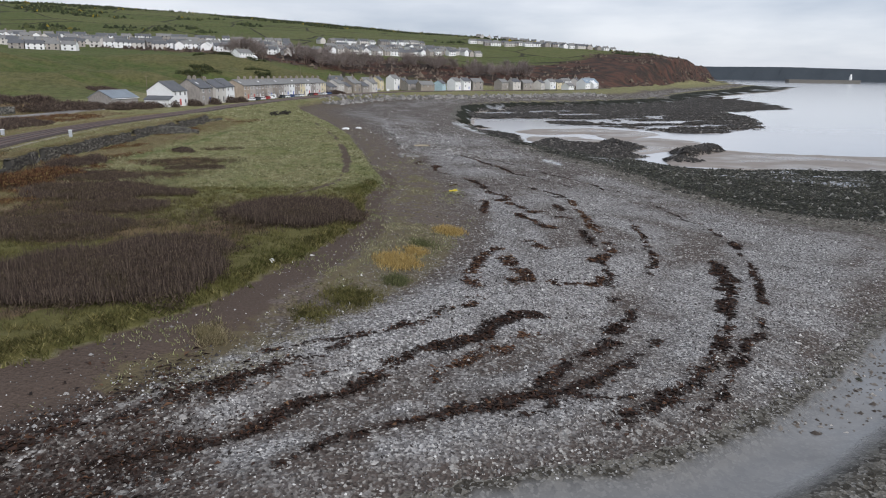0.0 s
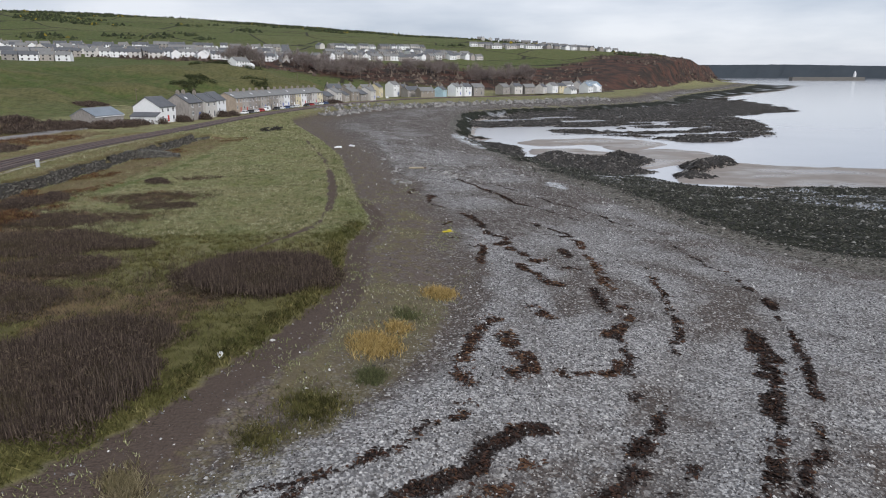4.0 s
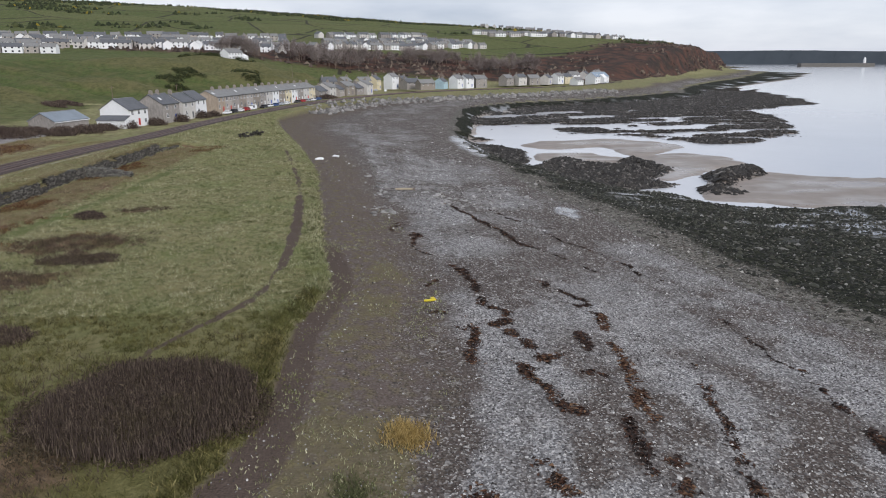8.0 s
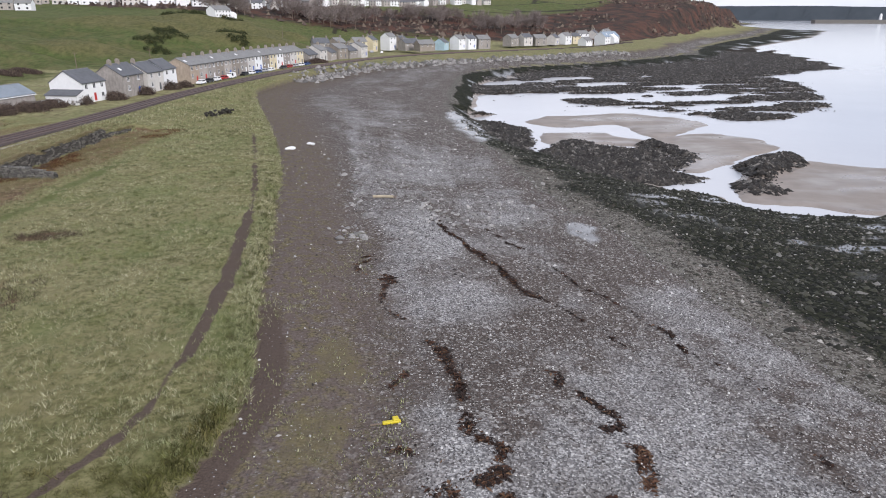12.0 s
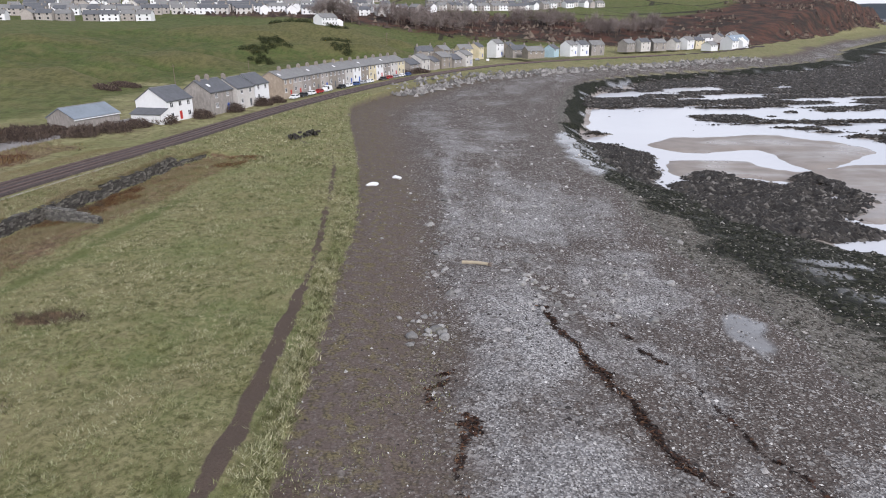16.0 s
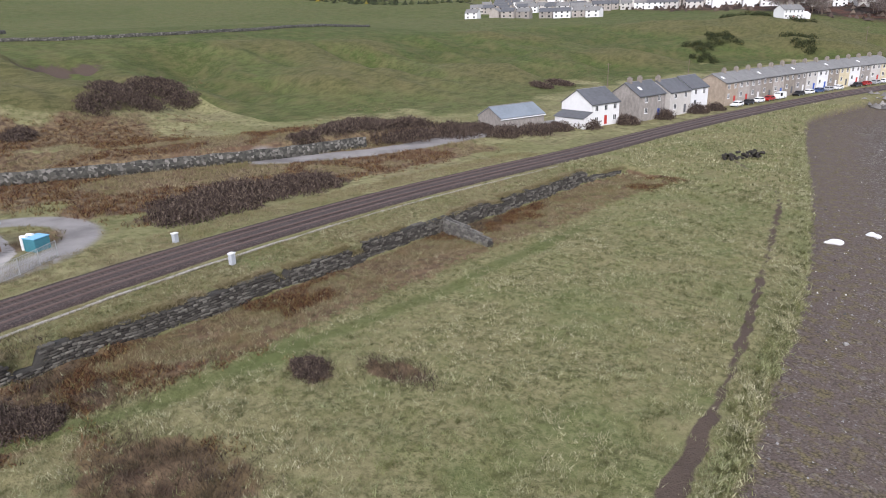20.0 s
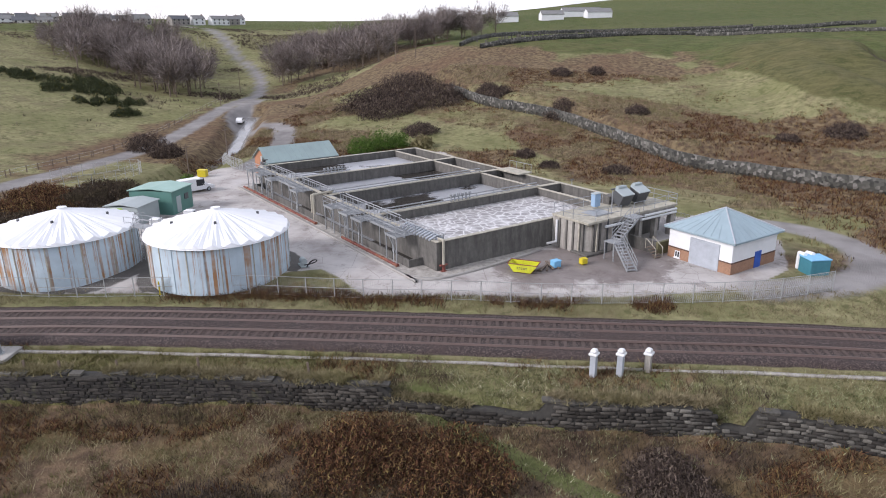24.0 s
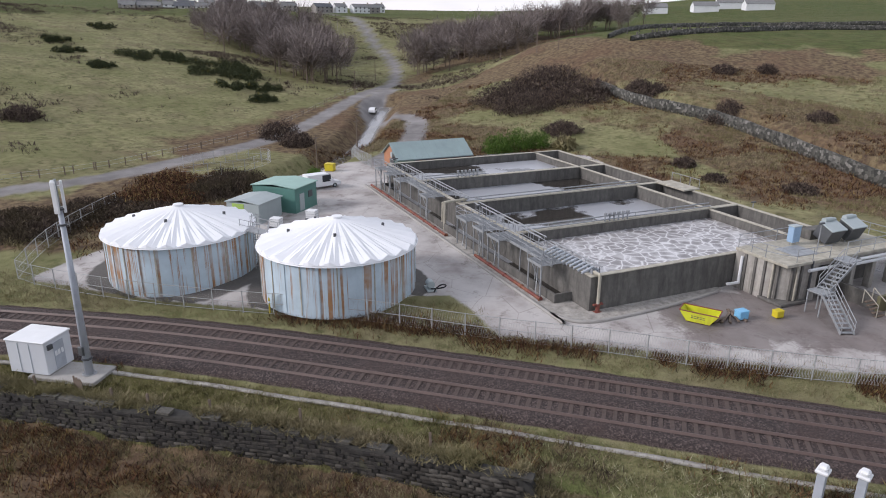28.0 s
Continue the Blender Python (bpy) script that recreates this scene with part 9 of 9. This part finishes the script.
for x, y, r, h in ((-133.5, 55.0, 2.8, 3.6), (-136.5, 57.6, 2.6, 3.8), (-139, 60.6, 2.4, 3.0), (-103.5, 37.6, 1.3, 1.6)):
    crown("evergreen_bush", x, y, r, r, h, LEAF, int(1100 * r), 0.3, "bright green rounded evergreen bush behind the building", "bush", "evergreen bushes")
crown("pampas_grass", -139.5, 65.5, 2.4, 2.0, 1.9, DEAD, 1500, 0.8, "pale feathery pampas grass behind the basin", "grass clump")


def bare_tree(x, y, h, seed):
    """A leafless tree: tapered trunk, limbs and a haze of twigs."""
    r = random.Random(seed)
    z = ground_z(x, y)
    t = thing("bare_tree", pose(x, y, z), "grey-brown leafless tree in the valley wood", "tree", "valley wood")
    bm = fresh()
    bar(bm, (0, 0, -0.3), (0, 0, h * 0.45), h * 0.016, 6, h * 0.01)
    tips = []
    for k in range(7):
        a = r.uniform(0, 6.28)
        p = Vector((0, 0, h * r.uniform(0.2, 0.45)))
        q = p + Vector((math.cos(a) * h * 0.28, math.sin(a) * h * 0.28, h * r.uniform(0.25, 0.5)))
        bar(bm, p, q, h * 0.007, 4, h * 0.003)
        tips.append(q)
    part("trunk", bm, TIMBER, t)
    n = 900
    c = np.array([tips[i % 7] for i in range(n)])
    p = c * RNG.uniform(0.75, 1.1, (n, 1)) + RNG.normal(0, h * 0.09, (n, 3))
    d = p - np.array((0, 0, h * 0.35))
    d = d / (np.linalg.norm(d, axis=1)[:, None] + 1e-6) + RNG.normal(0, 0.4, (n, 3))
    e = np.cross(d, RNG.normal(size=(n, 3)))
    e /= np.linalg.norm(e, axis=1)[:, None] + 1e-9
    l = h * 0.09 * RNG.uniform(0.5, 1.4, (n, 1))
    v = np.stack([p - d * l * 0.4 + e * l * 0.07, p - d * l * 0.4 - e * l * 0.07, p + d * l], 1)
    mesh_thing("crown", raw_mesh("crown", v.reshape(-1, 3), np.arange(n * 3).reshape(-1, 3)), WOOD, parent=t)
    return t


WOOD = island_material("wood_twigs", [(0.0, (0.13, 0.105, 0.098)), (0.6, (0.26, 0.22, 0.205)), (1.0, (0.40, 0.35, 0.32))], 0.9, 2, 0.05)
trees = [bare_tree(-226 - 6 * k, -58 - 5 * k, 8.5 + 0.7 * k, 30 + k) for k in range(4)]
spots = random.Random(5)
wooded = [(-262, -115, 16), (-240, -84, 16), (-207, -30, 9), (-226, -46, 12), (-255, -100, 14), (-281, -106, 22), (-280, -92, 20), (-266, -72, 16), (-230, -60, 14), (-215, -44, 12), (-275, -113, 18), (-250, -88, 18), (-304, -33, 18), (-305, -18, 18), (-322, -8, 20), (-330, 4, 20), (-345, 12, 22), (-258, -16, 12), (-360, 26, 22), (-290, -2, 16), (-270, 12, 14),
          (-30, 668, 26), (20, 700, 26), (-70, 655, 24), (60, 730, 24), (100, 690, 20), (-120, 610, 22), (-45, 640, 20), (140, 720, 18)]
for cx, cy, r in wooded:
    for k in range(15 if r > 15 else 9):
        x, y = cx + spots.gauss(0, r * 0.5), cy + spots.gauss(0, r * 0.45)
        copy_thing(spots.choice(trees), pose(x, y, ground_z(x, y) - 0.2, 0, 0, spots.uniform(0, 360)) @ Matrix.Scale(spots.uniform(1.05, 1.55), 4))
x, y = pick(52000, -420, -90, -180, 20, lambda x, y: (sample("road", x, y) < 0.1) * np.clip(fractal(x, y, 26, 4, 131) * 4.2 - 2.2, 0.012, 0.9) * (ground_zs(x, y) > 11.5))
blades("slope_scrub", x, y, ground_zs(x, y), 7, 0.75, 0.10, 1.0, TWIG, "dark dots of heather and dead scrub on the valley side", "scrub", 0.5)
# dark scrub on the hills, too far to tell apart
x, y = RNG.uniform(-700, 500, 26000), RNG.uniform(600, 1900, 26000)
nn = fractal(x, y, 120, 4, 52)
k = (nn > 0.60) & (sample("d", x, y) < -60) & (ground_zs(x, y) > 50)
x, y = x[k], y[k]
stones("far_scrub", x, y, ground_zs(x, y) + 0.6, RNG.uniform(2.0, 4.0, len(x)), GORSE, "dark gorse patches and copses on the far hills", "scrub", 0.9)
x, y = RNG.uniform(-600, 760, 26000), RNG.uniform(560, 1450, 26000)
k = (sample("cliff", x, y) > 0.4) & (fractal(x, y, 60, 4, 54) > 0.48)
x, y = x[k], y[k]
stones("cliff_scrub", x, y, ground_zs(x, y) + 0.4, RNG.uniform(1.0, 2.8, len(x)), TWIG, "dark scrub and bracken clinging to the cliffs", "scrub", 0.9)

# ---- old stone wall under the slope, cemetery and field walls ----
def field_wall(name, line, start, stop, h, label, shift=0.0):
    pl = along_line(line, start, stop, 2.5, shift)
    sec = [(-0.3, -0.5), (0.3, -0.5), (0.22, h), (-0.22, h)]
    return mesh_thing(name, swept(sec, pl, lambda x, y: ground_z(x, y) + 0.1 * math.sin(x * 1.7 + y)), STONE_ROUGH, label, "wall", "structure")


nn_ = Nodes("rough_walling", 0.92)
cc = nn_.ramp(nn_.node("SeparateColor", Color=nn_.cells(2.2)).outputs[0], (0.0, (0.03, 0.03, 0.026)), (0.7, (0.085, 0.082, 0.07)), (1.0, (0.2, 0.19, 0.17)))
STONE_ROUGH = nn_.done(cc, bump=nn_.cells(2.2, "Distance"), strength=0.8, distance=0.15)
field_wall("bank_wall", SCAR, 60, 189, 2.1, "dark mossy stone retaining wall below the green slope", 0.6)
CEM = smooth_line([(-222, 62), (-232, 74), (-245, 90), (-262, 108), (-280, 150), (-300, 195)])
field_wall("cemetery_wall", CEM, 60, 200, 1.5, "long grey stone wall of the hillside cemetery")
field_wall("cemetery_wall", smooth_line([(-226, 55), (-250, 62), (-275, 78), (-305, 110), (-330, 160)]), 50, 170, 1.3, "long grey stone wall of the hillside cemetery")
field_wall("field_wall", smooth_line([(-262, 128), (-245, 175), (-236, 205), (-232, 240), (-240, 290), (-260, 350)]), 120, 350, 1.1, "low dark stone wall along the upper field")
stones_r = random.Random(8)
gm = stone_shape(400, 0.8, 0.18, 1.1, 0.1)
gm.materials.append(COPE_STONE)
for k in range(70):
    u = stones_r.random()
    x, y = -229 - 60 * u + stones_r.uniform(-3, 4), 62 + 55 * u + stones_r.uniform(-6, 0)
    ob = again("gravestone", gm, pose(x, y, ground_z(x, y) + 0.5, stones_r.uniform(-6, 6), 0, 30 + stones_r.uniform(-8, 8)))
    tagged(ob, "small grey upright gravestone in the cemetery", "gravestone", "gravestones")

# ---- small things ----
def pole(x, y, h, label, arm=True):
    p = thing("utility_pole", pose(x, y, ground_z(x, y) - 0.2), label, "pole", "utility poles")
    bm = fresh()
    bar(bm, (0, 0, 0), (0, 0, h), 0.14, 8, 0.09)
    part("pole", bm, TIMBER, p)
    if arm:
        bm = fresh()
        box(bm, -0.9, 0.9, -0.06, 0.06, h - 0.7, h - 0.58)
        part("cross_arm", bm, TIMBER, p)
    return p


for x, y, h in ((-223, 35, 9), (-221, 42, 9), (-232, -25, 8), (-192, -9, 7), (-309, -54, 9), (-118, 28, 7), (-128, 30, 7), (-100, 300, 8), (-85, 330, 8), (-60, 500, 8), (90, 575, 8), (70, 560, 8), (120, 585, 8)):
    pole(x, y, h, "weathered wooden utility pole")
lit = thing("yellow_debris", pose(8.6, 89.2, ground_z(8.6, 89.2), 0, 0, 10), "bright yellow plastic wreckage on the shingle", "debris")
bm = fresh()
block(bm, -0.1, 1.1, -0.15, 0.15, 0.02, 0.2, 0.05)
block(bm, 0.6, 1.0, -0.1, 0.4, 0.05, 0.3, 0.05)
part("trough", bm, YELLOW, lit)
bm = fresh()
block(bm, -0.9, -0.05, -0.06, 0.1, 0.02, 0.12, 0.03)
part("board", bm, TIMBER, lit)
for x, y, s in ((-10.5, 181, 0.95), (-7.3, 187.5, 0.85), (-8.8, 50.8, 0.26)):
    w_ = thing("white_debris", pose(x, y, ground_z(x, y), 0, 0, x * 30), "white sheet of plastic lying on the beach", "debris", "white debris")
    bm = fresh()
    bmesh.ops.create_icosphere(bm, subdivisions=2, radius=s)
    for v_ in bm.verts:
        v_.co = Vector((v_.co.x * 1.3, v_.co.y * (0.7 + 0.3 * math.sin(v_.co.x * 3)), v_.co.z * 0.35 + 0.12 + 0.08 * math.sin(v_.co.x * 5 + v_.co.y * 4)))
    part("sheet", bm, WHITE, w_)
log_ = thing("driftwood_log", pose(7.8, 146.2, ground_z(7.8, 146.2) + 0.18, 0, 0, -14), "pale bleached driftwood log with a root end", "driftwood")
bm = fresh()
pipe(bm, [(-1.6, 0, 0), (-0.4, 0.15, 0.05), (0.8, 0.05, 0.1), (1.5, -0.1, 0.12)], 0.2, 8)
part("trunk", bm, plain("bleached_wood", (0.42, 0.36, 0.26), 0.9), log_)
bm = fresh()
for k in range(5):
    bar(bm, (1.45, -0.1, 0.12), (2.0, -0.1 + 0.35 * math.cos(k * 1.3), 0.12 + 0.3 * math.sin(k * 1.3)), 0.07, 5, 0.03)
part("root", bm, TIMBER, log_)
# slipway, jetty wall and harbour pier
mesh_thing("slipway", swept([(-1.6, -0.6), (1.6, -0.6), (1.6, 0.25), (-1.6, 0.25)], [(p[0], p[1], math.atan2(-40, 50)) for p in ((146, 560), (160, 548), (178, 534), (196, 520))], lambda x, y: 6.5 - (x - 146) * 0.105), KERB, "long pale concrete slipway down to the rocks", "slipway", "structure")
bm = fresh()
block(bm, 0, 14, -1.2, 1.2, -1, 1.6, 0.1)
jt = mesh_thing("jetty_stub", bpy.data.meshes.new("jetty"), None, "short pale concrete jetty block on the reef", "jetty", "structure")
bm.to_mesh(jt.data), bm.free(), jt.data.materials.append(KERB)
jt.matrix_basis = pose(132, 500, 0.6, 0, 0, -25)
pier = thing("harbour_pier", pose(1650, 2720, 0, 0, 0, 4), "long dark harbour pier with a white lighthouse far off", "pier")
bm = fresh()
block(bm, 0, 330, -12, 12, -2, 14, 0.5)
part("mole", bm, CONCRETE_DARK, pier)
bm = fresh()
bar(bm, (290, 0, 14), (290, 0, 32), 6, 12, 4.5), bar(bm, (290, 0, 32), (290, 0, 38), 4, 12, 2)
part("lighthouse", bm, WHITE, pier)
